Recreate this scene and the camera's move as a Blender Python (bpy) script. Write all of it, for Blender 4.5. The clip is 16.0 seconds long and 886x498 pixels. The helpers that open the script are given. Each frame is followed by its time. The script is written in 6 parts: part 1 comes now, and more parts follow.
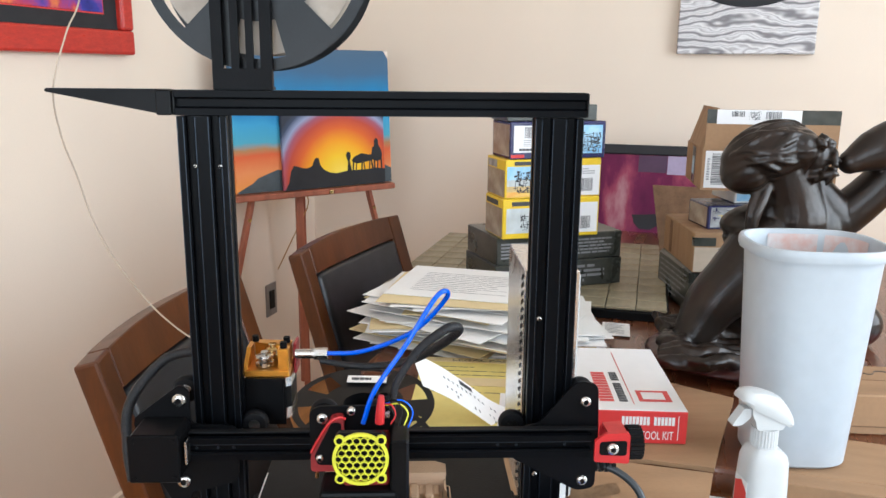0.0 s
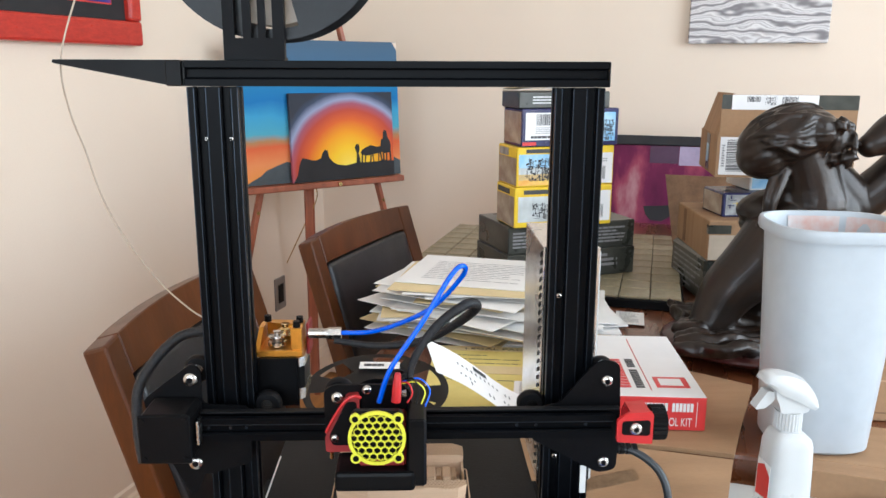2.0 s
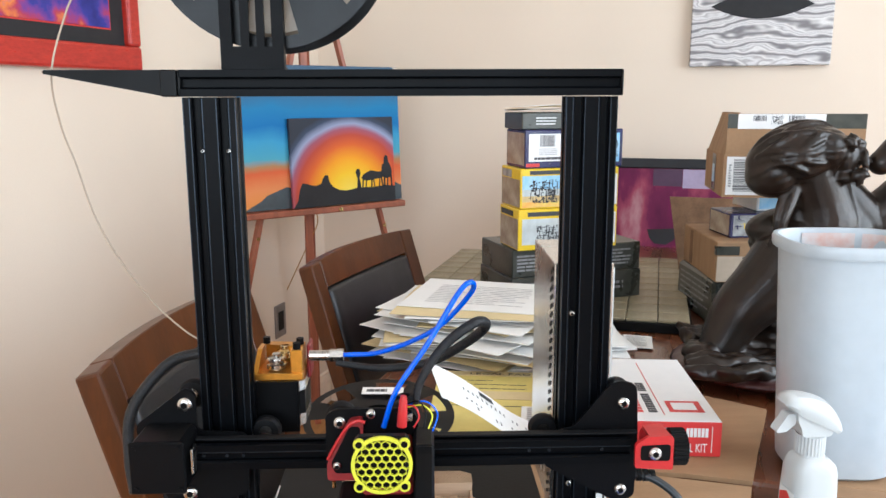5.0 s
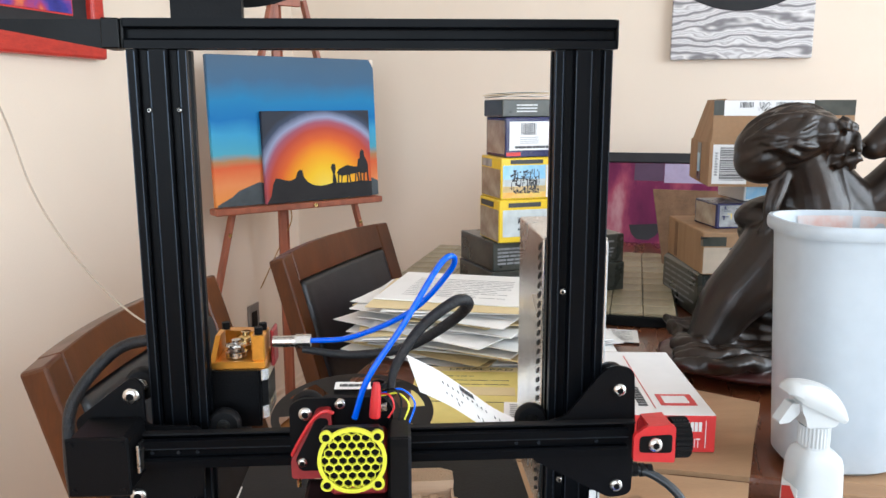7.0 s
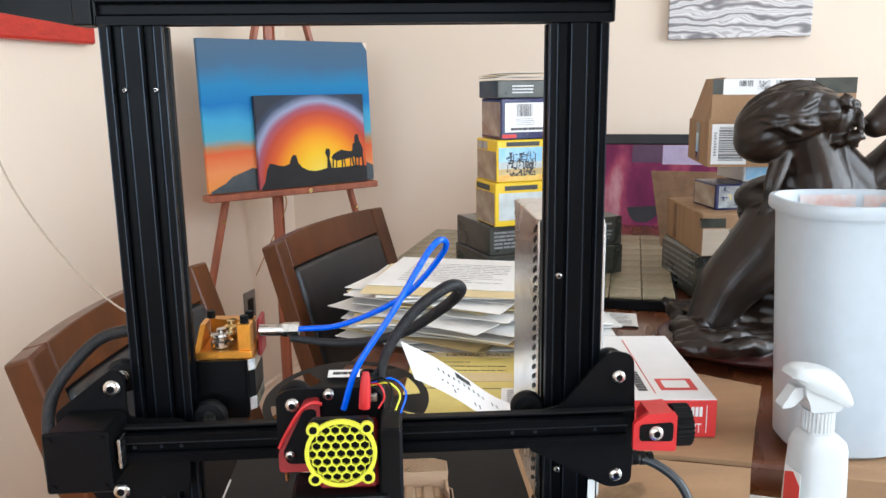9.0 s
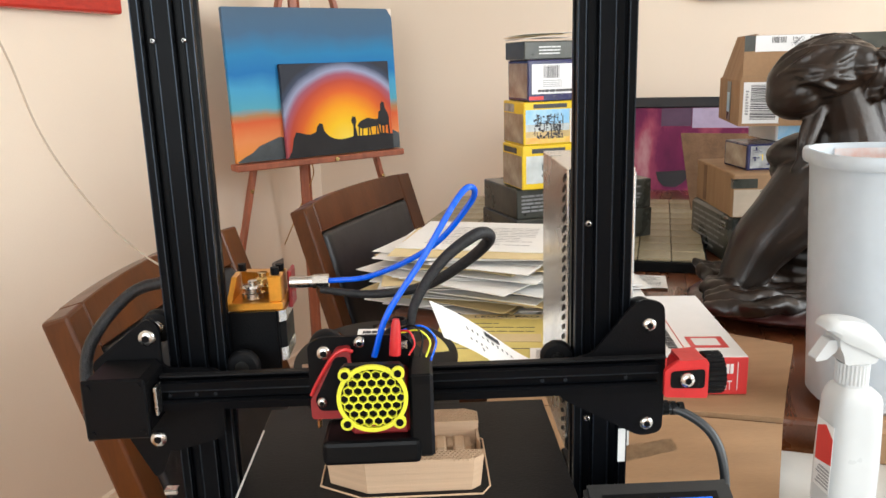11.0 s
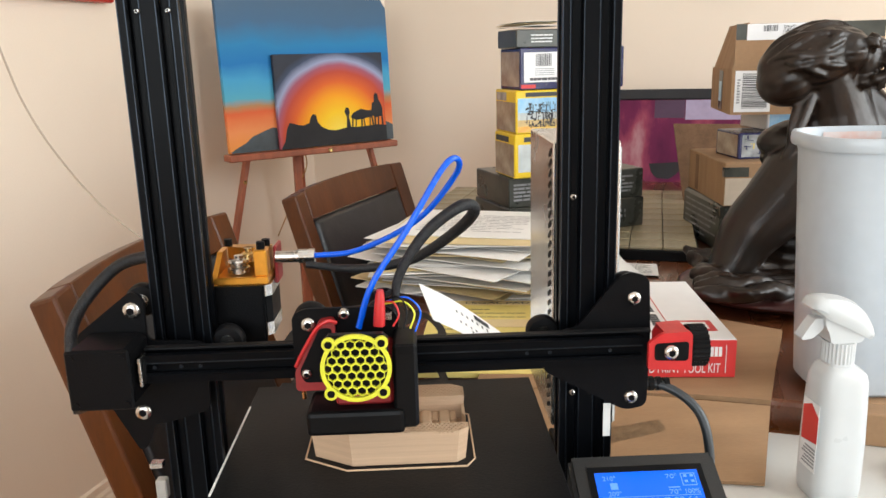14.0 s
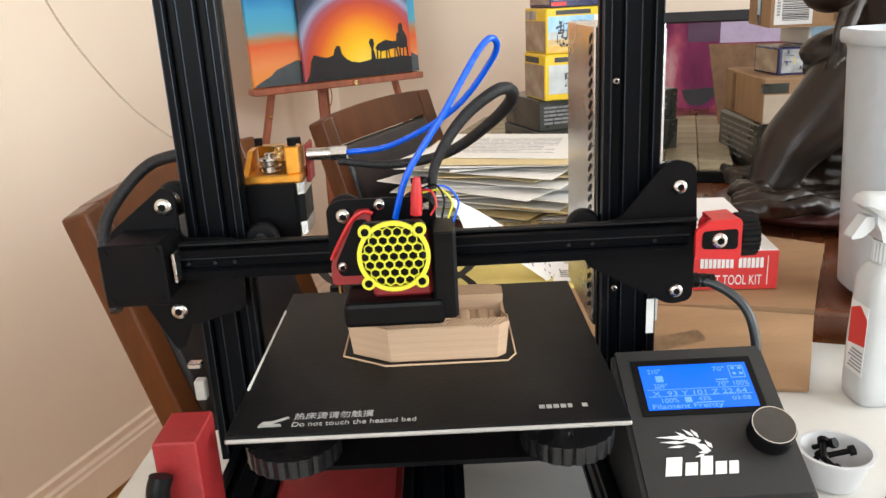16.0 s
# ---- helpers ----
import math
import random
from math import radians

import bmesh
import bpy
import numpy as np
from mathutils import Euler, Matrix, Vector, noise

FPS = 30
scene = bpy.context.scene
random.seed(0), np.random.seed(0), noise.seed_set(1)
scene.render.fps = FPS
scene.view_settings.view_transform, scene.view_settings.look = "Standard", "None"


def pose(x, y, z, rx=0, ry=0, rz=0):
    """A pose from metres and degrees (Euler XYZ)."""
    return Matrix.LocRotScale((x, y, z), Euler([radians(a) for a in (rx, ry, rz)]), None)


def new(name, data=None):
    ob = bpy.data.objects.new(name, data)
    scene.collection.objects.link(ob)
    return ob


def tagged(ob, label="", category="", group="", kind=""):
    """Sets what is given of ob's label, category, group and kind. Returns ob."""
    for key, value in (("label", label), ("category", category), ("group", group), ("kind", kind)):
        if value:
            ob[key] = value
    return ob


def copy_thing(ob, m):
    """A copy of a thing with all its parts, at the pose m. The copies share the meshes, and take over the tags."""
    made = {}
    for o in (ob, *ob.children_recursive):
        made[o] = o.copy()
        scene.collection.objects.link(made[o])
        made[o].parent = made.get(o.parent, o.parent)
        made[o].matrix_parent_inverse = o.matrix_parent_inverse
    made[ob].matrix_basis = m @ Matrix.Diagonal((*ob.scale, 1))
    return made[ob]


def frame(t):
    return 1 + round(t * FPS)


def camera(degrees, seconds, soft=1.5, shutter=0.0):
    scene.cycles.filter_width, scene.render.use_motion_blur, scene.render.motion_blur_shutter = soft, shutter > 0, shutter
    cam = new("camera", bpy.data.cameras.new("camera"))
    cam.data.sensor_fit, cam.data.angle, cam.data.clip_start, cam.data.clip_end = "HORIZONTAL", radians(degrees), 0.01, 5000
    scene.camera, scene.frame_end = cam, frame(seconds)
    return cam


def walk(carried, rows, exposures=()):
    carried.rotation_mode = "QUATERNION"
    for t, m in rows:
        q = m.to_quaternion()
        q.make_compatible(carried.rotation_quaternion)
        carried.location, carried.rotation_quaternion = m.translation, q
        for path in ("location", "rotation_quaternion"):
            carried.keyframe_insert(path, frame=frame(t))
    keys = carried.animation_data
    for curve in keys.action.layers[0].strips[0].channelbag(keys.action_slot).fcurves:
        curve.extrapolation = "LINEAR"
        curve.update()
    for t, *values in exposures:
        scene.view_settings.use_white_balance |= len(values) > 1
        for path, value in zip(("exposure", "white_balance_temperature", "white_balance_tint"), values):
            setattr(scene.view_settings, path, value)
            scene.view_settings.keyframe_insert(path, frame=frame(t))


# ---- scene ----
cam = camera(58.7, 16.0)
METRES, EYE, TILT, LEAN, TURN = 0.32, 1.23, 0.0, 0.0, 0.2
ROWS = [
    (0.0, 0.0, 0.0, 0.0, 0.12, -12.74, -0.51),
    (0.5, 0.0174, 0.0011, -0.0219, -0.25, -13.29, -0.67),
    (1.0, -0.0078, 0.0343, -0.0611, -0.14, -14.03, -0.88),
    (1.5, -0.0209, 0.0204, -0.0639, 0.03, -13.63, -0.67),
    (2.0, -0.0253, 0.0404, -0.0725, 0.59, -12.85, -0.2),
    (2.5, -0.025, 0.0722, -0.0715, 0.84, -12.64, 0.29),
    (3.0, -0.0396, 0.1078, -0.0829, 0.48, -12.71, 0.14),
    (3.5, -0.0304, 0.1133, -0.0959, 0.65, -12.96, 0.18),
    (6.0, -0.0486, 0.159, -0.172, 0.15, -9.62, 0.31),
    (6.5, -0.0241, 0.2479, -0.2109, -0.61, -9.87, 0.56),
    (7.0, -0.0421, 0.298, -0.2299, -1.06, -10.5, 0.13),
    (7.5, -0.0463, 0.3074, -0.2375, -0.87, -10.72, 0.22),
    (8.0, -0.028, 0.3305, -0.2316, -0.87, -10.64, 0.58),
    (8.5, -0.0076, 0.3742, -0.2416, -1.25, -10.99, 0.76),
    (9.0, -0.0256, 0.3646, -0.2456, -1.3, -11.6, 0.69),
    (9.5, -0.0474, 0.3475, -0.2588, -0.63, -12.01, 0.49),
    (10.0, -0.0269, 0.359, -0.2696, -0.29, -12.69, 1.19),
    (12.5, -0.0388, 0.3223, -0.3244, 1.1, -13.79, 1.44),
    (13.0, -0.0373, 0.2954, -0.3082, 1.06, -13.38, 1.46),
    (13.5, -0.0206, 0.3362, -0.3137, 0.75, -13.17, 1.66),
    (14.0, -0.0091, 0.3435, -0.3477, 0.2, -13.79, 1.47),
    (14.5, -0.0249, 0.3246, -0.3619, 0.15, -14.4, 1.94),
    (15.0, -0.0181, 0.3336, -0.3904, 0.3, -14.99, 2.98),
    (15.5, -0.0416, 0.3209, -0.419, 1.24, -16.19, 3.04),
    (16.0, -0.0383, 0.3646, -0.4718, 1.78, -17.71, 2.84),
]
walk(cam, [(t, pose(0, 0, EYE, TILT, LEAN, TURN) @ pose(METRES * x, METRES * y, METRES * z, 90 + pitch, roll, yaw)) for t, x, y, z, yaw, pitch, roll in ROWS],
     [(0, -0.08, 5500, 4), (6, -0.03, 5500, 4), (9.2, 0.02, 5500, 4), (10.0, 0.02, 6000, 5), (12.2, -0.06, 6080, 5), (15, -0.1, 6080, 5), (16, 0.04, 6080, 5)])

FLOOR = -0.03
ROOM = pose(-0.53, 3.13, FLOOR, 0, 0, -16.7)   # back left corner of the room; x along the back wall, -y along the side wall
PRINTER = pose(-0.053, 0.6519, 0.75, 0, 0, 2.5)  # middle of the printer's frame, front face of the uprights

# ---- light: daylight sky, soft skylight through two windows ----
world = bpy.data.worlds.new("sky")
scene.world = world
world.use_nodes = True
wn = world.node_tree.nodes
sky = wn.new("ShaderNodeTexSky")
sky.sky_type = "NISHITA"
sky.sun_disc = False
sky.sun_elevation, sky.sun_rotation = radians(40), radians(100)
wn["Background"].inputs[1].default_value = 0.12
world.node_tree.links.new(sky.outputs[0], wn["Background"].inputs[0])


def window_lamp(name, m, w, h, watts, colour):
    data = bpy.data.lights.new(name, "AREA")
    data.shape, data.size, data.size_y, data.energy, data.color = "RECTANGLE", w, h, watts, colour
    ob = new(name, data)
    ob.matrix_world = m
    return ob


# side window (right) and the window behind the camera
window_lamp("window_light", ROOM @ pose(3.42, -1.95, 1.6, 90, 0, 90), 2.3, 1.5, 78, (1.0, 0.98, 0.95))
window_lamp("window_light", ROOM @ pose(1.5, -4.62, 1.6, 90, 0, 180) @ pose(0, 0, 0, 0, 180, 0), 2.2, 1.5, 52, (1.0, 0.98, 0.96))


# ---- materials ----
def material(name, base, rough=0.5, metal=0.0, vary=0.12, scale=8.0, bump=0.1, fine=60.0, spec=0.5, second=None, coat=0.0, stretch=None, sheen=0.0):
    m = bpy.data.materials.new(name)
    m.use_nodes = True
    nt = m.node_tree
    n, l = nt.nodes, nt.links
    b = n["Principled BSDF"]
    b.inputs["Roughness"].default_value = rough
    b.inputs["Metallic"].default_value = metal
    b.inputs["Specular IOR Level"].default_value = spec
    b.inputs["Coat Weight"].default_value = coat
    co = n.new("ShaderNodeTexCoord")
    mp = n.new("ShaderNodeMapping")
    l.new(co.outputs["Object"], mp.inputs[0])
    if stretch:
        mp.inputs["Scale"].default_value = stretch
    n1 = n.new("ShaderNodeTexNoise")
    n1.inputs["Scale"].default_value, n1.inputs["Detail"].default_value = scale, 4
    l.new(mp.outputs[0], n1.inputs[0])
    n2 = n.new("ShaderNodeTexNoise")
    n2.inputs["Scale"].default_value, n2.inputs["Detail"].default_value = fine, 3
    l.new(mp.outputs[0], n2.inputs[0])
    inf = n.new("ShaderNodeObjectInfo")
    mix = n.new("ShaderNodeMix")
    mix.data_type = "RGBA"
    sec = second or [c * (1 - 2 * vary) for c in base]
    mix.inputs[6].default_value = (*base, 1)
    mix.inputs[7].default_value = (*sec, 1)
    ad = n.new("ShaderNodeMath")
    ad.operation = "MULTIPLY_ADD"
    ad.inputs[1].default_value, ad.inputs[2].default_value = 0.35, 0.0
    l.new(inf.outputs["Random"], ad.inputs[0])
    s1 = n.new("ShaderNodeMath")
    s1.operation = "MULTIPLY_ADD"
    l.new(n2.outputs[0], s1.inputs[0])
    s1.inputs[1].default_value = 0.45
    l.new(n1.outputs[0], s1.inputs[2])
    mr = n.new("ShaderNodeMapRange")
    mr.inputs[1].default_value, mr.inputs[2].default_value = 0.5, 0.95
    l.new(s1.outputs[0], mr.inputs[0])
    l.new(mr.outputs[0], mix.inputs[0])
    l.new(mix.outputs[2], b.inputs["Base Color"])
    rr = n.new("ShaderNodeMapRange")
    rr.inputs[3].default_value, rr.inputs[4].default_value = max(0.03, rough - 0.08), min(1, rough + 0.1)
    l.new(n1.outputs[0], rr.inputs[0])
    l.new(rr.outputs[0], b.inputs["Roughness"])
    if bump:
        bp = n.new("ShaderNodeBump")
        bp.inputs["Strength"].default_value, bp.inputs["Distance"].default_value = bump, 0.002
        l.new(n2.outputs[0], bp.inputs["Height"])
        l.new(bp.outputs[0], b.inputs["Normal"])
    return m


WALL = material("painted_wall", (0.79, 0.68, 0.562), 0.75, vary=0.03, scale=2.0, fine=260, bump=0.12)
WHITE_PAINT = material("ceiling_paint", (0.8, 0.78, 0.74), 0.8, vary=0.02, scale=3, fine=200)
TRIM = material("trim_paint", (0.80, 0.66, 0.53), 0.4, vary=0.03, scale=5, fine=80, bump=0.03)
OAK = material("oak_floor", (0.58, 0.27, 0.075), 0.35, vary=0.15, scale=3, fine=30, stretch=(12, 1, 12))
CHERRY = material("dark_stained_wood", (0.155, 0.050, 0.019), 0.26, vary=0.2, scale=3, fine=40, stretch=(10, 1.2, 10), bump=0.06, coat=0.3)
CHAIR_WOOD = material("chair_wood", (0.098, 0.028, 0.004), 0.34, vary=0.22, scale=4, fine=50, stretch=(6, 6, 1.2), bump=0.04, spec=0.35, coat=0.0)
LEATHER = material("black_leather", (0.012, 0.013, 0.016), 0.36, vary=0.2, scale=30, fine=420, bump=0.2, spec=0.5)
BLACK_ALU = material("black_anodised_aluminium", (0.0022, 0.0026, 0.0036), 0.32, metal=0.0, vary=0.1, scale=20, fine=300, bump=0.04, spec=0.07)
# metal of the built-in highlight strips on slot edges, and of the hole screws
GLINT_SCREW_METAL = material("glint_and_screw_metal", (0.04, 0.048, 0.06), 0.38, metal=1.0, vary=0.1, scale=40, fine=200, bump=0.0)
BLACK_STEEL = material("black_powder_coat", (0.0035, 0.0035, 0.0042), 0.42, vary=0.12, scale=25, fine=700, bump=0.12, spec=0.09)
BLACK_PLASTIC = material("black_plastic", (0.0045, 0.0045, 0.005), 0.38, vary=0.15, scale=30, fine=300, bump=0.06, spec=0.12)
DARK_BED = material("black_bed_mat", (0.0100, 0.0103, 0.0112), 0.42, vary=0.3, scale=9, fine=500, bump=0.12, spec=0.12)
BED_EDGE = material("bed_edge", (0.5, 0.5, 0.48), 0.4, metal=0.6, vary=0.1, scale=20)
RUBBER = material("rubber_wheel", (0.006, 0.006, 0.007), 0.5, vary=0.1, scale=30, spec=0.2)
STEEL = material("zinc_steel", (0.62, 0.60, 0.57), 0.25, metal=1.0, vary=0.12, scale=60, fine=300, bump=0.03)
PSU_STEEL = material("galvanised_sheet", (0.88, 0.88, 0.87), 0.24, metal=1.0, vary=0.06, scale=30, fine=160, bump=0.02)
GOLD = material("gold_anodised_aluminium", (0.75, 0.36, 0.05), 0.3, metal=0.85, vary=0.15, scale=40, fine=200, bump=0.03)
BRASS = material("brass", (0.66, 0.47, 0.2), 0.25, metal=1.0, vary=0.1, scale=60)
YELLOW = material("yellow_printed_plastic", (0.66, 0.66, 0.03), 0.45, vary=0.08, scale=60, fine=500, bump=0.15)
RED = material("red_plastic", (0.50, 0.016, 0.018), 0.38, vary=0.1, scale=40, fine=300, bump=0.06)
RED_DULL = material("dark_red_plastic", (0.27, 0.016, 0.018), 0.45, vary=0.15, scale=30, fine=300, bump=0.08)
BLUE_TUBE = material("blue_tube", (0.004, 0.10, 0.75), 0.25, vary=0.06, scale=40, bump=0.0)
SLEEVE = material("braided_sleeve", (0.006, 0.006, 0.007), 0.42, vary=0.5, scale=380, fine=700, bump=0.5, second=(0.018, 0.018, 0.02), spec=0.3)
CORD = material("grey_cord", (0.022, 0.026, 0.03), 0.4, vary=0.1, scale=40)
TAN = material("tan_filament", (0.60, 0.42, 0.27), 0.5, vary=0.08, scale=30, fine=400, bump=0.12)
TAN_LAYER = material("tan_printed_layers", (0.62, 0.43, 0.28), 0.5, vary=0.1, scale=4, fine=50, stretch=(1, 1, 60), bump=0.35)
PAPER = material("paper", (0.87, 0.86, 0.84), 0.7, vary=0.04, scale=10, fine=200, bump=0.03)
MANILA = material("manila_paper", (0.74, 0.60, 0.33), 0.7, vary=0.06, scale=10, fine=200, bump=0.03)
YELLOW_PAPER = material("yellow_paper", (0.82, 0.68, 0.22), 0.7, vary=0.08, scale=9, fine=60, bump=0.03)
INK = material("print_ink", (0.06, 0.06, 0.065), 0.6, vary=0.1, scale=50, bump=0.0)
GREY_INK = material("grey_ink", (0.30, 0.30, 0.31), 0.6, vary=0.1, scale=50, bump=0.0)
CONTROL = material("dark_grey_coated_steel", (0.020, 0.020, 0.0195), 0.5, vary=0.12, scale=25, fine=900, bump=0.15, spec=0.35)
SPOOL_PLASTIC = material("spool_plastic", (0.013, 0.013, 0.015), 0.3, vary=0.12, scale=25, fine=300, bump=0.04, spec=0.45)
WINDING = material("wound_filament", (0.36, 0.31, 0.25), 0.45, vary=0.1, scale=60, bump=0.05)
KNOB = material("glossy_black_plastic", (0.008, 0.008, 0.009), 0.25, vary=0.1, scale=30, bump=0.03, spec=0.45)
GREY_PLASTIC = material("grey_plug_plastic", (0.42, 0.41, 0.38), 0.4, vary=0.1, scale=60)
BED_INK = material("worn_white_print", (0.42, 0.42, 0.41), 0.5, vary=0.2, scale=200, bump=0.0)
WHITE_INK = material("white_ink", (0.75, 0.75, 0.74), 0.5, vary=0.05, scale=50, bump=0.0)
KRAFT = material("corrugated_cardboard", (0.35, 0.208, 0.106), 0.75, vary=0.1, scale=7, fine=140, stretch=(1, 6, 1), bump=0.12)
KRAFT_DARK = material("cardboard_core", (0.22, 0.12, 0.06), 0.8, vary=0.2, scale=30, fine=300, bump=0.3)
BRONZE = material("dark_bronze", (0.019, 0.010, 0.006), 0.32, metal=0.25, spec=0.45, vary=0.25, scale=16, fine=130, bump=0.2, second=(0.010, 0.007, 0.005), coat=0.06)
BRONZE_FOOT = 0.762


def two_tone(m, height, low):
    """Another cast colour below a height."""
    n, l = m.node_tree.nodes, m.node_tree.links
    b = n["Principled BSDF"]
    src = b.inputs["Base Color"].links[0].from_socket
    co, sp = n.new("ShaderNodeTexCoord"), n.new("ShaderNodeSeparateXYZ")
    l.new(co.outputs["Object"], sp.inputs[0])
    mr = n.new("ShaderNodeMapRange")
    mr.inputs[1].default_value, mr.inputs[2].default_value = height - 0.003, height + 0.003
    l.new(sp.outputs[2], mr.inputs[0])
    mx = n.new("ShaderNodeMix")
    mx.data_type = "RGBA"
    mx.inputs[6].default_value = (*low, 1)
    l.new(mr.outputs[0], mx.inputs[0])
    l.new(src, mx.inputs[7])
    l.new(mx.outputs[2], b.inputs["Base Color"])


two_tone(BRONZE, BRONZE_FOOT, (0.050, 0.014, 0.012))
TUB = material("translucent_white_plastic", (0.47, 0.51, 0.55), 0.33, vary=0.06, scale=6, fine=60, bump=0.03)
STAIN = material("pinkish_stain", (0.62, 0.33, 0.26), 0.45, vary=0.3, scale=16, fine=90, second=(0.62, 0.61, 0.61))
WHITE_PLASTIC = material("white_plastic", (0.53, 0.54, 0.54), 0.3, vary=0.03, scale=20, bump=0.02)
WHITE_TOP = material("white_laminate", (0.60, 0.585, 0.55), 0.4, vary=0.03, scale=6, fine=120, bump=0.02)
RED_LACQUER = material("red_lacquered_wood", (0.50, 0.035, 0.02), 0.3, vary=0.2, scale=30, fine=120, stretch=(1, 1, 3), bump=0.25, second=(0.36, 0.018, 0.012))
BLACK_MAT = material("black_mount_board", (0.014, 0.014, 0.017), 0.7, vary=0.1, scale=20)
EASEL_WOOD = material("reddish_easel_wood", (0.36, 0.11, 0.055), 0.42, vary=0.2, scale=6, fine=60, stretch=(8, 8, 1), bump=0.05)
BOX_DARK = material("dark_printed_card", (0.025, 0.028, 0.024), 0.28, vary=0.4, scale=18, fine=60, second=(0.075, 0.075, 0.062), bump=0.02)
BOX_BLUE = material("navy_printed_card", (0.03, 0.03, 0.11), 0.25, vary=0.2, scale=15, bump=0.02)
BOX_YELLOW = material("yellow_printed_card", (0.80, 0.56, 0.02), 0.3, vary=0.06, scale=15, bump=0.02)
KIT_WHITE = material("white_card", (0.80, 0.79, 0.79), 0.35, vary=0.03, scale=10, bump=0.02)
KIT_RED = material("red_card", (0.60, 0.035, 0.035), 0.35, vary=0.05, scale=12, bump=0.02)
OUTLET = material("grey_outlet_plate", (0.25, 0.23, 0.22), 0.4, metal=0.4, vary=0.1, scale=20, bump=0.0)
BLUE_CLOTH = material("blue_cloth", (0.01, 0.06, 0.2), 0.85, vary=0.2, scale=30, fine=400, bump=0.4)
MAGENTA = material("magenta_plastic", (0.5, 0.02, 0.12), 0.4, vary=0.1, scale=20)
CLEAR_TAPE = material("shiny_parcel_tape", (0.42, 0.27, 0.15), 0.18, vary=0.2, scale=40, fine=200, bump=0.05)
CLEAR = material("frosted_cup", (0.55, 0.55, 0.56), 0.3, vary=0.05, scale=20, bump=0.02)


def glowing(name, colour, strength):
    m = bpy.data.materials.new(name)
    m.use_nodes = True
    b = m.node_tree.nodes["Principled BSDF"]
    b.inputs["Base Color"].default_value = (*[c * 0.3 for c in colour], 1)
    b.inputs["Emission Color"].default_value = (*colour, 1)
    b.inputs["Emission Strength"].default_value = strength
    b.inputs["Roughness"].default_value = 0.25
    return m


LCD_BLUE = glowing("lcd_backlight", (0.002, 0.13, 1.0), 0.95)
LCD_TEXT = glowing("lcd_characters", (0.14, 0.38, 1.0), 0.85)


# ---- geometry helpers ----
def obj(name, bm, mat, parent=None, label="", smooth=False):
    me = bpy.data.meshes.new(name)
    bm.normal_update()
    bm.to_mesh(me)
    bm.free()
    for mm in (mat if isinstance(mat, (list, tuple)) else [mat]):
        me.materials.append(mm)
    if smooth:
        for p in me.polygons:
            p.use_smooth = True
        me.set_sharp_from_angle(angle=radians(38))
    ob = new(name, me)
    if parent is not None:
        ob.parent = parent
    if label:
        ob["label"] = label
    return ob


def part(name, bm, mat, parent, label="", smooth=False):
    return obj(name, bm, mat, parent, label, smooth)


def thing(name, m, label, category, group="", kind=""):
    e = new(name)
    e.matrix_world = m
    e.empty_display_size = 0.05
    return tagged(e, label, category, group, kind)


def box(bm, x0, x1, y0, y1, z0, z1, bev=0.0, m=None, seg=1):
    r = bmesh.ops.create_cube(bm, size=1)
    vs = r["verts"]
    bmesh.ops.transform(bm, matrix=Matrix.LocRotScale(((x0 + x1) / 2, (y0 + y1) / 2, (z0 + z1) / 2), None, (x1 - x0, y1 - y0, z1 - z0)), verts=vs)
    if bev:
        es = list({e for v in vs for e in v.link_edges})
        out = bmesh.ops.bevel(bm, geom=es, offset=bev, segments=seg, affect="EDGES", profile=0.5)
        vs = list({v for f in out["faces"] for v in f.verts} | {v for v in vs if v.is_valid})
    if m is not None:
        bmesh.ops.transform(bm, matrix=m, verts=vs)
    return bm


def B(*a, **k):
    return box(bmesh.new(), *a, **k)


def cyl(bm, r, depth, m=None, r2=None, seg=24, bev=0.0):
    """A cylinder along z, from 0 to depth."""
    r2 = r if r2 is None else r2
    out = bmesh.ops.create_cone(bm, cap_ends=True, segments=seg, radius1=r, radius2=r2, depth=depth)
    vs = out["verts"]
    bmesh.ops.translate(bm, verts=vs, vec=(0, 0, depth / 2))
    if bev:
        es = [e for e in {e for v in vs for e in v.link_edges} if abs(e.verts[0].co.z - e.verts[1].co.z) < 1e-7]
        o = bmesh.ops.bevel(bm, geom=es, offset=bev, segments=2, affect="EDGES", profile=0.5)
        vs = list({v for f in o["faces"] for v in f.verts} | {v for v in vs if v.is_valid})
    if m is not None:
        bmesh.ops.transform(bm, matrix=m, verts=vs)
    return bm


def prism(bm, pts, z0, z1, m=None):
    """A flat outline (x, y), extruded from z0 to z1."""
    lo = [bm.verts.new((x, y, z0)) for x, y in pts]
    hi = [bm.verts.new((x, y, z1)) for x, y in pts]
    n = len(pts)
    fs = [bm.faces.new(lo[::-1]), bm.faces.new(hi)]
    for i in range(n):
        fs.append(bm.faces.new((lo[i], lo[(i + 1) % n], hi[(i + 1) % n], hi[i])))
    bmesh.ops.recalc_face_normals(bm, faces=fs)
    if m is not None:
        bmesh.ops.transform(bm, matrix=m, verts=lo + hi)
    return bm


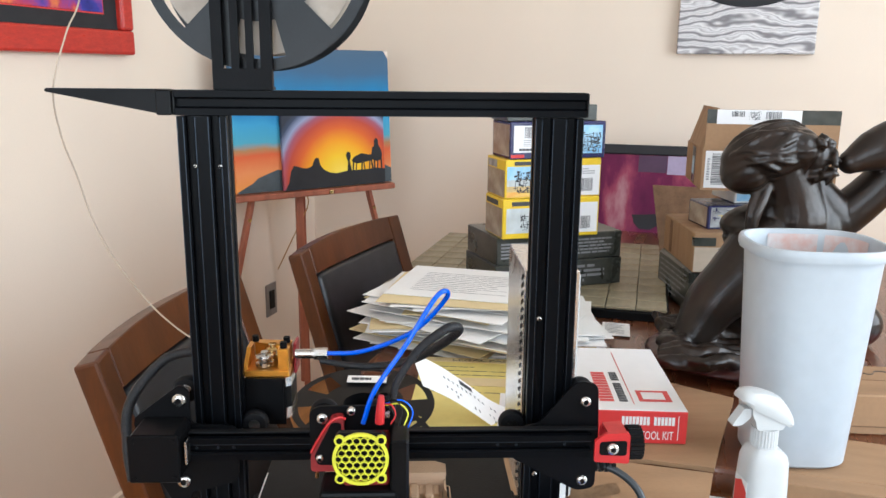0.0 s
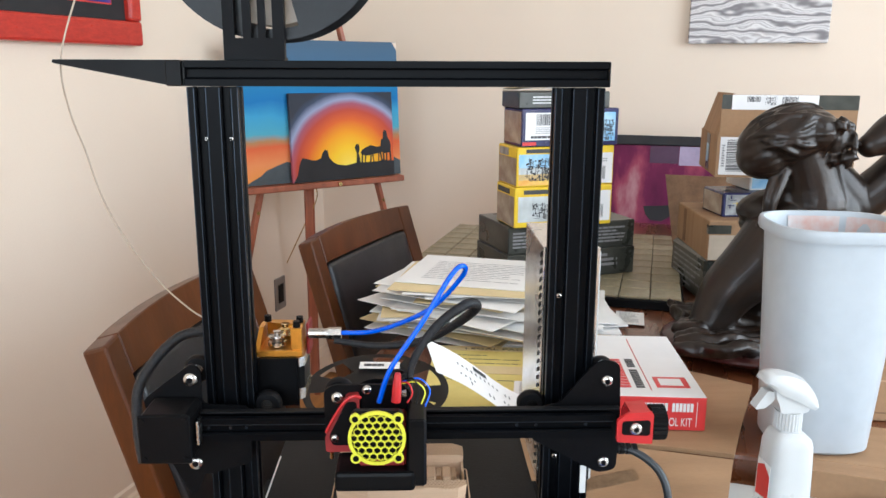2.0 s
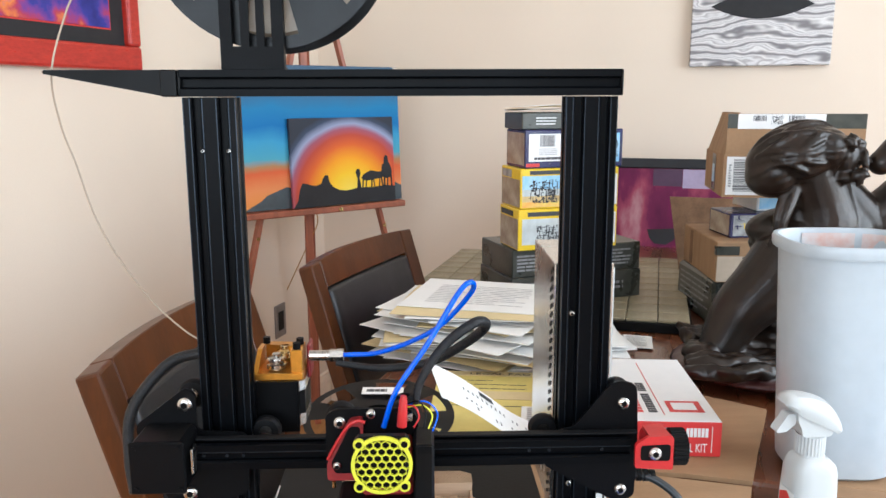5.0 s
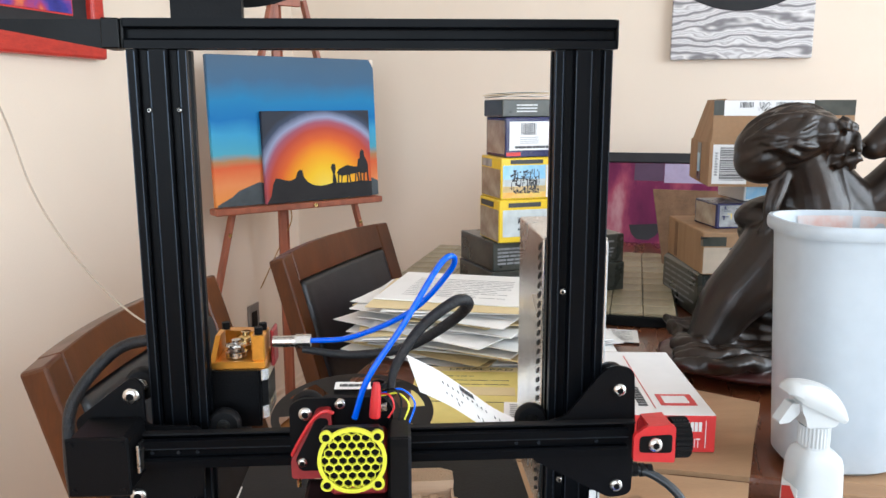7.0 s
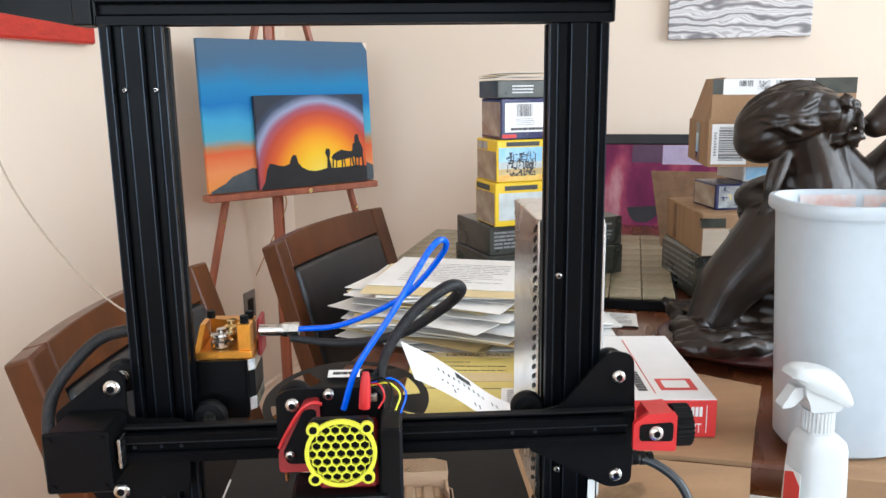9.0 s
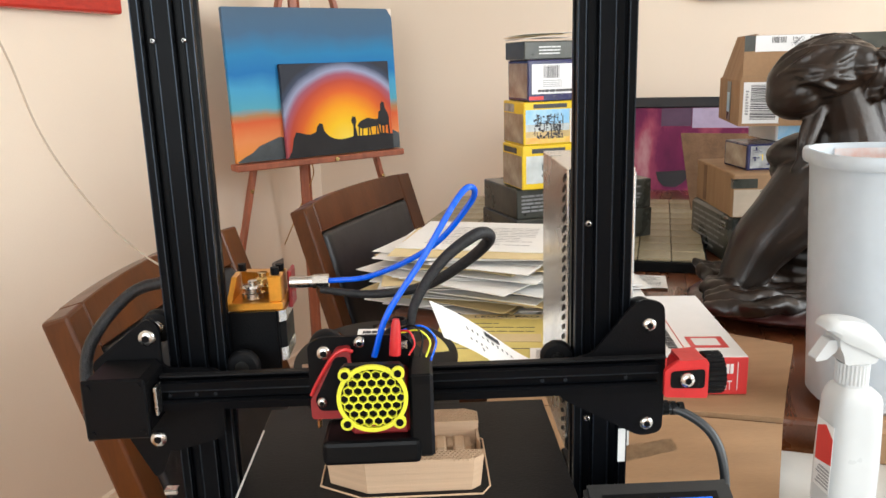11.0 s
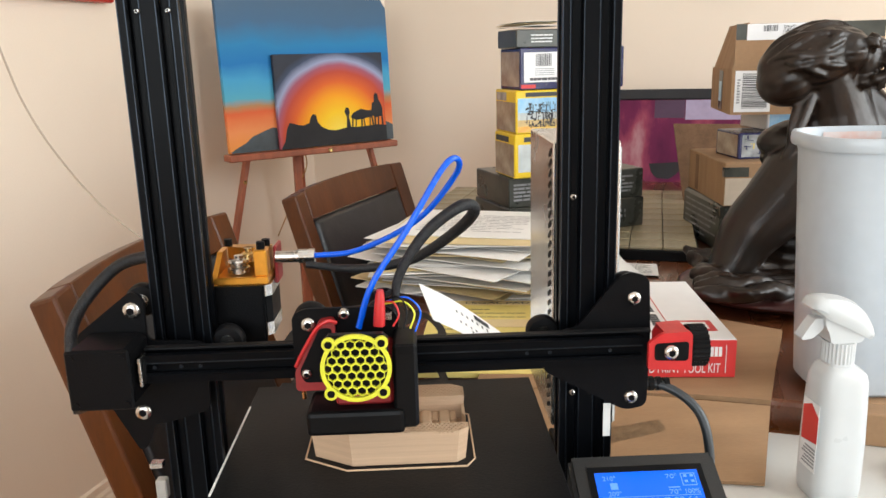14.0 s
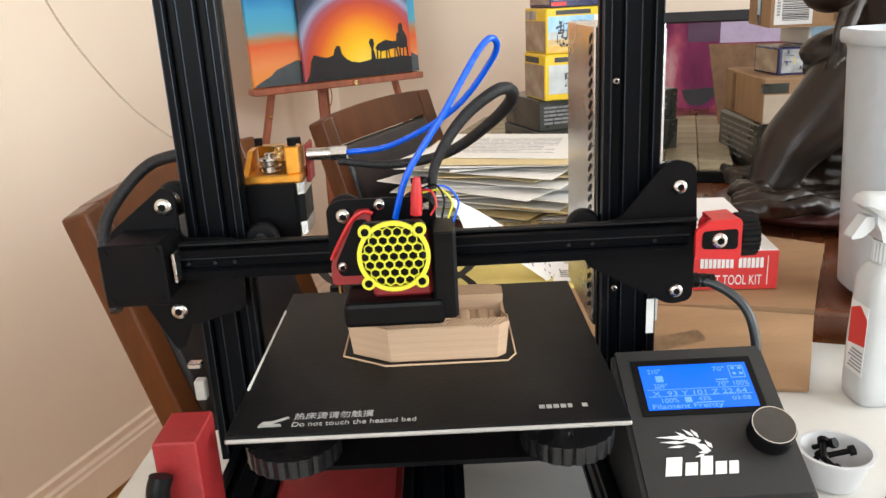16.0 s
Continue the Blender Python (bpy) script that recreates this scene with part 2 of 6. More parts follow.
def lathe(bm, prof, seg=32, m=None, close=False):
    """Turns a profile of (radius, z) round z."""
    rings, vs = [], []
    for r, z in prof:
        ring = [bm.verts.new((r * math.cos(2 * math.pi * i / seg), r * math.sin(2 * math.pi * i / seg), z)) for i in range(seg)]
        rings.append(ring)
        vs += ring
    pairs = list(zip(rings, rings[1:])) + ([(rings[-1], rings[0])] if close else [])
    fs = []
    for a, b in pairs:
        for i in range(seg):
            fs.append(bm.faces.new((a[i], a[(i + 1) % seg], b[(i + 1) % seg], b[i])))
    if not close:
        fs += [bm.faces.new(rings[0][::-1]), bm.faces.new(rings[-1])]
    bmesh.ops.recalc_face_normals(bm, faces=fs)
    if m is not None:
        bmesh.ops.transform(bm, matrix=m, verts=vs)
    return bm


def spline(pts, n=10):
    """A smooth line through the points."""
    p = [Vector(q) for q in pts]
    p = [2 * p[0] - p[1]] + p + [2 * p[-1] - p[-2]]
    out = []
    for i in range(1, len(p) - 2):
        for k in range(n):
            t = k / n
            a, b, c, d = p[i - 1], p[i], p[i + 1], p[i + 2]
            out.append(0.5 * (2 * b + (c - a) * t + (2 * a - 5 * b + 4 * c - d) * t * t + (3 * b - a - 3 * c + d) * t ** 3))
    return out + [p[-2]]


def sweep(bm, pts, r, seg=10):
    """A round tube along the points; r is a number or a list."""
    pts = [Vector(q) for q in pts]
    rings, nrm = [], None
    for i, q in enumerate(pts):
        d = (pts[min(i + 1, len(pts) - 1)] - pts[max(i - 1, 0)]).normalized()
        if nrm is None:
            nrm = d.orthogonal().normalized()
        nrm = (nrm - d * nrm.dot(d)).normalized()
        bi = d.cross(nrm)
        rr = r[i] if isinstance(r, (list, tuple)) else r
        rings.append([bm.verts.new(q + rr * (nrm * math.cos(2 * math.pi * k / seg) + bi * math.sin(2 * math.pi * k / seg))) for k in range(seg)])
    fs = []
    for a, b in zip(rings, rings[1:]):
        for k in range(seg):
            fs.append(bm.faces.new((a[k], a[(k + 1) % seg], b[(k + 1) % seg], b[k])))
    fs += [bm.faces.new(rings[0][::-1]), bm.faces.new(rings[-1])]
    bmesh.ops.recalc_face_normals(bm, faces=fs)
    return bm


def bar(bm, a, b, w, h, bev=0.0):
    """A square bar from a to b."""
    a, b = Vector(a), Vector(b)
    m = Matrix.Translation(a) @ (b - a).to_track_quat("Z", "Y").to_matrix().to_4x4()
    return box(bm, -w / 2, w / 2, -h / 2, h / 2, 0, (b - a).length, bev, m)


def slotted(w, h, xs, ys, s=0.001):
    """The outline of a slotted aluminium profile, w x h mm, with slots at xs on the broad faces and at ys on the narrow ones."""
    def run(at, half, centres):
        out = [(-half, 0)]
        for c in centres:
            out += [(c - 4.6, 0), (c - 3.1, 1.9), (c - 3.1, 5.6), (c + 3.1, 5.6), (c + 3.1, 1.9), (c + 4.6, 0)]
        return out
    pts = [(x, -h / 2 + d) for x, d in run(0, w / 2, xs)]
    pts += [(w / 2 - d, y) for y, d in run(0, h / 2, ys)]
    pts += [(-x, h / 2 - d) for x, d in run(0, w / 2, [-c for c in xs][::-1])]
    pts += [(-w / 2 + d, -y) for y, d in run(0, h / 2, [-c for c in ys][::-1])]
    return [(x * s, y * s) for x, y in pts]


def letters(name, text, size, mat, parent, m, width=None, spread=1.0):
    """Raised lettering with the built-in font, on the plane of m."""
    cu = bpy.data.curves.new(name, "FONT")
    cu.body, cu.size, cu.extrude, cu.space_character = text, size, 0.00012, spread
    tmp = new(name, cu)
    me = bpy.data.meshes.new_from_object(tmp.evaluated_get(bpy.context.evaluated_depsgraph_get()))
    bpy.data.objects.remove(tmp)
    if width and len(me.vertices):
        xs = [v.co.x for v in me.vertices]
        k = width / max(1e-6, max(xs) - min(xs))
        x0 = min(xs)
        for v in me.vertices:
            v.co.x = (v.co.x - x0) * k
    me.materials.clear()
    me.materials.append(mat)
    ob = new(name, me)
    ob.parent = parent
    ob.matrix_local = m
    return ob


def lines(bm, rows, x0, x1, y0, y1, z, h, fill=0.9, m=None):
    """Unreadable print as flat bars on a plane z."""
    for i in range(rows):
        y = y1 - (i + 0.5) * (y1 - y0) / rows
        x = x0
        end = x0 + (x1 - x0) * (fill - 0.35 * random.random() * (random.random() < 0.3))
        while x < end:
            w = min((x1 - x0) * random.uniform(0.06, 0.2), end - x)
            box(bm, x, x + w * 0.88, y - h / 2, y + h / 2, z, z + 0.0003, 0, m)
            x += w
    return bm


def hexes(bm, inside, cell, wall, z0, z1, m=None, span=0.1):
    """A honeycomb of hexagonal rings whose centres lie inside."""
    R = cell / math.sqrt(3)
    r = R - wall / math.sqrt(3)
    nx = int(span / cell) + 1
    for j in range(-nx, nx + 1):
        for i in range(-nx, nx + 1):
            cx, cy = (i + 0.5 * (j % 2)) * cell, j * R * 1.5
            if not inside(cx, cy):
                continue
            o, q = [], []
            for k in range(6):
                a = math.pi / 6 + k * math.pi / 3
                o.append((cx + R * math.cos(a), cy + R * math.sin(a)))
                q.append((cx + r * math.cos(a), cy + r * math.sin(a)))
            vs = [[bm.verts.new((x, y, z)) for x, y in ring] for ring, z in ((o, z0), (o, z1), (q, z0), (q, z1))]
            if m is not None:
                bmesh.ops.transform(bm, matrix=m, verts=[v for ring in vs for v in ring])
            for k in range(6):
                l = (k + 1) % 6
                bm.faces.new((vs[1][k], vs[1][l], vs[3][l], vs[3][k]))
                bm.faces.new((vs[0][l], vs[0][k], vs[2][k], vs[2][l]))
                bm.faces.new((vs[3][k], vs[3][l], vs[2][l], vs[2][k]))
                bm.faces.new((vs[0][k], vs[0][l], vs[1][l], vs[1][k]))
    bmesh.ops.remove_doubles(bm, verts=list(bm.verts), dist=0.00002)
    return bm


def rounded(pts, r=0.006, n=5):
    """An outline with its corners rounded."""
    out = []
    P = [Vector(p) for p in pts]
    for i, p in enumerate(P):
        a, b = (P[i - 1] - p), (P[(i + 1) % len(P)] - p)
        d = min(r, a.length * 0.45, b.length * 0.45)
        s, e = p + a.normalized() * d, p + b.normalized() * d
        for k in range(n + 1):
            t = k / n
            q = s * (1 - t) ** 2 + p * 2 * t * (1 - t) + e * t * t
            out.append((q.x, q.y))
    return out


# ---- the room ----
def walls():
    def solid(name, bm, mat):
        return tagged(obj(name, bm, mat), kind="structure")

    def placed(ob):
        ob.matrix_world = ROOM
        return ob
    placed(solid("wall_north", B(-0.12, 3.62, 0, 0.12, 0, 2.6), WALL))
    placed(solid("wall_west", B(-0.12, 0, -4.8, 0, 0, 2.6), WALL))
    bm = B(3.5, 3.62, -4.8, -3.25, 0, 2.6)
    box(bm, 3.5, 3.62, -0.7, 0, 0, 2.6)
    box(bm, 3.5, 3.62, -3.25, -0.7, 0, 0.8)
    box(bm, 3.5, 3.62, -3.25, -0.7, 2.4, 2.6)
    placed(solid("wall_east", bm, WALL))
    bm = B(-0.12, 0.3, -4.92, -4.8, 0, 2.6)
    box(bm, 2.7, 3.62, -4.92, -4.8, 0, 2.6)
    box(bm, 0.3, 2.7, -4.92, -4.8, 0, 0.8)
    box(bm, 0.3, 2.7, -4.92, -4.8, 2.4, 2.6)
    placed(solid("wall_south", bm, WALL))
    placed(solid("ceiling", B(-0.12, 3.62, -4.92, 0.12, 2.6, 2.7), WHITE_PAINT))
    fl = placed(solid("floor", B(-0.12, 3.62, -4.92, 0.12, -0.1, -0.014), OAK))
    # stepped baseboard along both visible walls
    prof = [(0, 0), (0.016, 0), (0.016, 0.085), (0.012, 0.092), (0.012, 0.10), (0.007, 0.108), (0.007, 0.125), (0, 0.13)]
    bm = prism(bmesh.new(), prof, 0, 4.8, Matrix(((1, 0, 0, 0), (0, 0, -1, 0), (0, 1, 0, 0), (0, 0, 0, 1))))
    prism(bm, prof, 0.017, 3.5, Matrix(((0, 0, 1, 0), (-1, 0, 0, 0), (0, 1, 0, 0), (0, 0, 0, 1))))
    placed(solid("baseboard", bm, TRIM))
    return fl


floor = walls()


def wall_outlet():
    t = thing("wall_outlet", ROOM @ pose(0, -0.38, 0.44, 0, 0, 90), "grey metal wall outlet plate on the peach wall", "outlet")
    part("plate", B(-0.037, 0.037, -0.006, 0, -0.06, 0.06, 0.002), OUTLET, t)
    part("socket_face", B(-0.018, 0.018, -0.0085, -0.0061, -0.034, 0.034, 0.001), BLACK_PLASTIC, t)


wall_outlet()


def table(name, u0, u1, v0, v1, z, thick, top, leg, label):
    t = thing(name, ROOM, label, "table")
    h = z - FLOOR
    part("tabletop", B(u0, u1, -v1, -v0, h - thick, h, 0.006, seg=2), top, t)
    for u in (u0 + 0.07, u1 - 0.07):
        for v in (v0 + 0.07, v1 - 0.07):
            part("leg", B(u - 0.032, u + 0.032, -v - 0.032, -v + 0.032, 0, h - thick - 0.001, 0.004), leg, t)
    part("apron", B(u0 + 0.05, u1 - 0.05, -v1 + 0.05, -v0 - 0.05, h - thick - 0.07, h - thick - 0.001), leg, t)
    return t


table("dining_table", 0.90, 2.0, 0.16, 1.845, 0.73, 0.04, CHERRY, CHERRY, "dark reddish-brown polished wooden dining table covered in clutter")

def work_table():
    t = thing("work_table", pose(0, 0, 0), "white laminate work table carrying the printer", "table")
    bm = prism(bmesh.new(), [(-0.322, 0.29), (1.29, -0.194), (1.521, 0.5706), (-0.144, 1.070), (-0.200, 0.80), (-0.322, 0.745)], 0.672, 0.70)
    bmesh.ops.bevel(bm, geom=list(bm.edges), offset=0.003, segments=2, affect="EDGES")
    part("tabletop", bm, WHITE_TOP, t)
    for x, y in ((-0.26, 0.38), (1.20, -0.08), (1.40, 0.52), (-0.09, 0.98)):
        part("leg", B(x - 0.02, x + 0.02, y - 0.02, y + 0.02, FLOOR - 0.013, 0.6715, 0.003), STEEL, t)


work_table()


def bowed(y0, y1, z0, z1, th, bow, arch, lean, span=0.226, n=14, bev=0.003, seg=2):
    """A slab across the chair back, bowed backwards and arched upwards in its middle."""
    bm = bmesh.new()
    rows = []
    for i in range(n + 1):
        y = y0 + (y1 - y0) * i / n
        k = 1 - (y / span) ** 2
        rows.append([bm.verts.new(lean @ Vector((-bow * k + sx * th, y, z + (arch * k if z == z1 else 0)))) for sx, z in ((-1, z0), (1, z0), (1, z1), (-1, z1))])
    for a, b in zip(rows, rows[1:]):
        for q in range(4):
            bm.faces.new((a[q], a[(q + 1) % 4], b[(q + 1) % 4], b[q]))
    bm.faces.new(rows[0][::-1])
    bm.faces.new(rows[-1])
    bmesh.ops.recalc_face_normals(bm, faces=list(bm.faces))
    if bev:
        es = [e for e in bm.edges if e.calc_face_angle(0) > 0.6]
        bmesh.ops.bevel(bm, geom=es, offset=bev, segments=seg, affect="EDGES", profile=0.5)
    return bm


def dining_chair(m):
    """Origin at the floor under the middle of the back; the seat lies towards +x."""
    t = thing("dining_chair", m, "dark-stained wooden dining chair with a black leather back panel", "chair", "chairs along the table")
    hb = 0.475
    lean = pose(0, 0, 0.46, 0, -17, 0)
    bow = 0.022
    for s in (-1, 1):
        y = s * 0.204
        part("back_post", bowed(y - 0.022, y + 0.022, -0.02, hb, 0.0165, bow, 0.012, lean, n=4, bev=0.004), CHAIR_WOOD, t)
        part("rear_leg", bar(bmesh.new(), (-0.075, s * 0.2, 0), (-0.012, s * 0.2, 0.45), 0.044, 0.044, 0.007), CHAIR_WOOD, t)
        part("front_leg", bar(bmesh.new(), (0.40, s * 0.2, 0), (0.40, s * 0.2, 0.43), 0.04, 0.04, 0.004), CHAIR_WOOD, t)
        # shaped gusset where the post meets the seat
        out = rounded([(-0.085, 0.405), (0.02, 0.405), (0.02, 0.452), (-0.020, 0.545), (-0.052, 0.545)], 0.02)
        part("side_gusset", prism(bmesh.new(), out, s * 0.2265 - 0.0, s * 0.2265 + 0.012, pose(0, 0, 0, 90, 0, 0)), CHAIR_WOOD, t)
    part("top_rail", bowed(-0.1819, 0.1819, hb - 0.05, hb, 0.0163, bow, 0.012, lean, bev=0.0015, seg=1), CHAIR_WOOD, t)
    part("lower_rail", bowed(-0.1815, 0.1815, 0.0, 0.06, 0.015, bow, 0.0, lean), CHAIR_WOOD, t)
    part("back_panel", bowed(-0.181, 0.181, 0.061, hb - 0.0525, 0.021, bow, 0.0, lean, bev=0.010, seg=3), LEATHER, t, "padded black leather back panel", True)
    part("seat_frame", B(-0.03, 0.43, -0.225, 0.225, 0.4, 0.452, 0.006), CHAIR_WOOD, t)
    part("seat", B(0.0, 0.42, -0.21, 0.21, 0.453, 0.50, 0.018, None, 3), LEATHER, t, "padded black leather seat", True)
    return t


chair = dining_chair(pose(-0.080, 1.628, FLOOR, 0, 0, -20.7))
copy_thing(chair, pose(-0.2645, 1.0903, FLOOR, 0, 0, -7))

# ---- the printer ----
SIDE = pose(0, 0, 0, 90, 0, 0)       # a flat outline (x, z) with its thickness along -y
HX = -0.02                           # the print head's place along its beam


def bolt(parent, x, y, z, r=0.0048, name="bolt"):
    """A domed steel bolt head that faces -y."""
    bm = lathe(bmesh.new(), [(0.0001, 0.0034), (r * 0.5, 0.0034), (r * 0.85, 0.0026), (r, 0.0012), (r, 0)], 16, pose(x, y, z, 90, 0, 0))
    n = len(bm.faces)
    cyl(bm, r * 0.46, 0.0010, pose(x, y - 0.0026, z, 90, 0, 0), seg=6)
    bm.faces.ensure_lookup_table()
    for f in bm.faces[n:]:
        f.material_index = 1
    return part(name, bm, [STEEL, BLACK_STEEL], parent, "", True)


def wheel(parent, x, y, z):
    w = part("guide_wheel", lathe(bmesh.new(), [(0.005, -0.005), (0.0105, -0.005), (0.0122, -0.0025), (0.0122, 0.0025), (0.0105, 0.005), (0.005, 0.005)], 28, pose(x, y, z, 90, 0, 0), True), RUBBER, parent, "", True)
    part("bearing", cyl(bmesh.new(), 0.0052, 0.0104, pose(x, y + 0.0052, z, 90, 0, 0), seg=20), STEEL, w, "steel bearing", True)


def plate(bm, pts, y0, y1, r=0.006):
    """An upright plate: outline (x, z), from y0 (front) to y1."""
    return prism(bm, rounded(pts, r), -y1, -y0, SIDE)


def stepper(bm, x, y, z, h=0.021):
    """The chamfered square outline of a motor."""
    return [(x - h, y - h + 0.004), (x - h + 0.004, y - h), (x + h - 0.004, y - h), (x + h, y - h + 0.004), (x + h, y + h - 0.004), (x + h - 0.004, y + h), (x - h + 0.004, y + h), (x - h, y + h - 0.004)]


def printer():
    t = thing("desktop_printer", PRINTER, "black open-frame desktop 3D printer of slotted aluminium bars", "3D printer")
    t["label"] = "black open-frame 3D printer of slotted aluminium bars with yellow fan grille"
    p2040 = slotted(40, 20, [-10, 10], [0])
    p2020 = slotted(20, 20, [0], [0])
    # uprights
    for x in (-0.1465, 0.1465):
        u = part("upright", prism(bmesh.new(), [(x + a, 0.01 + b) for a, b in p2040], -0.005, 0.4425), BLACK_ALU, t)
        # thin bright strips put the sheen of the slot edges into the model
        for sx in (-0.010 - 0.0047, -0.010 + 0.0047, 0.010 - 0.0047, 0.010 + 0.0047, -0.0197, 0.0197):
            part("slot_edge", B(x + sx - 0.00035, x + sx + 0.00035, -0.00035, 0.0004, 0.0, 0.4415), GLINT_SCREW_METAL, u, "thin bright strip drawn as the highlight along the slot edge")
    for x, z in ((-0.153, 0.402), (-0.133, 0.402), (0.135, 0.27), (0.136, 0.122)):
        bolt(t, x, 0.0004, z, 0.0027 if x > 0 else 0.0021, "screw")
    # top beam
    along_x = pose(0, 0, 0, 90, 0, 90)
    tb = part("top_beam", prism(bmesh.new(), p2020, -0.1675, 0.1685, pose(0, 0.01, 0.4531) @ along_x), BLACK_ALU, t)
    for x0, x1 in ((-0.1695, -0.1676), (0.1686, 0.1705)):
        part("end_cap", B(x0, x1, 0.0, 0.02, 0.4431, 0.4631, 0.0008), BLACK_PLASTIC, tb)
    # base frame
    for x in (-0.135, 0.135):
        part("base_beam", prism(bmesh.new(), slotted(40, 40, [-10, 10], [-10, 10]), -0.17, 0.19, pose(x, 0, -0.013) @ pose(0, 0, 0, 90, 0, 0)), BLACK_ALU, t)
        for y in (-0.15, 0.17):
            part("foot", cyl(bmesh.new(), 0.012, 0.0168, pose(x, y, -0.05), seg=20), RUBBER, t)
    part("cross_beam", prism(bmesh.new(), slotted(40, 40, [-10, 10], [-10, 10]), -0.114, 0.114, pose(0, 0.04, -0.013) @ along_x), BLACK_ALU, t)
    part("bed_rail", prism(bmesh.new(), slotted(40, 20, [-10, 10], [0]), -0.2, 0.22, pose(0, 0, 0.018) @ pose(0, 0, 0, 90, 0, 0)), BLACK_ALU, t)
    part("red_base_cover", B(-0.112, -0.024, -0.165, -0.02, -0.03, 0.006, 0.004), RED_DULL, t, "dark red plastic tray under the bed")
    # bed
    bed = part("heated_bed", B(-0.119, 0.119, -0.133, 0.102, 0.0868, 0.0898, 0.001), BED_EDGE, t, "aluminium heated bed plate")
    part("bed_surface", B(-0.1185, 0.1185, -0.1325, 0.1015, 0.09, 0.0916, 0.0004), DARK_BED, bed, "dark grey build surface sheet")
    part("tape_edge", B(-0.1180, -0.1168, -0.075, 0.06, 0.0917, 0.0928), WHITE_PAINT, bed, "pale residue strip along the edge")
    part("carriage_plate", B(-0.085, 0.085, -0.11, 0.08, 0.052, 0.055), BLACK_STEEL, t)
    for x, y in ((-0.086, -0.098), (0.086, -0.098), (-0.086, 0.07), (0.086, 0.07)):
        bm = bmesh.new()
        ring = []
        for i in range(144):
            a = 2 * math.pi * i / 144
            r = 0.0282 + 0.0016 * abs(math.cos(11 * a)) ** 0.6
            ring.append((x + r * math.cos(a), y + r * math.sin(a)))
        prism(bm, ring, 0.058, 0.070)
        k = part("levelling_knob", bm, KNOB, t, "ribbed black levelling wheel")
        part("spring", sweep(bmesh.new(), [(x + 0.005 * math.cos(i), y + 0.005 * math.sin(i), 0.0705 + i * 0.0162 / 32) for i in range(33)], 0.0008, 6), STEEL, k)
    # writing on the bed sheet
    zt = 0.0918
    letters("writing", "Do not touch the heated bed", 0.0072, BED_INK, bed, pose(-0.081, -0.1235, zt), 0.074)
    letters("writing", "\u70ed\u5e8a\u70eb\u8bf7\u52ff\u89e6\u6478", 0.0085, BED_INK, bed, pose(-0.081, -0.1150, zt), 0.048)
    bm = prism(bmesh.new(), [(-0.101, -0.123), (-0.087, -0.123), (-0.088, -0.120), (-0.0935, -0.1195), (-0.0835, -0.1135), (-0.085, -0.1115), (-0.094, -0.1165), (-0.099, -0.1165), (-0.101, -0.12)], zt, zt + 0.0002)
    part("hand_symbol", bm, BED_INK, bed, "white warning symbol")
    bm = bmesh.new()
    for i, w in enumerate((0.0034, 0.0032, 0.0032, 0.0032, 0.0026, 0, 0.0032)):
        if w:
            box(bm, 0.067 + i * 0.0043, 0.067 + i * 0.0043 + w, -0.1165, -0.1122, zt, zt + 0.0002)
    part("maker_mark", bm, BED_INK, bed, "small white maker's mark")
    # gantry plates with wheels
    gl = part("gantry_plate", plate(bmesh.new(), [(-0.216, 0.185), (-0.186, 0.208), (-0.174, 0.217), (-0.1668, 0.211), (-0.1668, 0.180), (-0.128, 0.178), (-0.127, 0.150), (-0.128, 0.126), (-0.164, 0.116), (-0.188, 0.118), (-0.206, 0.145)], -0.0155, -0.0125), BLACK_STEEL, t)
    part("lower_bracket", plate(bmesh.new(), [(-0.202, 0.135), (-0.164, 0.128), (-0.176, 0.098), (-0.182, 0.094)], -0.0118, -0.0088, 0.004), BLACK_STEEL, t)
    gr = part("gantry_plate", plate(bmesh.new(), [(0.124, 0.176), (0.136, 0.178), (0.163, 0.212), (0.172, 0.218), (0.187, 0.214), (0.189, 0.172), (0.188, 0.116), (0.172, 0.113), (0.112, 0.146), (0.112, 0.158)], -0.0155, -0.0125), BLACK_STEEL, t)
    for x, z in ((-0.175, 0.203), (-0.175, 0.127)):
        bolt(gl, x, -0.0156, z, 0.0062)
        wheel(t, x, 0.010, z)
        part("spacer", cyl(bmesh.new(), 0.004, 0.0155, pose(x, 0.0038, z, 90, 0, 0), seg=12), STEEL, t)
    for x, z in ((0.176, 0.199), (0.176, 0.124)):
        bolt(gr, x, -0.0156, z, 0.0052)
        wheel(t, x, 0.010, z)
    wheel(t, -0.1165, 0.009, 0.170)
    wheel(t, 0.1150, 0.009, 0.168)
    # cross beam of the head, with belt
    xb = part("head_beam", prism(bmesh.new(), p2020, -0.167, 0.178, pose(0, -0.026, 0.1665) @ along_x), BLACK_ALU, t)
    # highlight along the beam's slot, built as a bright strip
    part("slot_edge", B(-0.166, 0.178, -0.0363, -0.0357, 0.1708, 0.1714), GLINT_SCREW_METAL, xb)
    part("belt", B(-0.165, 0.185, -0.0295, -0.0235, 0.1782, 0.1795), RUBBER, xb, "black toothed belt")
    for x in (-0.158, -0.140, -0.127, 0.098, 0.114, 0.156):
        part("hole_screw", cyl(bmesh.new(), 0.0013, 0.0008, pose(x, -0.0316, 0.1665, 90, 0, 0), seg=12), GLINT_SCREW_METAL, xb)
    # motor of the head beam
    mo = part("axis_motor", prism(bmesh.new(), stepper(None, -0.1875, 0.1665, 0), 0.017, 0.0505, SIDE), BLACK_PLASTIC, t, "black square stepper motor")
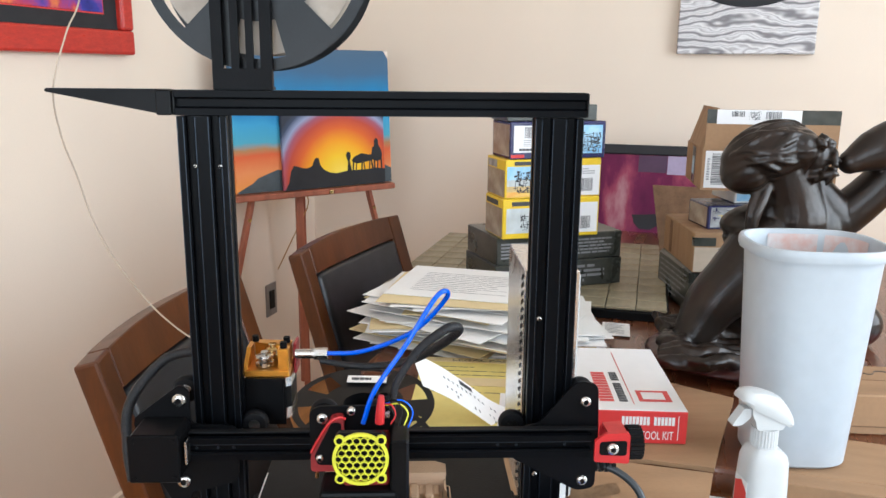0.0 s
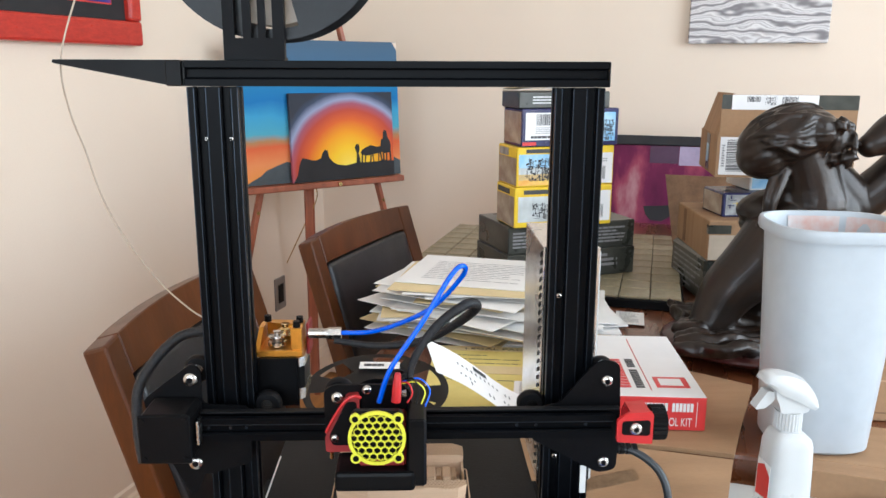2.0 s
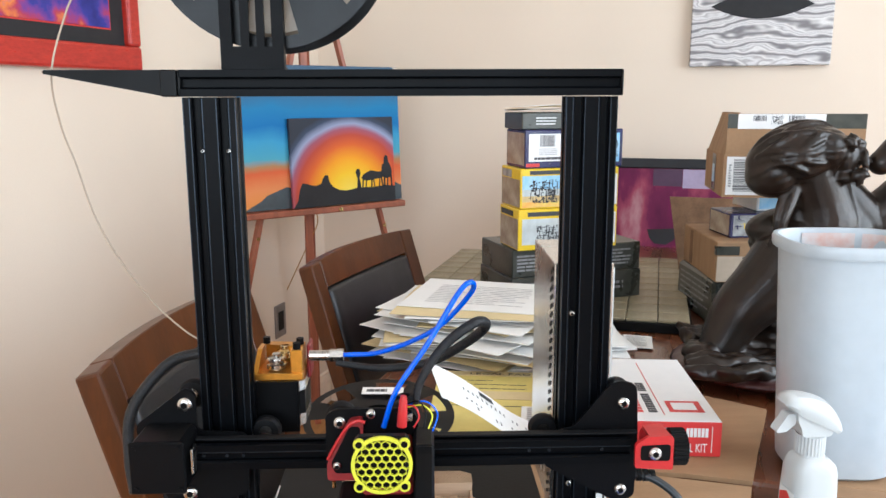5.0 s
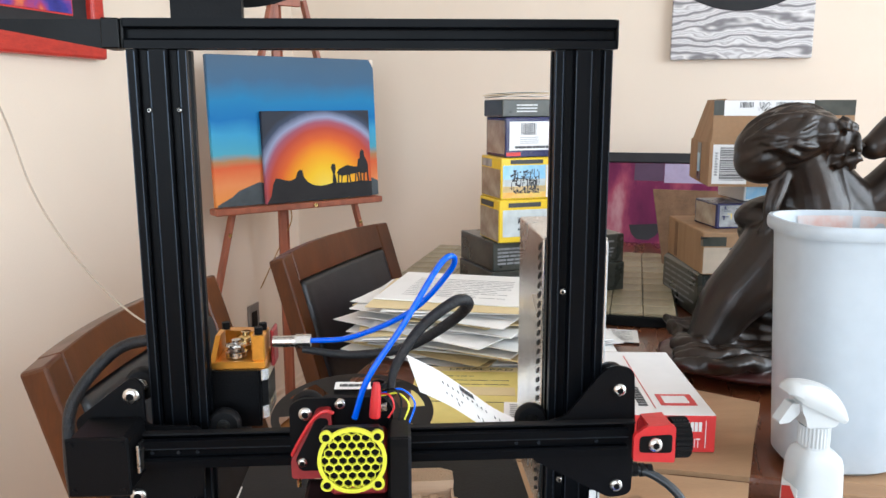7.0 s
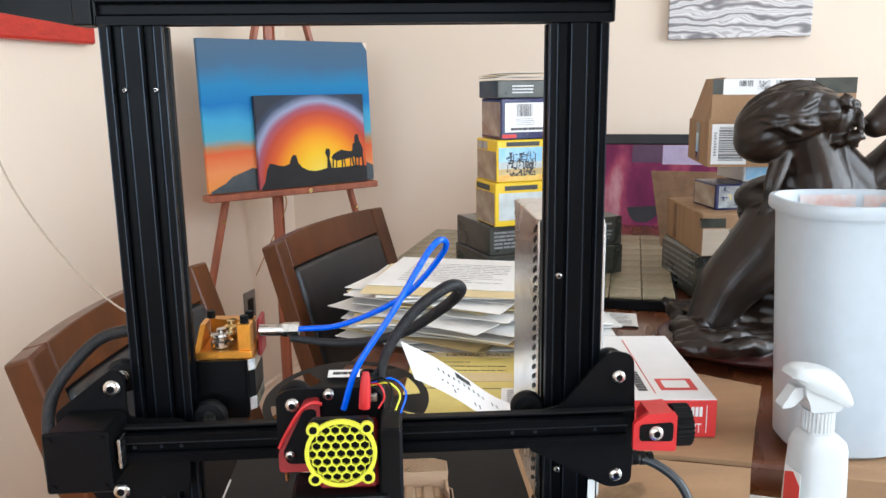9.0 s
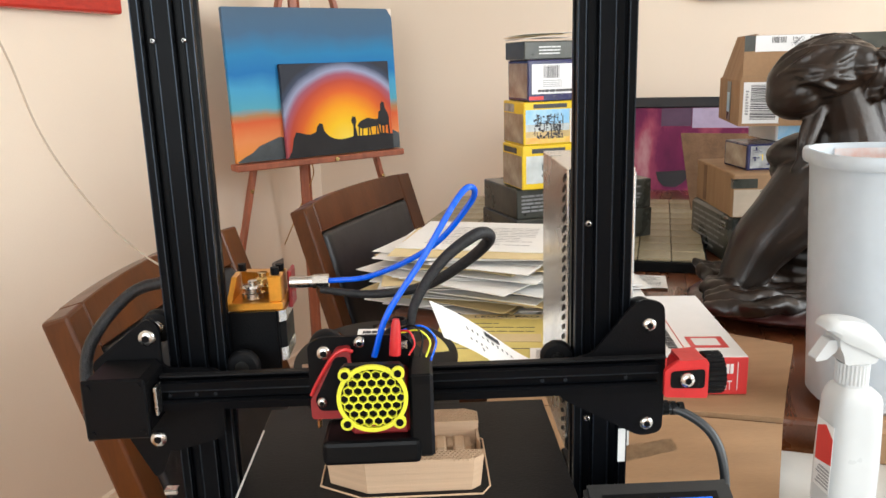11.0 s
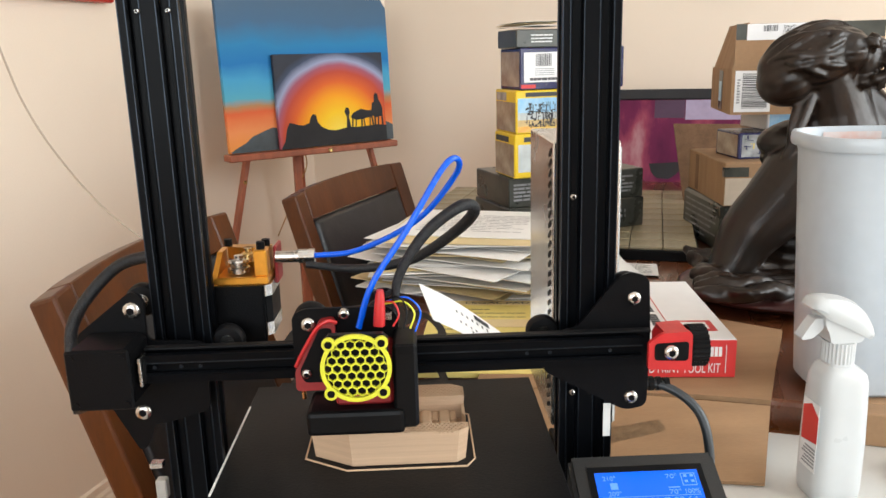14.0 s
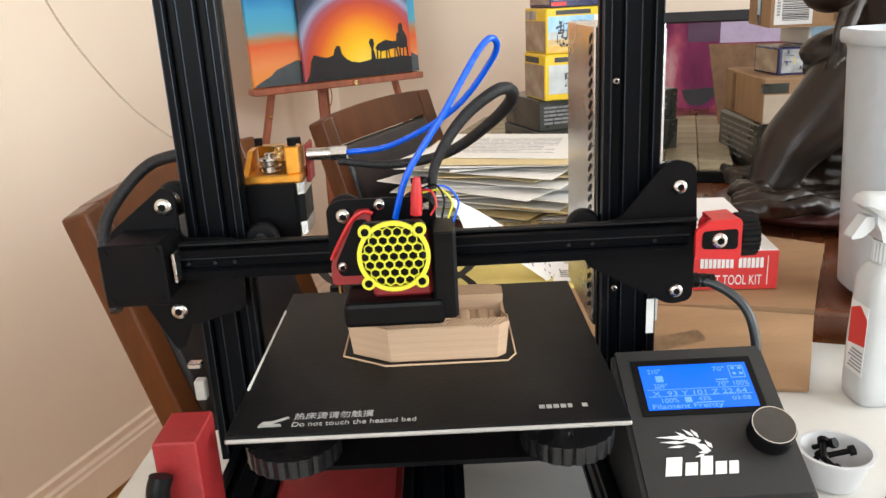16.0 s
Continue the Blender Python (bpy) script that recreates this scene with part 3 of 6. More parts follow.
    part("motor_cover", B(-0.2085, -0.1665, -0.0535, -0.0507, 0.1455, 0.1875, 0.0012), BLACK_STEEL, mo)
    for sx in (-0.0165, 0.0165):
        for sz in (-0.0165, 0.0165):
            part("screw", cyl(bmesh.new(), 0.0021, 0.0010, pose(-0.1875 + sx, -0.0536, 0.1665 + sz, 90, 0, 0), seg=14), BLACK_STEEL, mo)
    # stands for crumpled clear tape, simplified to a thin steel plate
    part("plug_clip", B(-0.1645, -0.1622, -0.046, -0.034, 0.158, 0.178, 0.0005), STEEL, mo, "crumpled clear tape, simplified to a bright steel plate")
    # belt tensioner
    te = part("belt_tensioner", plate(bmesh.new(), [(0.179, 0.157), (0.179, 0.176), (0.188, 0.1825), (0.207, 0.1835), (0.209, 0.181), (0.209, 0.155)], -0.046, -0.0425, 0.002), RED, t, "red plastic belt tensioner")
    part("back_wall", plate(bmesh.new(), [(0.189, 0.157), (0.189, 0.176), (0.193, 0.1805), (0.207, 0.1815), (0.209, 0.179), (0.209, 0.155)], -0.0215, -0.019, 0.002), RED, te)
    part("top_wall", prism(bmesh.new(), [(0.1905, 0.1822), (0.2065, 0.1832), (0.2065, 0.1802), (0.1905, 0.1792)], 0.0216, 0.0424, SIDE), RED, te)
    part("recess", plate(bmesh.new(), [(0.183, 0.1635), (0.183, 0.1755), (0.2065, 0.1765), (0.2065, 0.1625)], -0.0464, -0.0461, 0.003), BLACK_PLASTIC, te, "dark slot opening")
    bolt(te, 0.194, -0.0466, 0.1695, 0.0054)
    bm = bmesh.new()
    ring = [((0.0142 + 0.0006 * math.cos(24 * a)) * math.cos(a), (0.0142 + 0.0006 * math.cos(24 * a)) * math.sin(a)) for a in [2 * math.pi * i / 96 for i in range(96)]]
    prism(bm, ring, 0, 0.012, pose(0.2095, -0.0325, 0.1685, 0, 90, 0))
    part("adjusting_knob", bm, BLACK_PLASTIC, te, "ribbed black knob")
    # power supply behind the right upright
    ps = part("power_supply", B(0.126, 0.176, 0.03, 0.145, 0.08, 0.305, 0.001), PSU_STEEL, t, "bare galvanised steel power supply box")
    for i in range(27):
        z = 0.092 + i * 0.0078
        part("vent_slot", B(0.1254, 0.1259, 0.036, 0.047, z, z + 0.0032, 0, Matrix.Translation((0, 0.0415, z)) @ pose(0, 0, 0, -28, 0, 0) @ Matrix.Translation((0, -0.0415, -z))), BLACK_PLASTIC, ps)
    part("white_side", B(0.1763, 0.1778, 0.034, 0.145, 0.08, 0.300), WHITE_PLASTIC, ps, "pale plastic side plate")
    part("warning_label", B(0.160, 0.1655, -0.0009, -0.0006, 0.085, 0.112), WHITE_INK, t, "small white sticker")
    # end stop switch
    es = part("end_stop", B(-0.176, -0.168, -0.010, -0.002, 0.052, 0.068, 0.001), GREY_PLASTIC, t, "white limit switch plug")
    part("lever", B(-0.178, -0.168, -0.012, -0.004, 0.079, 0.083, 0.0008), STEEL, es)
    # extruder on its motor, left behind the upright
    part("extruder_bracket", B(-0.166, -0.093, 0.024, 0.027, 0.165, 0.206), BLACK_STEEL, t)
    em = part("extruder_motor", prism(bmesh.new(), stepper(None, -0.108, 0.049, 0), 0.176, 0.2015), BLACK_PLASTIC, t, "stepper motor with silver end caps")
    part("motor_cap", prism(bmesh.new(), stepper(None, -0.108, 0.049, 0, 0.0212), 0.1655, 0.1755), PSU_STEEL, em)
    part("motor_cap", prism(bmesh.new(), stepper(None, -0.1079, 0.049, 0, 0.0214), 0.1965, 0.2052), PSU_STEEL, em)
    part("front_plate", B(-0.131, -0.0915, 0.0255, 0.0274, 0.160, 0.2052, 0.0006), BLACK_STEEL, em)
    ex = part("extruder", B(-0.130, -0.088, 0.028, 0.07, 0.2055, 0.2115, 0.001), GOLD, t, "gold anodised filament extruder")
    part("extruder_block", prism(bmesh.new(), [(0.030, 0.2116), (0.069, 0.2116), (0.069, 0.226), (0.052, 0.226)], -0.130, -0.126, Matrix(((0, 0, 1, 0), (1, 0, 0, 0), (0, 1, 0, 0), (0, 0, 0, 1)))), GOLD, ex)
    part("extruder_block", B(-0.098, -0.088, 0.028, 0.042, 0.212, 0.232, 0.001), GOLD, ex)
    part("extruder_arm", prism(bmesh.new(), [(-0.124, 0.060), (-0.09, 0.052), (-0.09, 0.066), (-0.124, 0.069)], 0.2125, 0.228), GOLD, ex)
    part("lever_red", B(-0.0872, -0.0842, 0.050, 0.072, 0.200, 0.230, 0.0012), RED_DULL, ex, "dark red printed lever")
    lathe(bm := bmesh.new(), [(0.0085, 0), (0.0085, 0.004), (0.0065, 0.005), (0.0065, 0.0075), (0.0085, 0.0085), (0.0078, 0.010), (0.0036, 0.0105), (0.0036, 0.013)], 24, pose(-0.112, 0.042, 0.2125))
    part("pulley", bm, STEEL, ex, "steel feed pulley", True)
    part("pulley", lathe(bmesh.new(), [(0.007, 0), (0.007, 0.006), (0.004, 0.0075), (0.004, 0.010)], 20, pose(-0.107, 0.056, 0.218)), BRASS, ex, "brass feed gear", True)
    for x, y, z in ((-0.093, 0.034, 0.232), (-0.094, 0.060, 0.228), (-0.124, 0.064, 0.228)):
        part("cap_screw", cyl(bmesh.new(), 0.0032, 0.0055, pose(x, y, z), seg=14), BLACK_STEEL, ex)
    part("push_fitting", cyl(bmesh.new(), 0.0046, 0.020, pose(-0.0834, 0.041, 0.2235, 0, 90, 0), seg=16), STEEL, ex, "steel push-in fitting", True)
    part("fitting_nut", cyl(bmesh.new(), 0.0056, 0.012, pose(-0.066, 0.041, 0.2235, 0, 90, 0), seg=6), STEEL, ex)
    # spool holder on top
    sh = part("spool_holder", bmesh_holder(), BLACK_STEEL, t, "black slotted metal spool holder")
    part("spool_axle", cyl(bmesh.new(), 0.015, 0.105, pose(-0.114, 0.012, 0.585, -90, 0, 0), seg=24), BLACK_PLASTIC, sh)
    ga = part("filament_guide", prism(bmesh.new(), [(-0.2745, 0.4605), (-0.276, 0.462), (-0.274, 0.4635), (-0.176, 0.4635), (-0.176, 0.443), (-0.182, 0.443)], -0.004, 0.006, pose(0, 0.02, 0) @ SIDE), BLACK_PLASTIC, t, "long black printed filament guide arm")
    part("guide_clip", B(-0.1825, -0.1702, 0.0, 0.02, 0.443, 0.4632, 0.001), BLACK_PLASTIC, ga)
    part("guide_eye", lathe(bmesh.new(), [(0.003, -0.0015), (0.006, -0.0015), (0.006, 0.0015), (0.003, 0.0015)], 20, pose(-0.271, 0.02, 0.4620), True), BLACK_PLASTIC, ga)
    # tubes and cables
    part("feed_tube", sweep(bmesh.new(), spline([(-0.056, 0.041, 0.2235), (-0.02, 0.032, 0.229), (0.025, 0.010, 0.255), (0.052, -0.012, 0.290), (0.052, -0.028, 0.303), (0.042, -0.035, 0.297), (0.018, -0.045, 0.260), (-0.006, -0.05, 0.225), (HX + 0.004, -0.05, 0.196)], 10), 0.0021, 12), BLUE_TUBE, t, "blue plastic feed tube", True)
    cable = [(-0.060, 0.036, 0.218), (-0.02, 0.030, 0.215), (0.02, 0.018, 0.224), (0.052, 0.0, 0.248), (0.064, -0.018, 0.266), (0.054, -0.032, 0.272), (0.03, -0.040, 0.256), (0.012, -0.046, 0.23), (HX + 0.028, -0.048, 0.207)]
    part("cable_loom", sweep(bmesh.new(), spline(cable, 10), [0.0026 + 0.0016 * math.sin(math.pi * min(1, i / 80)) for i in range(81)], 12), SLEEVE, t, "black braided cable loom", True)
    part("cable_loom", sweep(bmesh.new(), spline([(-0.165, 0.03, 0.232), (-0.20, 0.03, 0.222), (-0.226, 0.01, 0.19), (-0.226, -0.005, 0.155), (-0.218, -0.02, 0.13)], 10), 0.0046, 12), SLEEVE, t, "black braided cable loom", True)
    part("power_cord", sweep(bmesh.new(), spline([(0.192, 0.03, 0.114), (0.215, 0.022, 0.113), (0.236, 0.01, 0.098), (0.243, 0.0, 0.07), (0.241, -0.01, 0.02), (0.24, -0.01, -0.04)], 10), 0.0036, 12), CORD, t, "grey mains cord", True)
    for i in range(5):
        part("cord_sleeve", cyl(bmesh.new(), 0.0064 - 0.0003 * i, 0.0042, pose(0.190 + i * 0.0058, 0.030 - i * 0.0012, 0.1142, 0, 90, 0), seg=16), BLACK_PLASTIC, t)
    part("filament_strand", sweep(bmesh.new(), spline([(-0.240, 0.05, 0.60), (-0.253, 0.045, 0.536), (-0.262, 0.034, 0.508), (-0.2715, 0.021, 0.462), (-0.274, 0.034, 0.422), (-0.269, 0.045, 0.388), (-0.260, 0.049, 0.347), (-0.245, 0.049, 0.314), (-0.222, 0.048, 0.279), (-0.201, 0.047, 0.255), (-0.175, 0.045, 0.236), (-0.135, 0.042, 0.224)], 10), 0.0008, 6), material("strand_plastic", (0.42, 0.34, 0.26), 0.5, vary=0.05), t, "thin tan filament strand", True)
    return t


def bmesh_holder():
    """Upright sheet with three long slots, and a foot on the beam."""
    bm = bmesh.new()
    xs = [-0.1375, -0.1285, -0.1220, -0.1155, -0.1100, -0.1040, -0.0985, -0.0905]
    for a, b in ((0, 1), (2, 3), (4, 5), (6, 7)):
        box(bm, xs[a], xs[b], 0.008, 0.011, 0.4805, 0.60)
    box(bm, -0.1375, -0.0905, 0.008, 0.011, 0.4635, 0.4805)
    box(bm, -0.1375, -0.0905, 0.0111, 0.030, 0.4633, 0.4655)
    box(bm, -0.0905, -0.0895, 0.008, 0.016, 0.4635, 0.60)
    return bm


the_printer = printer()


def print_head(t):
    """The moving head, at HX along its beam."""
    h = part("head_carriage", plate(bmesh.new(), [(-0.041, 0.150), (-0.041, 0.203), (-0.033, 0.2075), (0.024, 0.2075), (0.030, 0.20), (0.030, 0.150)], -0.0415, -0.0385), BLACK_STEEL, t, "black metal head carriage")
    bolt(h, -0.030, -0.0416, 0.197, 0.0052)
    bolt(h, -0.006, -0.0416, 0.2035, 0.004)
    wheel(h, -0.030, -0.026, 0.1955)
    wheel(h, 0.018, -0.026, 0.1955)
    part("red_shell", plate(bmesh.new(), [(-0.040, 0.152), (-0.040, 0.166), (-0.022, 0.201), (-0.012, 0.202), (-0.012, 0.152)], -0.0480, -0.0417, 0.003), RED_DULL, h, "red metal hot end shell")
    part("shell_face", plate(bmesh.new(), [(-0.037, 0.166), (-0.022, 0.196), (-0.014, 0.196), (-0.014, 0.158), (-0.034, 0.158)], -0.0484, -0.0481, 0.003), BLACK_STEEL, h)
    part("red_wire", sweep(bmesh.new(), spline([(-0.039, -0.0495, 0.170), (-0.034, -0.050, 0.180), (-0.024, -0.0505, 0.196), (-0.016, -0.0505, 0.2015), (-0.010, -0.050, 0.200)], 8), 0.0013, 8), RED, h, "", True)
    bolt(h, -0.032, -0.0485, 0.165, 0.0036)
    part("red_body", B(-0.0115, 0.026, -0.0700, -0.0417, 0.150, 0.187, 0.002), RED_DULL, h)
    # fan with its honeycomb guard
    cx, cz = 0.004, 0.1815
    fan = part("fan", B(cx - 0.020, cx + 0.020, -0.0815, -0.0705, cz - 0.020, cz + 0.020, 0.003), BLACK_PLASTIC, h, "black cooling fan")
    part("fan_hub", cyl(bmesh.new(), 0.011, 0.0006, pose(cx, -0.0816, cz, 90, 0, 0)), BLACK_STEEL, fan)
    g = bmesh.new()
    face = pose(cx, -0.0825, cz, 90, 0, 0)
    hexes(g, lambda x, y: math.hypot(x, y) < 0.0188, 0.0059, 0.0010, 0, 0.0022, face, 0.05)
    lathe(g, [(0.0196, 0), (0.0222, 0), (0.0222, 0.0024), (0.0196, 0.0024)], 48, face, True)
    for sx in (-1, 1):
        for sz in (-1, 1):
            lathe(g, [(0.0022, 0), (0.0042, 0), (0.0042, 0.0026), (0.0022, 0.0026)], 20, face @ pose(sx * 0.0163, sz * 0.0163, 0), True)
            part("guard_screw", cyl(bmesh.new(), 0.0024, 0.003, pose(cx + sx * 0.0163, -0.0826, cz + sz * 0.0163, 90, 0, 0), seg=14), BLACK_STEEL, fan)
    part("fan_guard", g, YELLOW, fan, "bright yellow honeycomb fan guard")
    # part cooling duct
    part("duct", B(-0.030, 0.033, -0.0800, -0.0425, 0.1335, 0.1500, 0.003, None, 2), BLACK_PLASTIC, h, "black printed air duct")
    part("side_blower", B(0.0265, 0.042, -0.0770, -0.0420, 0.136, 0.193, 0.002), BLACK_PLASTIC, h, "black side blower")
    part("blower_mouth", B(0.030, 0.040, -0.0778, -0.0771, 0.187, 0.1925), BLACK_STEEL, h)
    part("strap_collar", B(0.016, 0.026, -0.052, -0.044, 0.2015, 0.2045), STEEL, h)
    part("red_boot", lathe(bmesh.new(), [(0.0038, 0), (0.0037, 0.010), (0.0030, 0.020), (0.0022, 0.024)], 16, pose(0.018, -0.058, 0.2000, 0, 4, 0)), RED, h, "red rubber wire boot", True)
    part("cable_tie", lathe(bmesh.new(), [(0.004, 0), (0.0056, 0), (0.0056, 0.003), (0.004, 0.003)], 16, pose(0.021, -0.050, 0.2185), True), BLACK_PLASTIC, h)
    part("nozzle", lathe(bmesh.new(), [(0.0004, -0.006), (0.0028, -0.003), (0.0034, 0)], 12, pose(-0.004, -0.045, 0.1334)), BRASS, h, "brass nozzle", True)
    part("nozzle_block", cyl(bmesh.new(), 0.0016, 0.005, pose(-0.035, -0.048, 0.1465), seg=10), BRASS, h)
    for mat, pts in ((RED, [(0.021, -0.052, 0.214), (0.028, -0.055, 0.214), (0.031, -0.056, 0.206), (0.027, -0.058, 0.199)]),
                     (YELLOW, [(0.022, -0.050, 0.212), (0.034, -0.05, 0.213), (0.041, -0.05, 0.205), (0.038, -0.052, 0.195)]),
                     (BLUE_TUBE, [(0.022, -0.049, 0.213), (0.036, -0.047, 0.215), (0.045, -0.047, 0.205), (0.041, -0.049, 0.191)]),
                     (BLACK_PLASTIC, [(0.022, -0.051, 0.215), (0.031, -0.052, 0.217), (0.036, -0.052, 0.208), (0.034, -0.055, 0.196)])):
        part("fan_wire", sweep(bmesh.new(), spline(pts, 8), 0.0007, 6), mat, h, "", True)
    h.location.x = HX


print_head(the_printer)


def control_box():
    t = thing("control_box", PRINTER, "dark grey control box with a lit blue display and a dial", "control panel")
    # a wedge: high at the back, sloping towards the front
    prof = [(-0.036, 0.090), (-0.139, 0.037), (-0.139, -0.0495), (-0.036, -0.0495)]
    bm = prism(bmesh.new(), [(y, z) for y, z in prof], 0.126, 0.230, Matrix(((0, 0, 1, 0), (1, 0, 0, 0), (0, 1, 0, 0), (0, 0, 0, 1))))
    bmesh.ops.bevel(bm, geom=list(bm.edges), offset=0.003, segments=2, affect="EDGES")
    part("housing", bm, CONTROL, t, "dark grey sheet metal housing", True)
    # frame of reference on the sloping face: x right, y up the slope
    a = math.degrees(math.atan2(0.053, 0.103))
    F = pose(0.178, -0.0875, 0.0635, a, 0, 0)
    def on(ob):
        ob.matrix_local = F
        return ob
    fr = on(part("display_frame", B(-0.0405, 0.0405, 0.002, 0.046, 0.0002, 0.0008), BLACK_PLASTIC, t, "black display bezel"))
    dp = on(part("display", B(-0.036, 0.036, 0.006, 0.041, 0.0009, 0.0013), LCD_BLUE, t, "lit blue display"))
    z = 0.00135
    def text(s, x, y, size, w=None):
        letters("readout", s, size, LCD_TEXT, dp, pose(x, y, z), w)
    text("210\u00b0", -0.031, 0.0345, 0.005, 0.009)
    text("209\u00b0", -0.029, 0.0225, 0.005, 0.009)
    text("70\u00b0", 0.013, 0.0345, 0.005, 0.008)
    text("70\u00b0", 0.013, 0.0225, 0.005, 0.008)
    text("100%", 0.024, 0.0225, 0.005, 0.010)
    text("X  93 Y 101 Z 22.64", -0.031, 0.0165, 0.0052, 0.062)
    text("100%", -0.026, 0.0112, 0.005, 0.011)
    text("43%", -0.002, 0.0118, 0.0045, 0.008)
    text("03:58", 0.020, 0.0112, 0.0045, 0.012)
    text("Filament Frenzy", -0.033, 0.0068, 0.005, 0.046)
    bm = bmesh.new()
    box(bm, -0.0265, -0.0215, 0.0275, 0.0325, z, z + 0.0001)
    box(bm, 0.013, 0.021, 0.0272, 0.028, z, z + 0.0001)
    box(bm, -0.011, -0.0065, 0.0108, 0.0150, z, z + 0.0001)
    box(bm, -0.004, 0.014, 0.0100, 0.0108, z, z + 0.0001)
    for y in (0.0158, 0.0212):
        box(bm, -0.034, 0.034, y, y + 0.0004, z, z + 0.0001)
    for x in (0.0235, 0.033):
        box(bm, x, x + 0.0005, 0.0285, 0.0382, z, z + 0.0001)
    for y in (0.0285, 0.0378):
        box(bm, 0.0235, 0.0335, y, y + 0.0005, z, z + 0.0001)
    for dx, dy in ((0.0255, 0.031), (0.030, 0.031), (0.0255, 0.0353), (0.030, 0.0353)):
        box(bm, dx, dx + 0.0022, dy, dy + 0.0018, z, z + 0.0001)
    part("display_icon", bm, LCD_TEXT, dp)
    # dial
    dl = on(part("dial", cyl(bmesh.new(), 0.0140, 0.0125, pose(0.0345, -0.0165, 0.0008), seg=48, bev=0.0009), BLACK_PLASTIC, t, "black dial with a spun metal top", True))
    part("dial_cap", cyl(bmesh.new(), 0.0128, 0.0005, pose(0.0345, -0.0165, 0.0134), seg=48), material("spun_metal", (0.11, 0.105, 0.10), 0.3, metal=0.9, vary=0.2, scale=20), dl)
    part("dial_rim", lathe(bmesh.new(), [(0.0127, 0.0134), (0.0134, 0.0134), (0.0134, 0.0140), (0.0127, 0.0140)], 48, pose(0.0345, -0.0165, 0), True), STEEL, dl)
    # maker's marks, as plain slanted bars and a curled crest
    bm = bmesh.new()
    x = -0.036
    for w, k in ((0.0120, 1.0), (0.0092, 0.68), (0.0092, 1.0), (0.0084, 0.68), (0.0070, 0.68)):
        prism(bm, [(x, -0.0405), (x + w * 0.82, -0.0405), (x + w * 0.82 + 0.0035 * k, -0.0405 + 0.0125 * k), (x + 0.0035 * k, -0.0405 + 0.0125 * k)], 0.0003, 0.0006)
        x += w
    crest = [(-0.036, -0.0135, -0.012, -0.0150, 0.0030), (-0.034, -0.0172, -0.018, -0.0180, 0.0022), (-0.030, -0.0210, -0.019, -0.0205, 0.0018), (-0.023, -0.0100, -0.016, -0.0150, 0.0020), (-0.018, -0.0085, -0.012, -0.0140, 0.0020), (-0.013, -0.0085, -0.009, -0.0150, 0.0022), (-0.020, -0.0170, -0.008, -0.0170, 0.0052), (-0.014, -0.0180, -0.004, -0.0245, 0.0048), (-0.006, -0.0170, -0.0025, -0.0225, 0.0030), (-0.012, -0.0255, -0.004, -0.0245, 0.0026), (-0.0145, -0.0285, -0.008, -0.0265, 0.0018)]
    for x0, y0, x1, y1, w in crest:
        d = Vector((x1 - x0, y1 - y0))
        q = Vector((-d.y, d.x)).normalized() * w / 2
        m = Vector((x0, y0)) + d * 0.62
        prism(bm, [(x0, y0), (m.x - q.x, m.y - q.y), (x1, y1), (m.x + q.x, m.y + q.y)], 0.0003, 0.0006)
    on(part("maker_mark", bm, WHITE_INK, t, "white printed maker's mark"))


control_box()


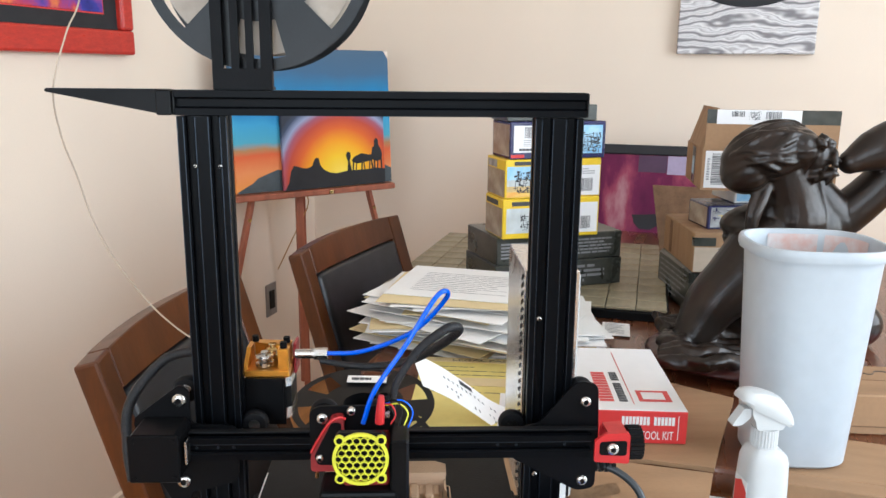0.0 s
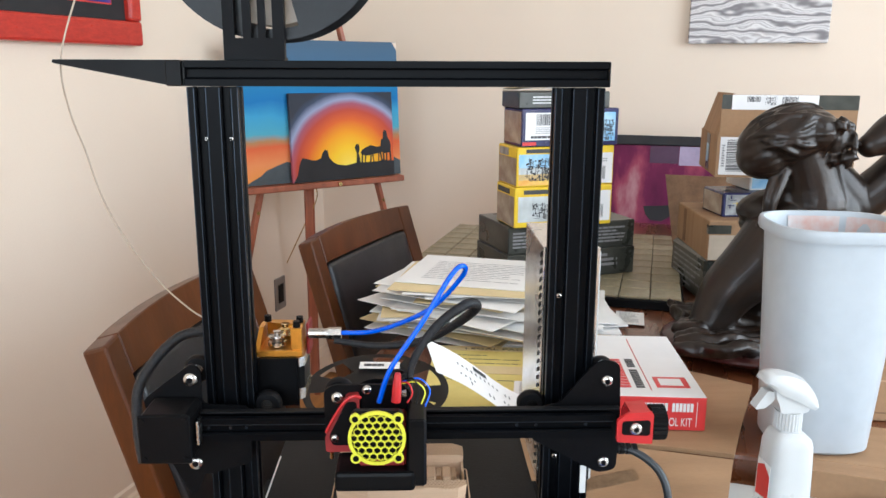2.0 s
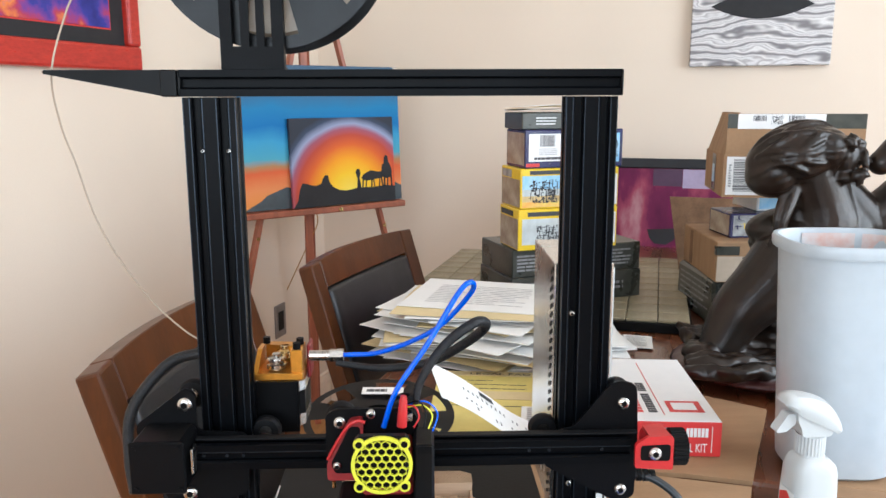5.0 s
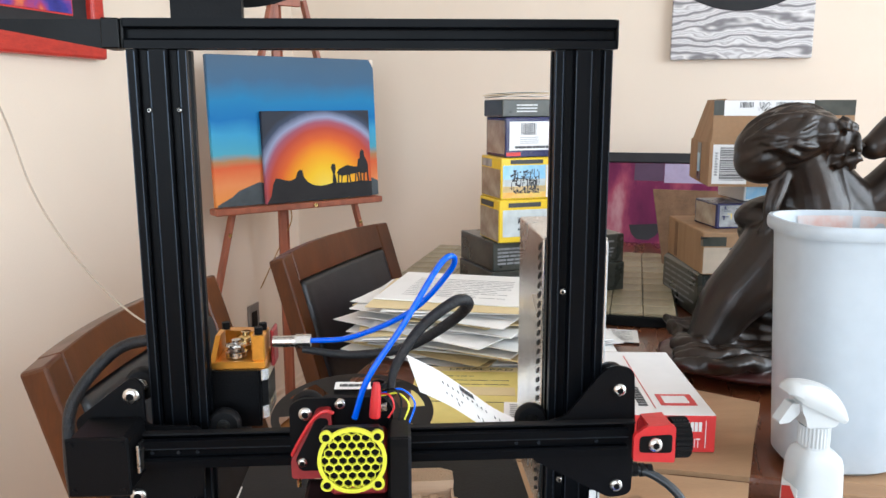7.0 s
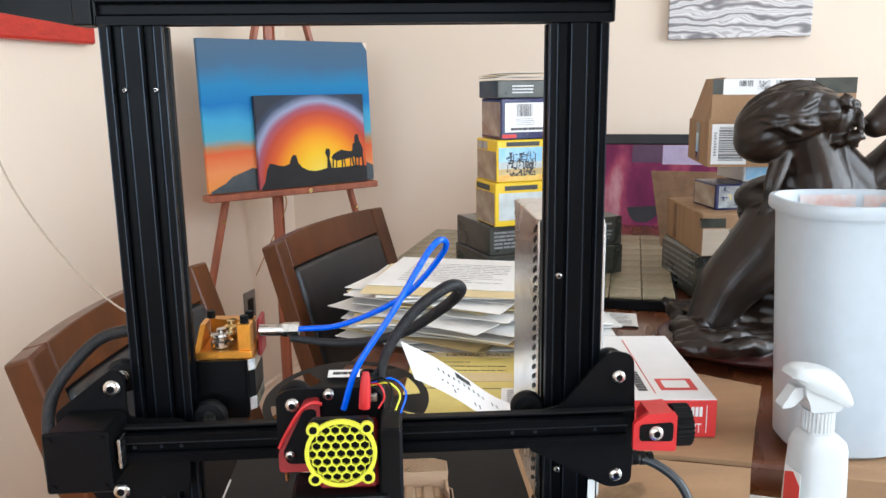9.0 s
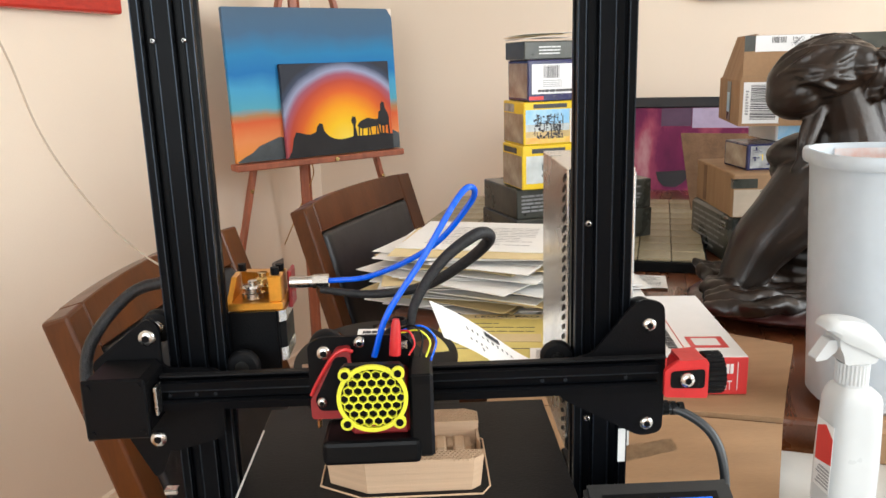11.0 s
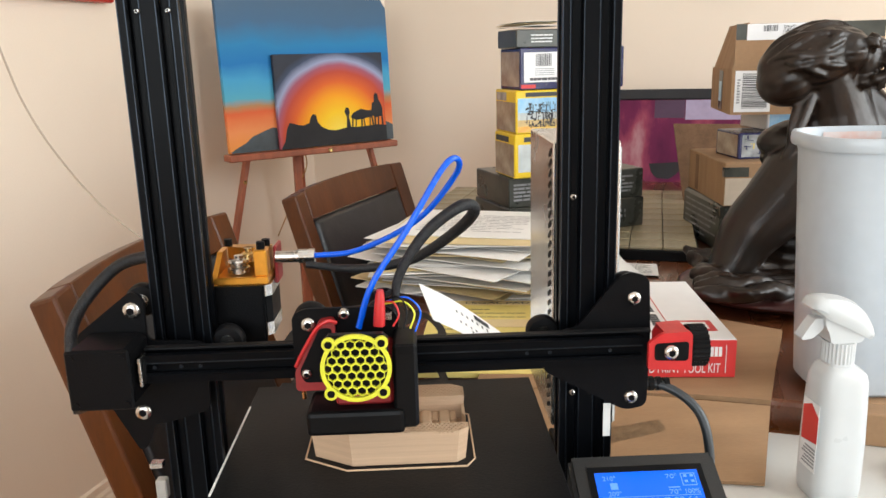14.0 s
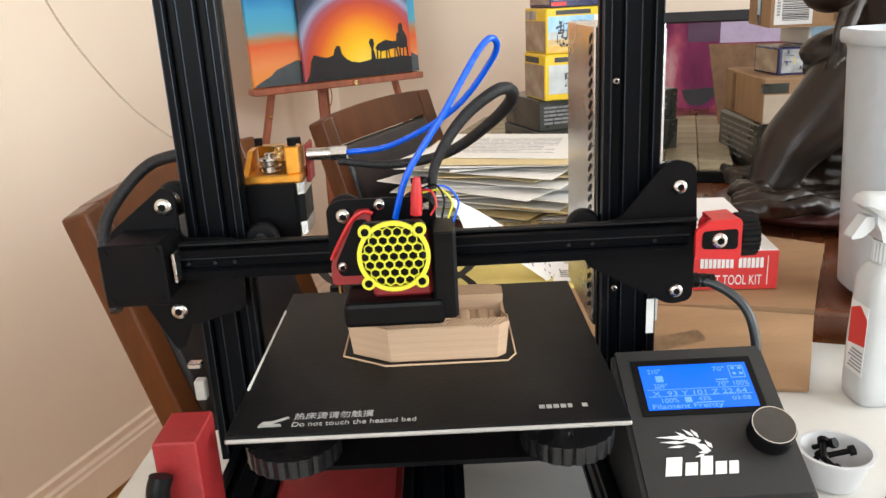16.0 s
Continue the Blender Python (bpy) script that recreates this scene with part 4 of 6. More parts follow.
def printed_model():
    t = thing("printed_model", PRINTER @ pose(0, 0, 0.0918), "half-finished tan printed plastic model with open honeycomb infill", "printed model")
    H = 0.0255
    front = [(-0.056, -0.022), (-0.056, -0.028), (-0.027, -0.046), (0.049, -0.046), (0.056, -0.040), (0.056, -0.033), (-0.022, -0.033), (-0.022, -0.028)]
    back = [(-0.056, 0.012), (-0.022, 0.012), (0.056, 0.012), (0.056, 0.028), (0.046, 0.034), (-0.034, 0.034), (-0.056, 0.018)]
    left = [(-0.0559, -0.0219), (-0.0221, -0.0279), (-0.0221, 0.0119), (-0.0559, 0.0119)]

    def flared(pts, h):
        """A wall block that leans outwards a little as it rises."""
        bm = bmesh.new()
        lo = [bm.verts.new((x * 0.955, (y + 0.006) * 0.93 - 0.006, 0)) for x, y in pts]
        hi = [bm.verts.new((x, y, h)) for x, y in pts]
        n = len(pts)
        fs = [bm.faces.new(lo[::-1]), bm.faces.new(hi)] + [bm.faces.new((lo[i], lo[(i + 1) % n], hi[(i + 1) % n], hi[i])) for i in range(n)]
        bmesh.ops.recalc_face_normals(bm, faces=fs)
        return bm
    part("front_wall", flared(front, H - 0.0012), TAN_LAYER, t)
    part("back_wall", flared(back, H - 0.0012), TAN_LAYER, t)
    part("end_block", flared(left, H - 0.0012), TAN_LAYER, t)
    part("channel_floor", B(-0.0218, 0.052, -0.0327, 0.0117, 0.0, 0.007), TAN_LAYER, t)
    for i in range(5):
        x = -0.014 + i * 0.0135
        part("channel_rib", B(x - 0.0042, x + 0.0042, -0.010, 0.0117, 0.0072, 0.0150, 0.0016), TAN, t)
        part("channel_block", B(x + 0.0043, x + 0.0092, -0.004, 0.0117, 0.0072, 0.0135, 0.0008), TAN, t)
    part("channel_step", prism(bmesh.new(), [(0.0535, 0.0117), (0.0555, 0.0117), (0.0555, -0.012), (0.0535, -0.004)], 0.0, 0.019), TAN, t)

    def inside(poly):
        def f(x, y):
            s = False
            for i in range(len(poly)):
                (x0, y0), (x1, y1) = poly[i], poly[i - 1]
                if (y0 > y) != (y1 > y) and x < (x1 - x0) * (y - y0) / (y1 - y0) + x0:
                    s = not s
            return s
        return f

    def inset(poly, k=0.0014):
        c = sum((Vector(p) for p in poly), Vector((0, 0))) / len(poly)
        return [tuple(Vector(p) - (Vector(p) - c).normalized() * k) for p in poly]
    for poly in (front, back, left):
        bm = hexes(bmesh.new(), inside(inset(poly)), 0.0031, 0.0008, H - 0.0011, H, None, 0.07)
        n = len(poly)
        ins = inset(poly, 0.0011)
        for i in range(n):
            j = (i + 1) % n
            q = [(*poly[i], H), (*poly[j], H), (*ins[j], H), (*ins[i], H)]
            lo = [bm.verts.new((x, y, H - 0.0011)) for x, y, _ in q]
            hi = [bm.verts.new(p) for p in q]
            bm.faces.new(hi)
            for k in range(4):
                bm.faces.new((lo[k], lo[(k + 1) % 4], hi[(k + 1) % 4], hi[k]))
        part("infill", bm, TAN, t, "open honeycomb infill")
    a = [(-0.060, -0.031), (-0.029, -0.050), (0.054, -0.050), (0.060, -0.040), (0.060, 0.030), (0.050, 0.038), (-0.036, 0.038), (-0.060, 0.022), (-0.060, -0.031)]
    part("skirt_line", sweep(bmesh.new(), [(x, y, 0.0006) for x, y in a], 0.0007, 6), TAN, t, "thin skirt line round the model")


printed_model()


def filament_spool(name, m, label, full):
    t = thing(name, m, label, "spool")
    R = 0.0935
    for z in (0.0, 0.0595):
        # flange: hub ring, three broad spokes with windows between, rim
        bm = bmesh.new()
        N, radii = 72, (0.026, 0.049, 0.054, 0.069, 0.084, 0.0885, R)
        grid = [[bm.verts.new((r * math.cos(2 * math.pi * i / N), r * math.sin(2 * math.pi * i / N), z)) for i in range(N)] for r in radii]
        for k in range(len(radii) - 1):
            for i in range(N):
                if k in (2, 3) and i % 12 < 6:
                    continue
                bm.faces.new((grid[k][i], grid[k + 1][i], grid[k + 1][(i + 1) % N], grid[k][(i + 1) % N]))
        bmesh.ops.solidify(bm, geom=list(bm.faces), thickness=-0.003)
        bmesh.ops.recalc_face_normals(bm, faces=list(bm.faces))
        part("flange", bm, SPOOL_PLASTIC, t, "black plastic flange with windows", True)
    part("hub", lathe(bmesh.new(), [(0.026, 0.0036), (0.029, 0.0036), (0.029, 0.0594), (0.026, 0.0594)], 40, None, True), BLACK_PLASTIC, t, "", True)
    if full:
        prof = [(0.0292, 0.0037)]
        rr = 0.080
        for i in range(31):
            prof += [(rr + 0.0009, 0.0037 + i * 0.0018 + 0.0009), (rr, 0.0037 + i * 0.0018 + 0.0018)]
        prof += [(0.0292, 0.0594)]
        part("filament_winding", lathe(bmesh.new(), prof, 64, None, True), WINDING, t, "wound tan filament", True)
    return t


filament_spool("filament_spool", PRINTER @ pose(-0.101, 0.018, 0.572, -90, 0, 0) @ pose(0, 0, 0, 0, 0, 75), "black filament spool with tan filament hanging on the holder", True)


# ---- pictures ----
def painted(name, build):
    """A flat painted surface: build(nodes, links, coords) gives a colour socket."""
    m = bpy.data.materials.new(name)
    m.use_nodes = True
    n, l = m.node_tree.nodes, m.node_tree.links
    b = n["Principled BSDF"]
    b.inputs["Roughness"].default_value = 0.5
    b.inputs["Specular IOR Level"].default_value = 0.15
    co = n.new("ShaderNodeTexCoord")
    sp = n.new("ShaderNodeSeparateXYZ")
    l.new(co.outputs["Object"], sp.inputs[0])
    l.new(build(n, l, co.outputs["Object"], sp), b.inputs["Base Color"])
    return m


def ramp(n, l, value, stops, lo, hi, wobble=None, amount=0.0):
    if wobble is not None:
        ns = n.new("ShaderNodeTexNoise")
        ns.inputs["Scale"].default_value, ns.inputs["Detail"].default_value = wobble[1], 5
        l.new(wobble[0], ns.inputs[0])
        a = n.new("ShaderNodeMath")
        a.operation = "MULTIPLY_ADD"
        a.inputs[1].default_value = amount
        l.new(ns.outputs[0], a.inputs[0])
        l.new(value, a.inputs[2])
        value = a.outputs[0]
        lo, hi = lo + amount / 2, hi + amount / 2
    mr = n.new("ShaderNodeMapRange")
    mr.inputs[1].default_value, mr.inputs[2].default_value = lo, hi
    l.new(value, mr.inputs[0])
    r = n.new("ShaderNodeValToRGB")
    while len(r.color_ramp.elements) < len(stops):
        r.color_ramp.elements.new(0.5)
    for e, (p, c) in zip(r.color_ramp.elements, stops):
        e.position, e.color = p, (*c, 1)
    l.new(mr.outputs[0], r.inputs[0])
    return r.outputs[0]


def dusk(n, l, co, sp):
    return ramp(n, l, sp.outputs[2], [(0.0, (0.75, 0.28, 0.06)), (0.13, (0.72, 0.26, 0.09)), (0.26, (0.62, 0.12, 0.04)), (0.31, (0.40, 0.22, 0.10)), (0.36, (0.10, 0.36, 0.48)), (0.48, (0.07, 0.32, 0.55)), (0.58, (0.02, 0.16, 0.42)), (0.70, (0.03, 0.20, 0.42)), (0.84, (0.06, 0.13, 0.23)), (1.0, (0.07, 0.12, 0.19))], 0, 0.43, (co, 7), 0.07)


def sunset(n, l, co, sp):
    d = n.new("ShaderNodeVectorMath")
    d.operation = "DISTANCE"
    d.inputs[1].default_value = (0.02, 0, 0.03)
    l.new(co, d.inputs[0])
    return ramp(n, l, d.outputs["Value"], [(0.0, (0.92, 0.74, 0.12)), (0.27, (0.90, 0.57, 0.02)), (0.45, (0.84, 0.34, 0.012)), (0.60, (0.66, 0.13, 0.025)), (0.72, (0.46, 0.07, 0.04)), (0.80, (0.33, 0.10, 0.15)), (0.86, (0.30, 0.34, 0.50)), (0.94, (0.05, 0.065, 0.11)), (1.0, (0.035, 0.04, 0.055))], 0, 0.262, (co, 9), 0.02)


def swirl(n, l, co, sp):
    w = n.new("ShaderNodeTexWave")
    w.wave_type, w.bands_direction = "BANDS", "Z"
    w.inputs["Scale"].default_value, w.inputs["Distortion"].default_value = 4.5, 17
    w.inputs["Detail"].default_value, w.inputs["Detail Scale"].default_value = 3, 1.1
    mp = n.new("ShaderNodeMapping")
    mp.inputs["Scale"].default_value = (0.8, 1, 2.2)
    l.new(co, mp.inputs[0])
    l.new(mp.outputs[0], w.inputs[0])
    return ramp(n, l, w.outputs[1], [(0, (0.22, 0.21, 0.22)), (0.2, (0.40, 0.39, 0.40)), (0.45, (0.62, 0.60, 0.60)), (0.7, (0.74, 0.73, 0.73)), (0.9, (0.42, 0.40, 0.41)), (1, (0.68, 0.67, 0.68))], 0, 1)


def night_city(n, l, co, sp):
    ns = n.new("ShaderNodeTexNoise")
    ns.inputs["Scale"].default_value, ns.inputs["Detail"].default_value = 9, 6
    l.new(co, ns.inputs[0])
    return ramp(n, l, ns.outputs[0], [(0.0, (0.02, 0.02, 0.10)), (0.35, (0.05, 0.05, 0.30)), (0.5, (0.20, 0.06, 0.28)), (0.6, (0.42, 0.05, 0.10)), (0.72, (0.70, 0.22, 0.06)), (1, (0.05, 0.10, 0.5))], 0.25, 0.75)


def rose_mist(n, l, co, sp):
    ns = n.new("ShaderNodeTexNoise")
    ns.inputs["Scale"].default_value, ns.inputs["Detail"].default_value = 4.5, 6
    mp = n.new("ShaderNodeMapping")
    mp.inputs["Scale"].default_value = (1.6, 1, 0.7)
    l.new(co, mp.inputs[0])
    l.new(mp.outputs[0], ns.inputs[0])
    d = n.new("ShaderNodeVectorMath")
    d.operation = "DISTANCE"
    d.inputs[1].default_value = (-0.135 * 2.2, 0, 0.11 * 0.8)
    mq = n.new("ShaderNodeMapping")
    mq.inputs["Scale"].default_value = (2.2, 0, 0.8)
    l.new(co, mq.inputs[0])
    l.new(mq.outputs[0], d.inputs[0])
    gl = n.new("ShaderNodeMapRange")
    gl.inputs[1].default_value, gl.inputs[2].default_value, gl.inputs[3].default_value, gl.inputs[4].default_value = 0.0, 0.16, 0.24, 0.0
    l.new(d.outputs["Value"], gl.inputs[0])
    sm = n.new("ShaderNodeMath")
    l.new(gl.outputs[0], sm.inputs[0])
    l.new(ns.outputs[0], sm.inputs[1])
    return ramp(n, l, sm.outputs[0], [(0.0, (0.02, 0.006, 0.02)), (0.35, (0.10, 0.012, 0.05)), (0.5, (0.13, 0.015, 0.06)), (0.62, (0.26, 0.05, 0.09)), (0.8, (0.42, 0.24, 0.26)), (1, (0.5, 0.3, 0.3))], 0.25, 0.75)


EASEL = pose(-0.42, 2.51, 0, 0, 0, 37)
DUSK, SUNSET = painted("dusk_sky_painting", dusk), painted("sunset_painting", sunset)
HILL = material("slate_blue_paint", (0.05, 0.065, 0.075), 0.5, vary=0.2, scale=20)


def canvas_board(name, m, w, h, d, front, label, hills, cat="painting"):
    """A stretched canvas that stands on its lower edge; painted face towards -y."""
    t = thing(name, m, label, cat)
    part("canvas", B(-w / 2, w / 2, -d, 0, 0, h, 0.002), front, t)
    for pts, mat in hills:
        part("painted_shape", prism(bmesh.new(), pts, d + 0.0004, d + 0.0009, SIDE), mat, t)
    return t


random.seed(4)
canvas_board("large_canvas", EASEL @ pose(0.004, 0.0, 0.862, -3, 0, 0), 0.552, 0.43, 0.018, DUSK, "large canvas painted with a blue and orange dusk sky", [([(-0.27, 0.0005), (-0.274, 0.004), (-0.255, 0.014), (-0.225, 0.028), (-0.205, 0.044), (-0.17, 0.056), (-0.14, 0.066), (-0.12, 0.062), (-0.09, 0.07), (-0.09, 0.0005)], HILL), ([(0.22, 0.0005), (0.22, 0.05), (0.25, 0.058), (0.274, 0.046), (0.274, 0.0005)], HILL), ([(0.258, 0.429), (0.274, 0.429), (0.274, 0.405)], WALL)])
shapes = [
    [(-0.183, 0.0005), (-0.168, 0.024), (-0.160, 0.058), (-0.150, 0.076), (-0.138, 0.074), (-0.120, 0.068), (-0.104, 0.066), (-0.086, 0.072), (-0.080, 0.088), (-0.072, 0.097), (-0.062, 0.095), (-0.058, 0.074), (-0.045, 0.058), (-0.025, 0.048), (0.0, 0.044), (0.018, 0.046), (0.040, 0.050), (0.100, 0.049), (0.150, 0.052), (0.183, 0.048), (0.183, 0.0005)],
    [(0.040, 0.047), (0.043, 0.080), (0.036, 0.098), (0.042, 0.110), (0.052, 0.108), (0.054, 0.094), (0.050, 0.080), (0.054, 0.062), (0.056, 0.047)],
    [(0.056, 0.080), (0.066, 0.092), (0.080, 0.098), (0.095, 0.103), (0.120, 0.097), (0.136, 0.098), (0.138, 0.080), (0.125, 0.076), (0.095, 0.072), (0.075, 0.070)],
    [(0.130, 0.082), (0.136, 0.120), (0.143, 0.122), (0.144, 0.142), (0.150, 0.150), (0.158, 0.146), (0.160, 0.128), (0.168, 0.115), (0.173, 0.100), (0.171, 0.078), (0.150, 0.074)]]
for x0, x1, w, z1 in ((0.062, 0.058, 0.005, 0.086), (0.074, 0.070, 0.004, 0.076), (0.094, 0.091, 0.005, 0.080), (0.100, 0.104, 0.004, 0.076), (0.128, 0.134, 0.006, 0.082), (0.124, 0.121, 0.004, 0.080), (0.140, 0.141, 0.006, 0.084), (0.154, 0.152, 0.005, 0.080), (0.166, 0.168, 0.006, 0.082)):
    shapes.append([(x1, 0.046), (x1 + w, 0.046), (x0 + w, z1), (x0, z1)])
small = canvas_board("small_canvas", EASEL @ pose(0.060, -0.0205, 0.862, -3, 0, 0), 0.368, 0.272, 0.014, SUNSET, "small sunset canvas with dark silhouetted landforms", [(q, BLACK_MAT) for q in shapes])

def easel():
    t = thing("easel", EASEL, "reddish-brown folding wooden easel in the corner", "easel")
    y = -0.03
    part("ledge", B(-0.285, 0.275, -0.048, 0.004, 0.842, 0.861, 0.003), EASEL_WOOD, t)
    for s, b in ((-1, -0.43), (1, 0.43)):
        part("leg", bar(bmesh.new(), (s * 0.05, 0.030, 1.46), (b, -0.02 + 0.03, FLOOR), 0.026, 0.014, 0.002), EASEL_WOOD, t)
        part("brass_screw", cyl(bmesh.new(), 0.006, 0.004, pose(s * (0.05 + 0.38 * (1.46 - 0.775) / (1.46 - FLOOR)), 0.0095, 0.775, 90, 0, 0), seg=12), BRASS, t)
    part("leg", bar(bmesh.new(), (-0.02, 0.06, 1.48), (0.13, 0.36, FLOOR), 0.024, 0.014, 0.002), EASEL_WOOD, t)
    part("mast", B(-0.056, -0.032, 0.024, 0.038, 0.2, 1.62, 0.002), EASEL_WOOD, t)
    part("head_bar", B(-0.09, 0.04, 0.024, 0.04, 1.44, 1.47, 0.002), EASEL_WOOD, t)
    part("screw_plate", cyl(bmesh.new(), 0.007, 0.004, pose(0.03, -0.0485, 0.851, 90, 0, 0), seg=12), BRASS, t)
    part("chain", sweep(bmesh.new(), spline([(-0.02, 0.02, 0.84), (0.0, 0.06, 0.79), (-0.015, 0.12, 0.70), (-0.04, 0.22, 0.55)], 6), 0.002, 6), BRASS, t)


easel()


def red_framed_picture():
    # hangs on the west wall; local x runs along the wall towards the camera, faces +x of the room
    t = thing("framed_picture", ROOM @ pose(0.003, -1.069, 1.292, 0, 0, -90), "red lacquered frame with black mount round a colourful abstract picture", "picture")
    W_, H_, f = 0.66, 0.56, 0.06
    for x0, x1, z0, z1 in ((0, W_, 0, f), (0, W_, H_ - f, H_), (0, f * 0.72, f, H_ - f), (W_ - f * 0.72, W_, f, H_ - f)):
        part("frame_bar", B(x0, x1, 0, 0.03, z0, z1, 0.007, None, 2), RED_LACQUER, t)
    part("mount", B(f * 0.7, W_ - f * 0.7, 0, 0.012, f * 0.95, H_ - f * 0.95), BLACK_MAT, t, "black mount board")
    part("print", B(0.095, W_ - 0.095, 0.0125, 0.015, 0.10, H_ - 0.1), painted("city_lights", night_city), t, "colourful abstract print")
    part("mount_edge", B(0.091, W_ - 0.091, 0.0122, 0.0135, 0.096, 0.0995), KIT_RED, t)
    part("mount_edge", B(0.091, 0.0945, 0.0122, 0.0135, 0.0998, H_ - 0.1), KIT_RED, t)


red_framed_picture()


def swirl_canvas():
    t = thing("swirl_canvas", ROOM @ pose(1.57, -0.002, 1.322), "grey and white swirled canvas with a black oval on the wall", "painting")
    part("canvas", B(-0.211, 0.211, -0.03, 0, 0, 0.62, 0.003), painted("grey_swirls", swirl), t)
    part("black_oval", prism(bmesh.new(), [(x, 0.187 + s * 0.041 * (1 - (x / 0.153) ** 2)) for s, xs in ((-1, range(-10, 11)), (1, range(9, -10, -1))) for x in [0.0153 * i for i in xs]], 0.0305, 0.031, SIDE), BLACK_MAT, t, "black painted lens shape")
    part("grey_column", B(-0.058, 0.055, -0.0312, -0.0308, 0.217, 0.6), material("grey_green_paint", (0.22, 0.25, 0.25), 0.6, vary=0.3, scale=25), t, "grey painted column")


swirl_canvas()


def leaning_picture():
    t = thing("leaning_picture", ROOM @ pose(1.36, -0.27, 0.76, -12, 0, 0), "dark-framed crimson abstract picture leaning at the back of the table", "picture")
    for x0, x1, z0, z1 in ((-0.36, 0.36, 0.246, 0.276), (-0.36, 0.36, -0.14, -0.115), (-0.36, -0.33, -0.1145, 0.2455), (0.33, 0.36, -0.1145, 0.2455)):
        part("frame_bar", B(x0, x1, -0.02, 0, z0, z1, 0.002), BLACK_MAT, t)
    part("print", B(-0.329, 0.329, -0.012, -0.002, -0.1145, 0.245), painted("rose_mist", rose_mist), t)
    part("pale_band", B(0.0, 0.325, -0.0128, -0.0122, 0.185, 0.244), material("lilac_paint", (0.40, 0.33, 0.48), 0.5, scale=12), t, "pale lilac band")
    part("dark_band", B(-0.09, -0.002, -0.0128, -0.0122, 0.19, 0.244), material("plum_paint", (0.06, 0.02, 0.06), 0.5, scale=12), t)
    part("dark_blot", prism(bmesh.new(), [(-0.10, 0.052), (-0.092, 0.025), (-0.075, 0.008), (-0.04, 0.006), (-0.02, 0.02), (0.005, 0.052), (-0.02, 0.058), (-0.06, 0.054)], 0.0122, 0.0128, SIDE), BLACK_MAT, t)


leaning_picture()


# ---- on the dining table ----
TZ = 0.73


def tile_board():
    t = thing("tiled_board", pose(0.456, 1.537, TZ, 0, 0, -14.5), "black-edged game board of worn olive-beige tiles under the boxes", "board")
    part("base", B(-0.63, 0, 0, 0.66, 0, 0.02, 0.002), BLACK_PLASTIC, t, "black board base")
    tile = bmesh.new()
    s = 0.0625
    box(tile, 0.0007, s - 0.0007, 0.0007, s - 0.0007, 0.0201, 0.0265, 0.0016)
    me = bpy.data.meshes.new("tile")
    tile.to_mesh(me)
    tile.free()
    me.materials.append(material("olive_tile", (0.34, 0.29, 0.185), 0.45, vary=0.25, scale=22, fine=120, bump=0.25, second=(0.20, 0.17, 0.105)))
    for i in range(10):
        for j in range(10):
            ob = new("tile", me)
            ob.parent = t
            ob.location = (-0.629 + i * s, 0.004 + j * (s + 0.0025), 0)


tile_board()


def carton(name, m, w, d, h, mat, label, faces=(), bev=0.002, cat="box"):
    """A closed card box from its front left lower corner; faces: (name, mesh, material, label)."""
    t = thing(name, m, label, cat)
    part("carton", B(0, w, 0, d, 0, h, bev), mat, t)
    for nm, bm, mt, lb in faces:
        part(nm, bm, mt, t, lb)
    return t


def front(x0, x1, z0, z1, e=0.0006):
    return B(x0, x1, -e, -0.0001, z0, z1)


def sidep(y0, y1, z0, z1, e=0.0006):
    return B(-e, -0.0001, y0, y1, z0, z1)


def bars(x0, x1, z0, z1, n, e=0.0009):
    """Upright barcode bars on a front face."""
    bm = bmesh.new()
    for i in range(n):
        w = (x1 - x0) / n
        box(bm, x0 + i * w, x0 + i * w + w * random.uniform(0.3, 0.75), -e, -0.0007, z0, z1)
    return bm


def print_rows(x0, x1, z0, z1, rows, h, e=0.0009):
    return lines(bmesh.new(), rows, x0, x1, z0, z1, e - 0.0003, h, 0.9, SIDE)


PIC_SKY = material("printed_sky", (0.12, 0.42, 0.75), 0.3, vary=0.3, scale=12, second=(0.5, 0.68, 0.8))
PIC_ORANGE = material("printed_orange", (0.75, 0.30, 0.05), 0.3, vary=0.3, scale=20, second=(0.8, 0.6, 0.15))
PIC_PALE = material("printed_pale", (0.62, 0.66, 0.66), 0.3, vary=0.15, scale=25)
PIC_SAND = material("printed_sand", (0.75, 0.55, 0.25), 0.3, vary=0.2, scale=25)
PIC_BROWN = material("printed_brown", (0.20, 0.13, 0.08), 0.3, vary=0.5, scale=35, second=(0.42, 0.36, 0.28))
PIC_GREY = material("printed_grey", (0.42, 0.43, 0.44), 0.3, vary=0.4, scale=30, second=(0.16, 0.16, 0.16))


def blob_rows(x0, x1, z0, z1, n, e=0.0012):
    """A dark machine-like printed figure made of plain bars."""
    bm = bmesh.new()
    for i in range(n):
        x, z = random.uniform(x0, x1), random.uniform(z0, z1)
        w, h = random.choice(((0.022, 0.3), (0.16, 0.025), (0.06, 0.07), (0.02, 0.18), (0.09, 0.03)))
        w, h = w * (x1 - x0) * random.uniform(0.7, 1.3), h * (z1 - z0) * random.uniform(0.7, 1.3)
        box(bm, max(x0, x - w / 2), min(x1, x + w / 2), -e, -0.0008, max(z0, z - h / 2), min(z1, z + h / 2))
    return bm


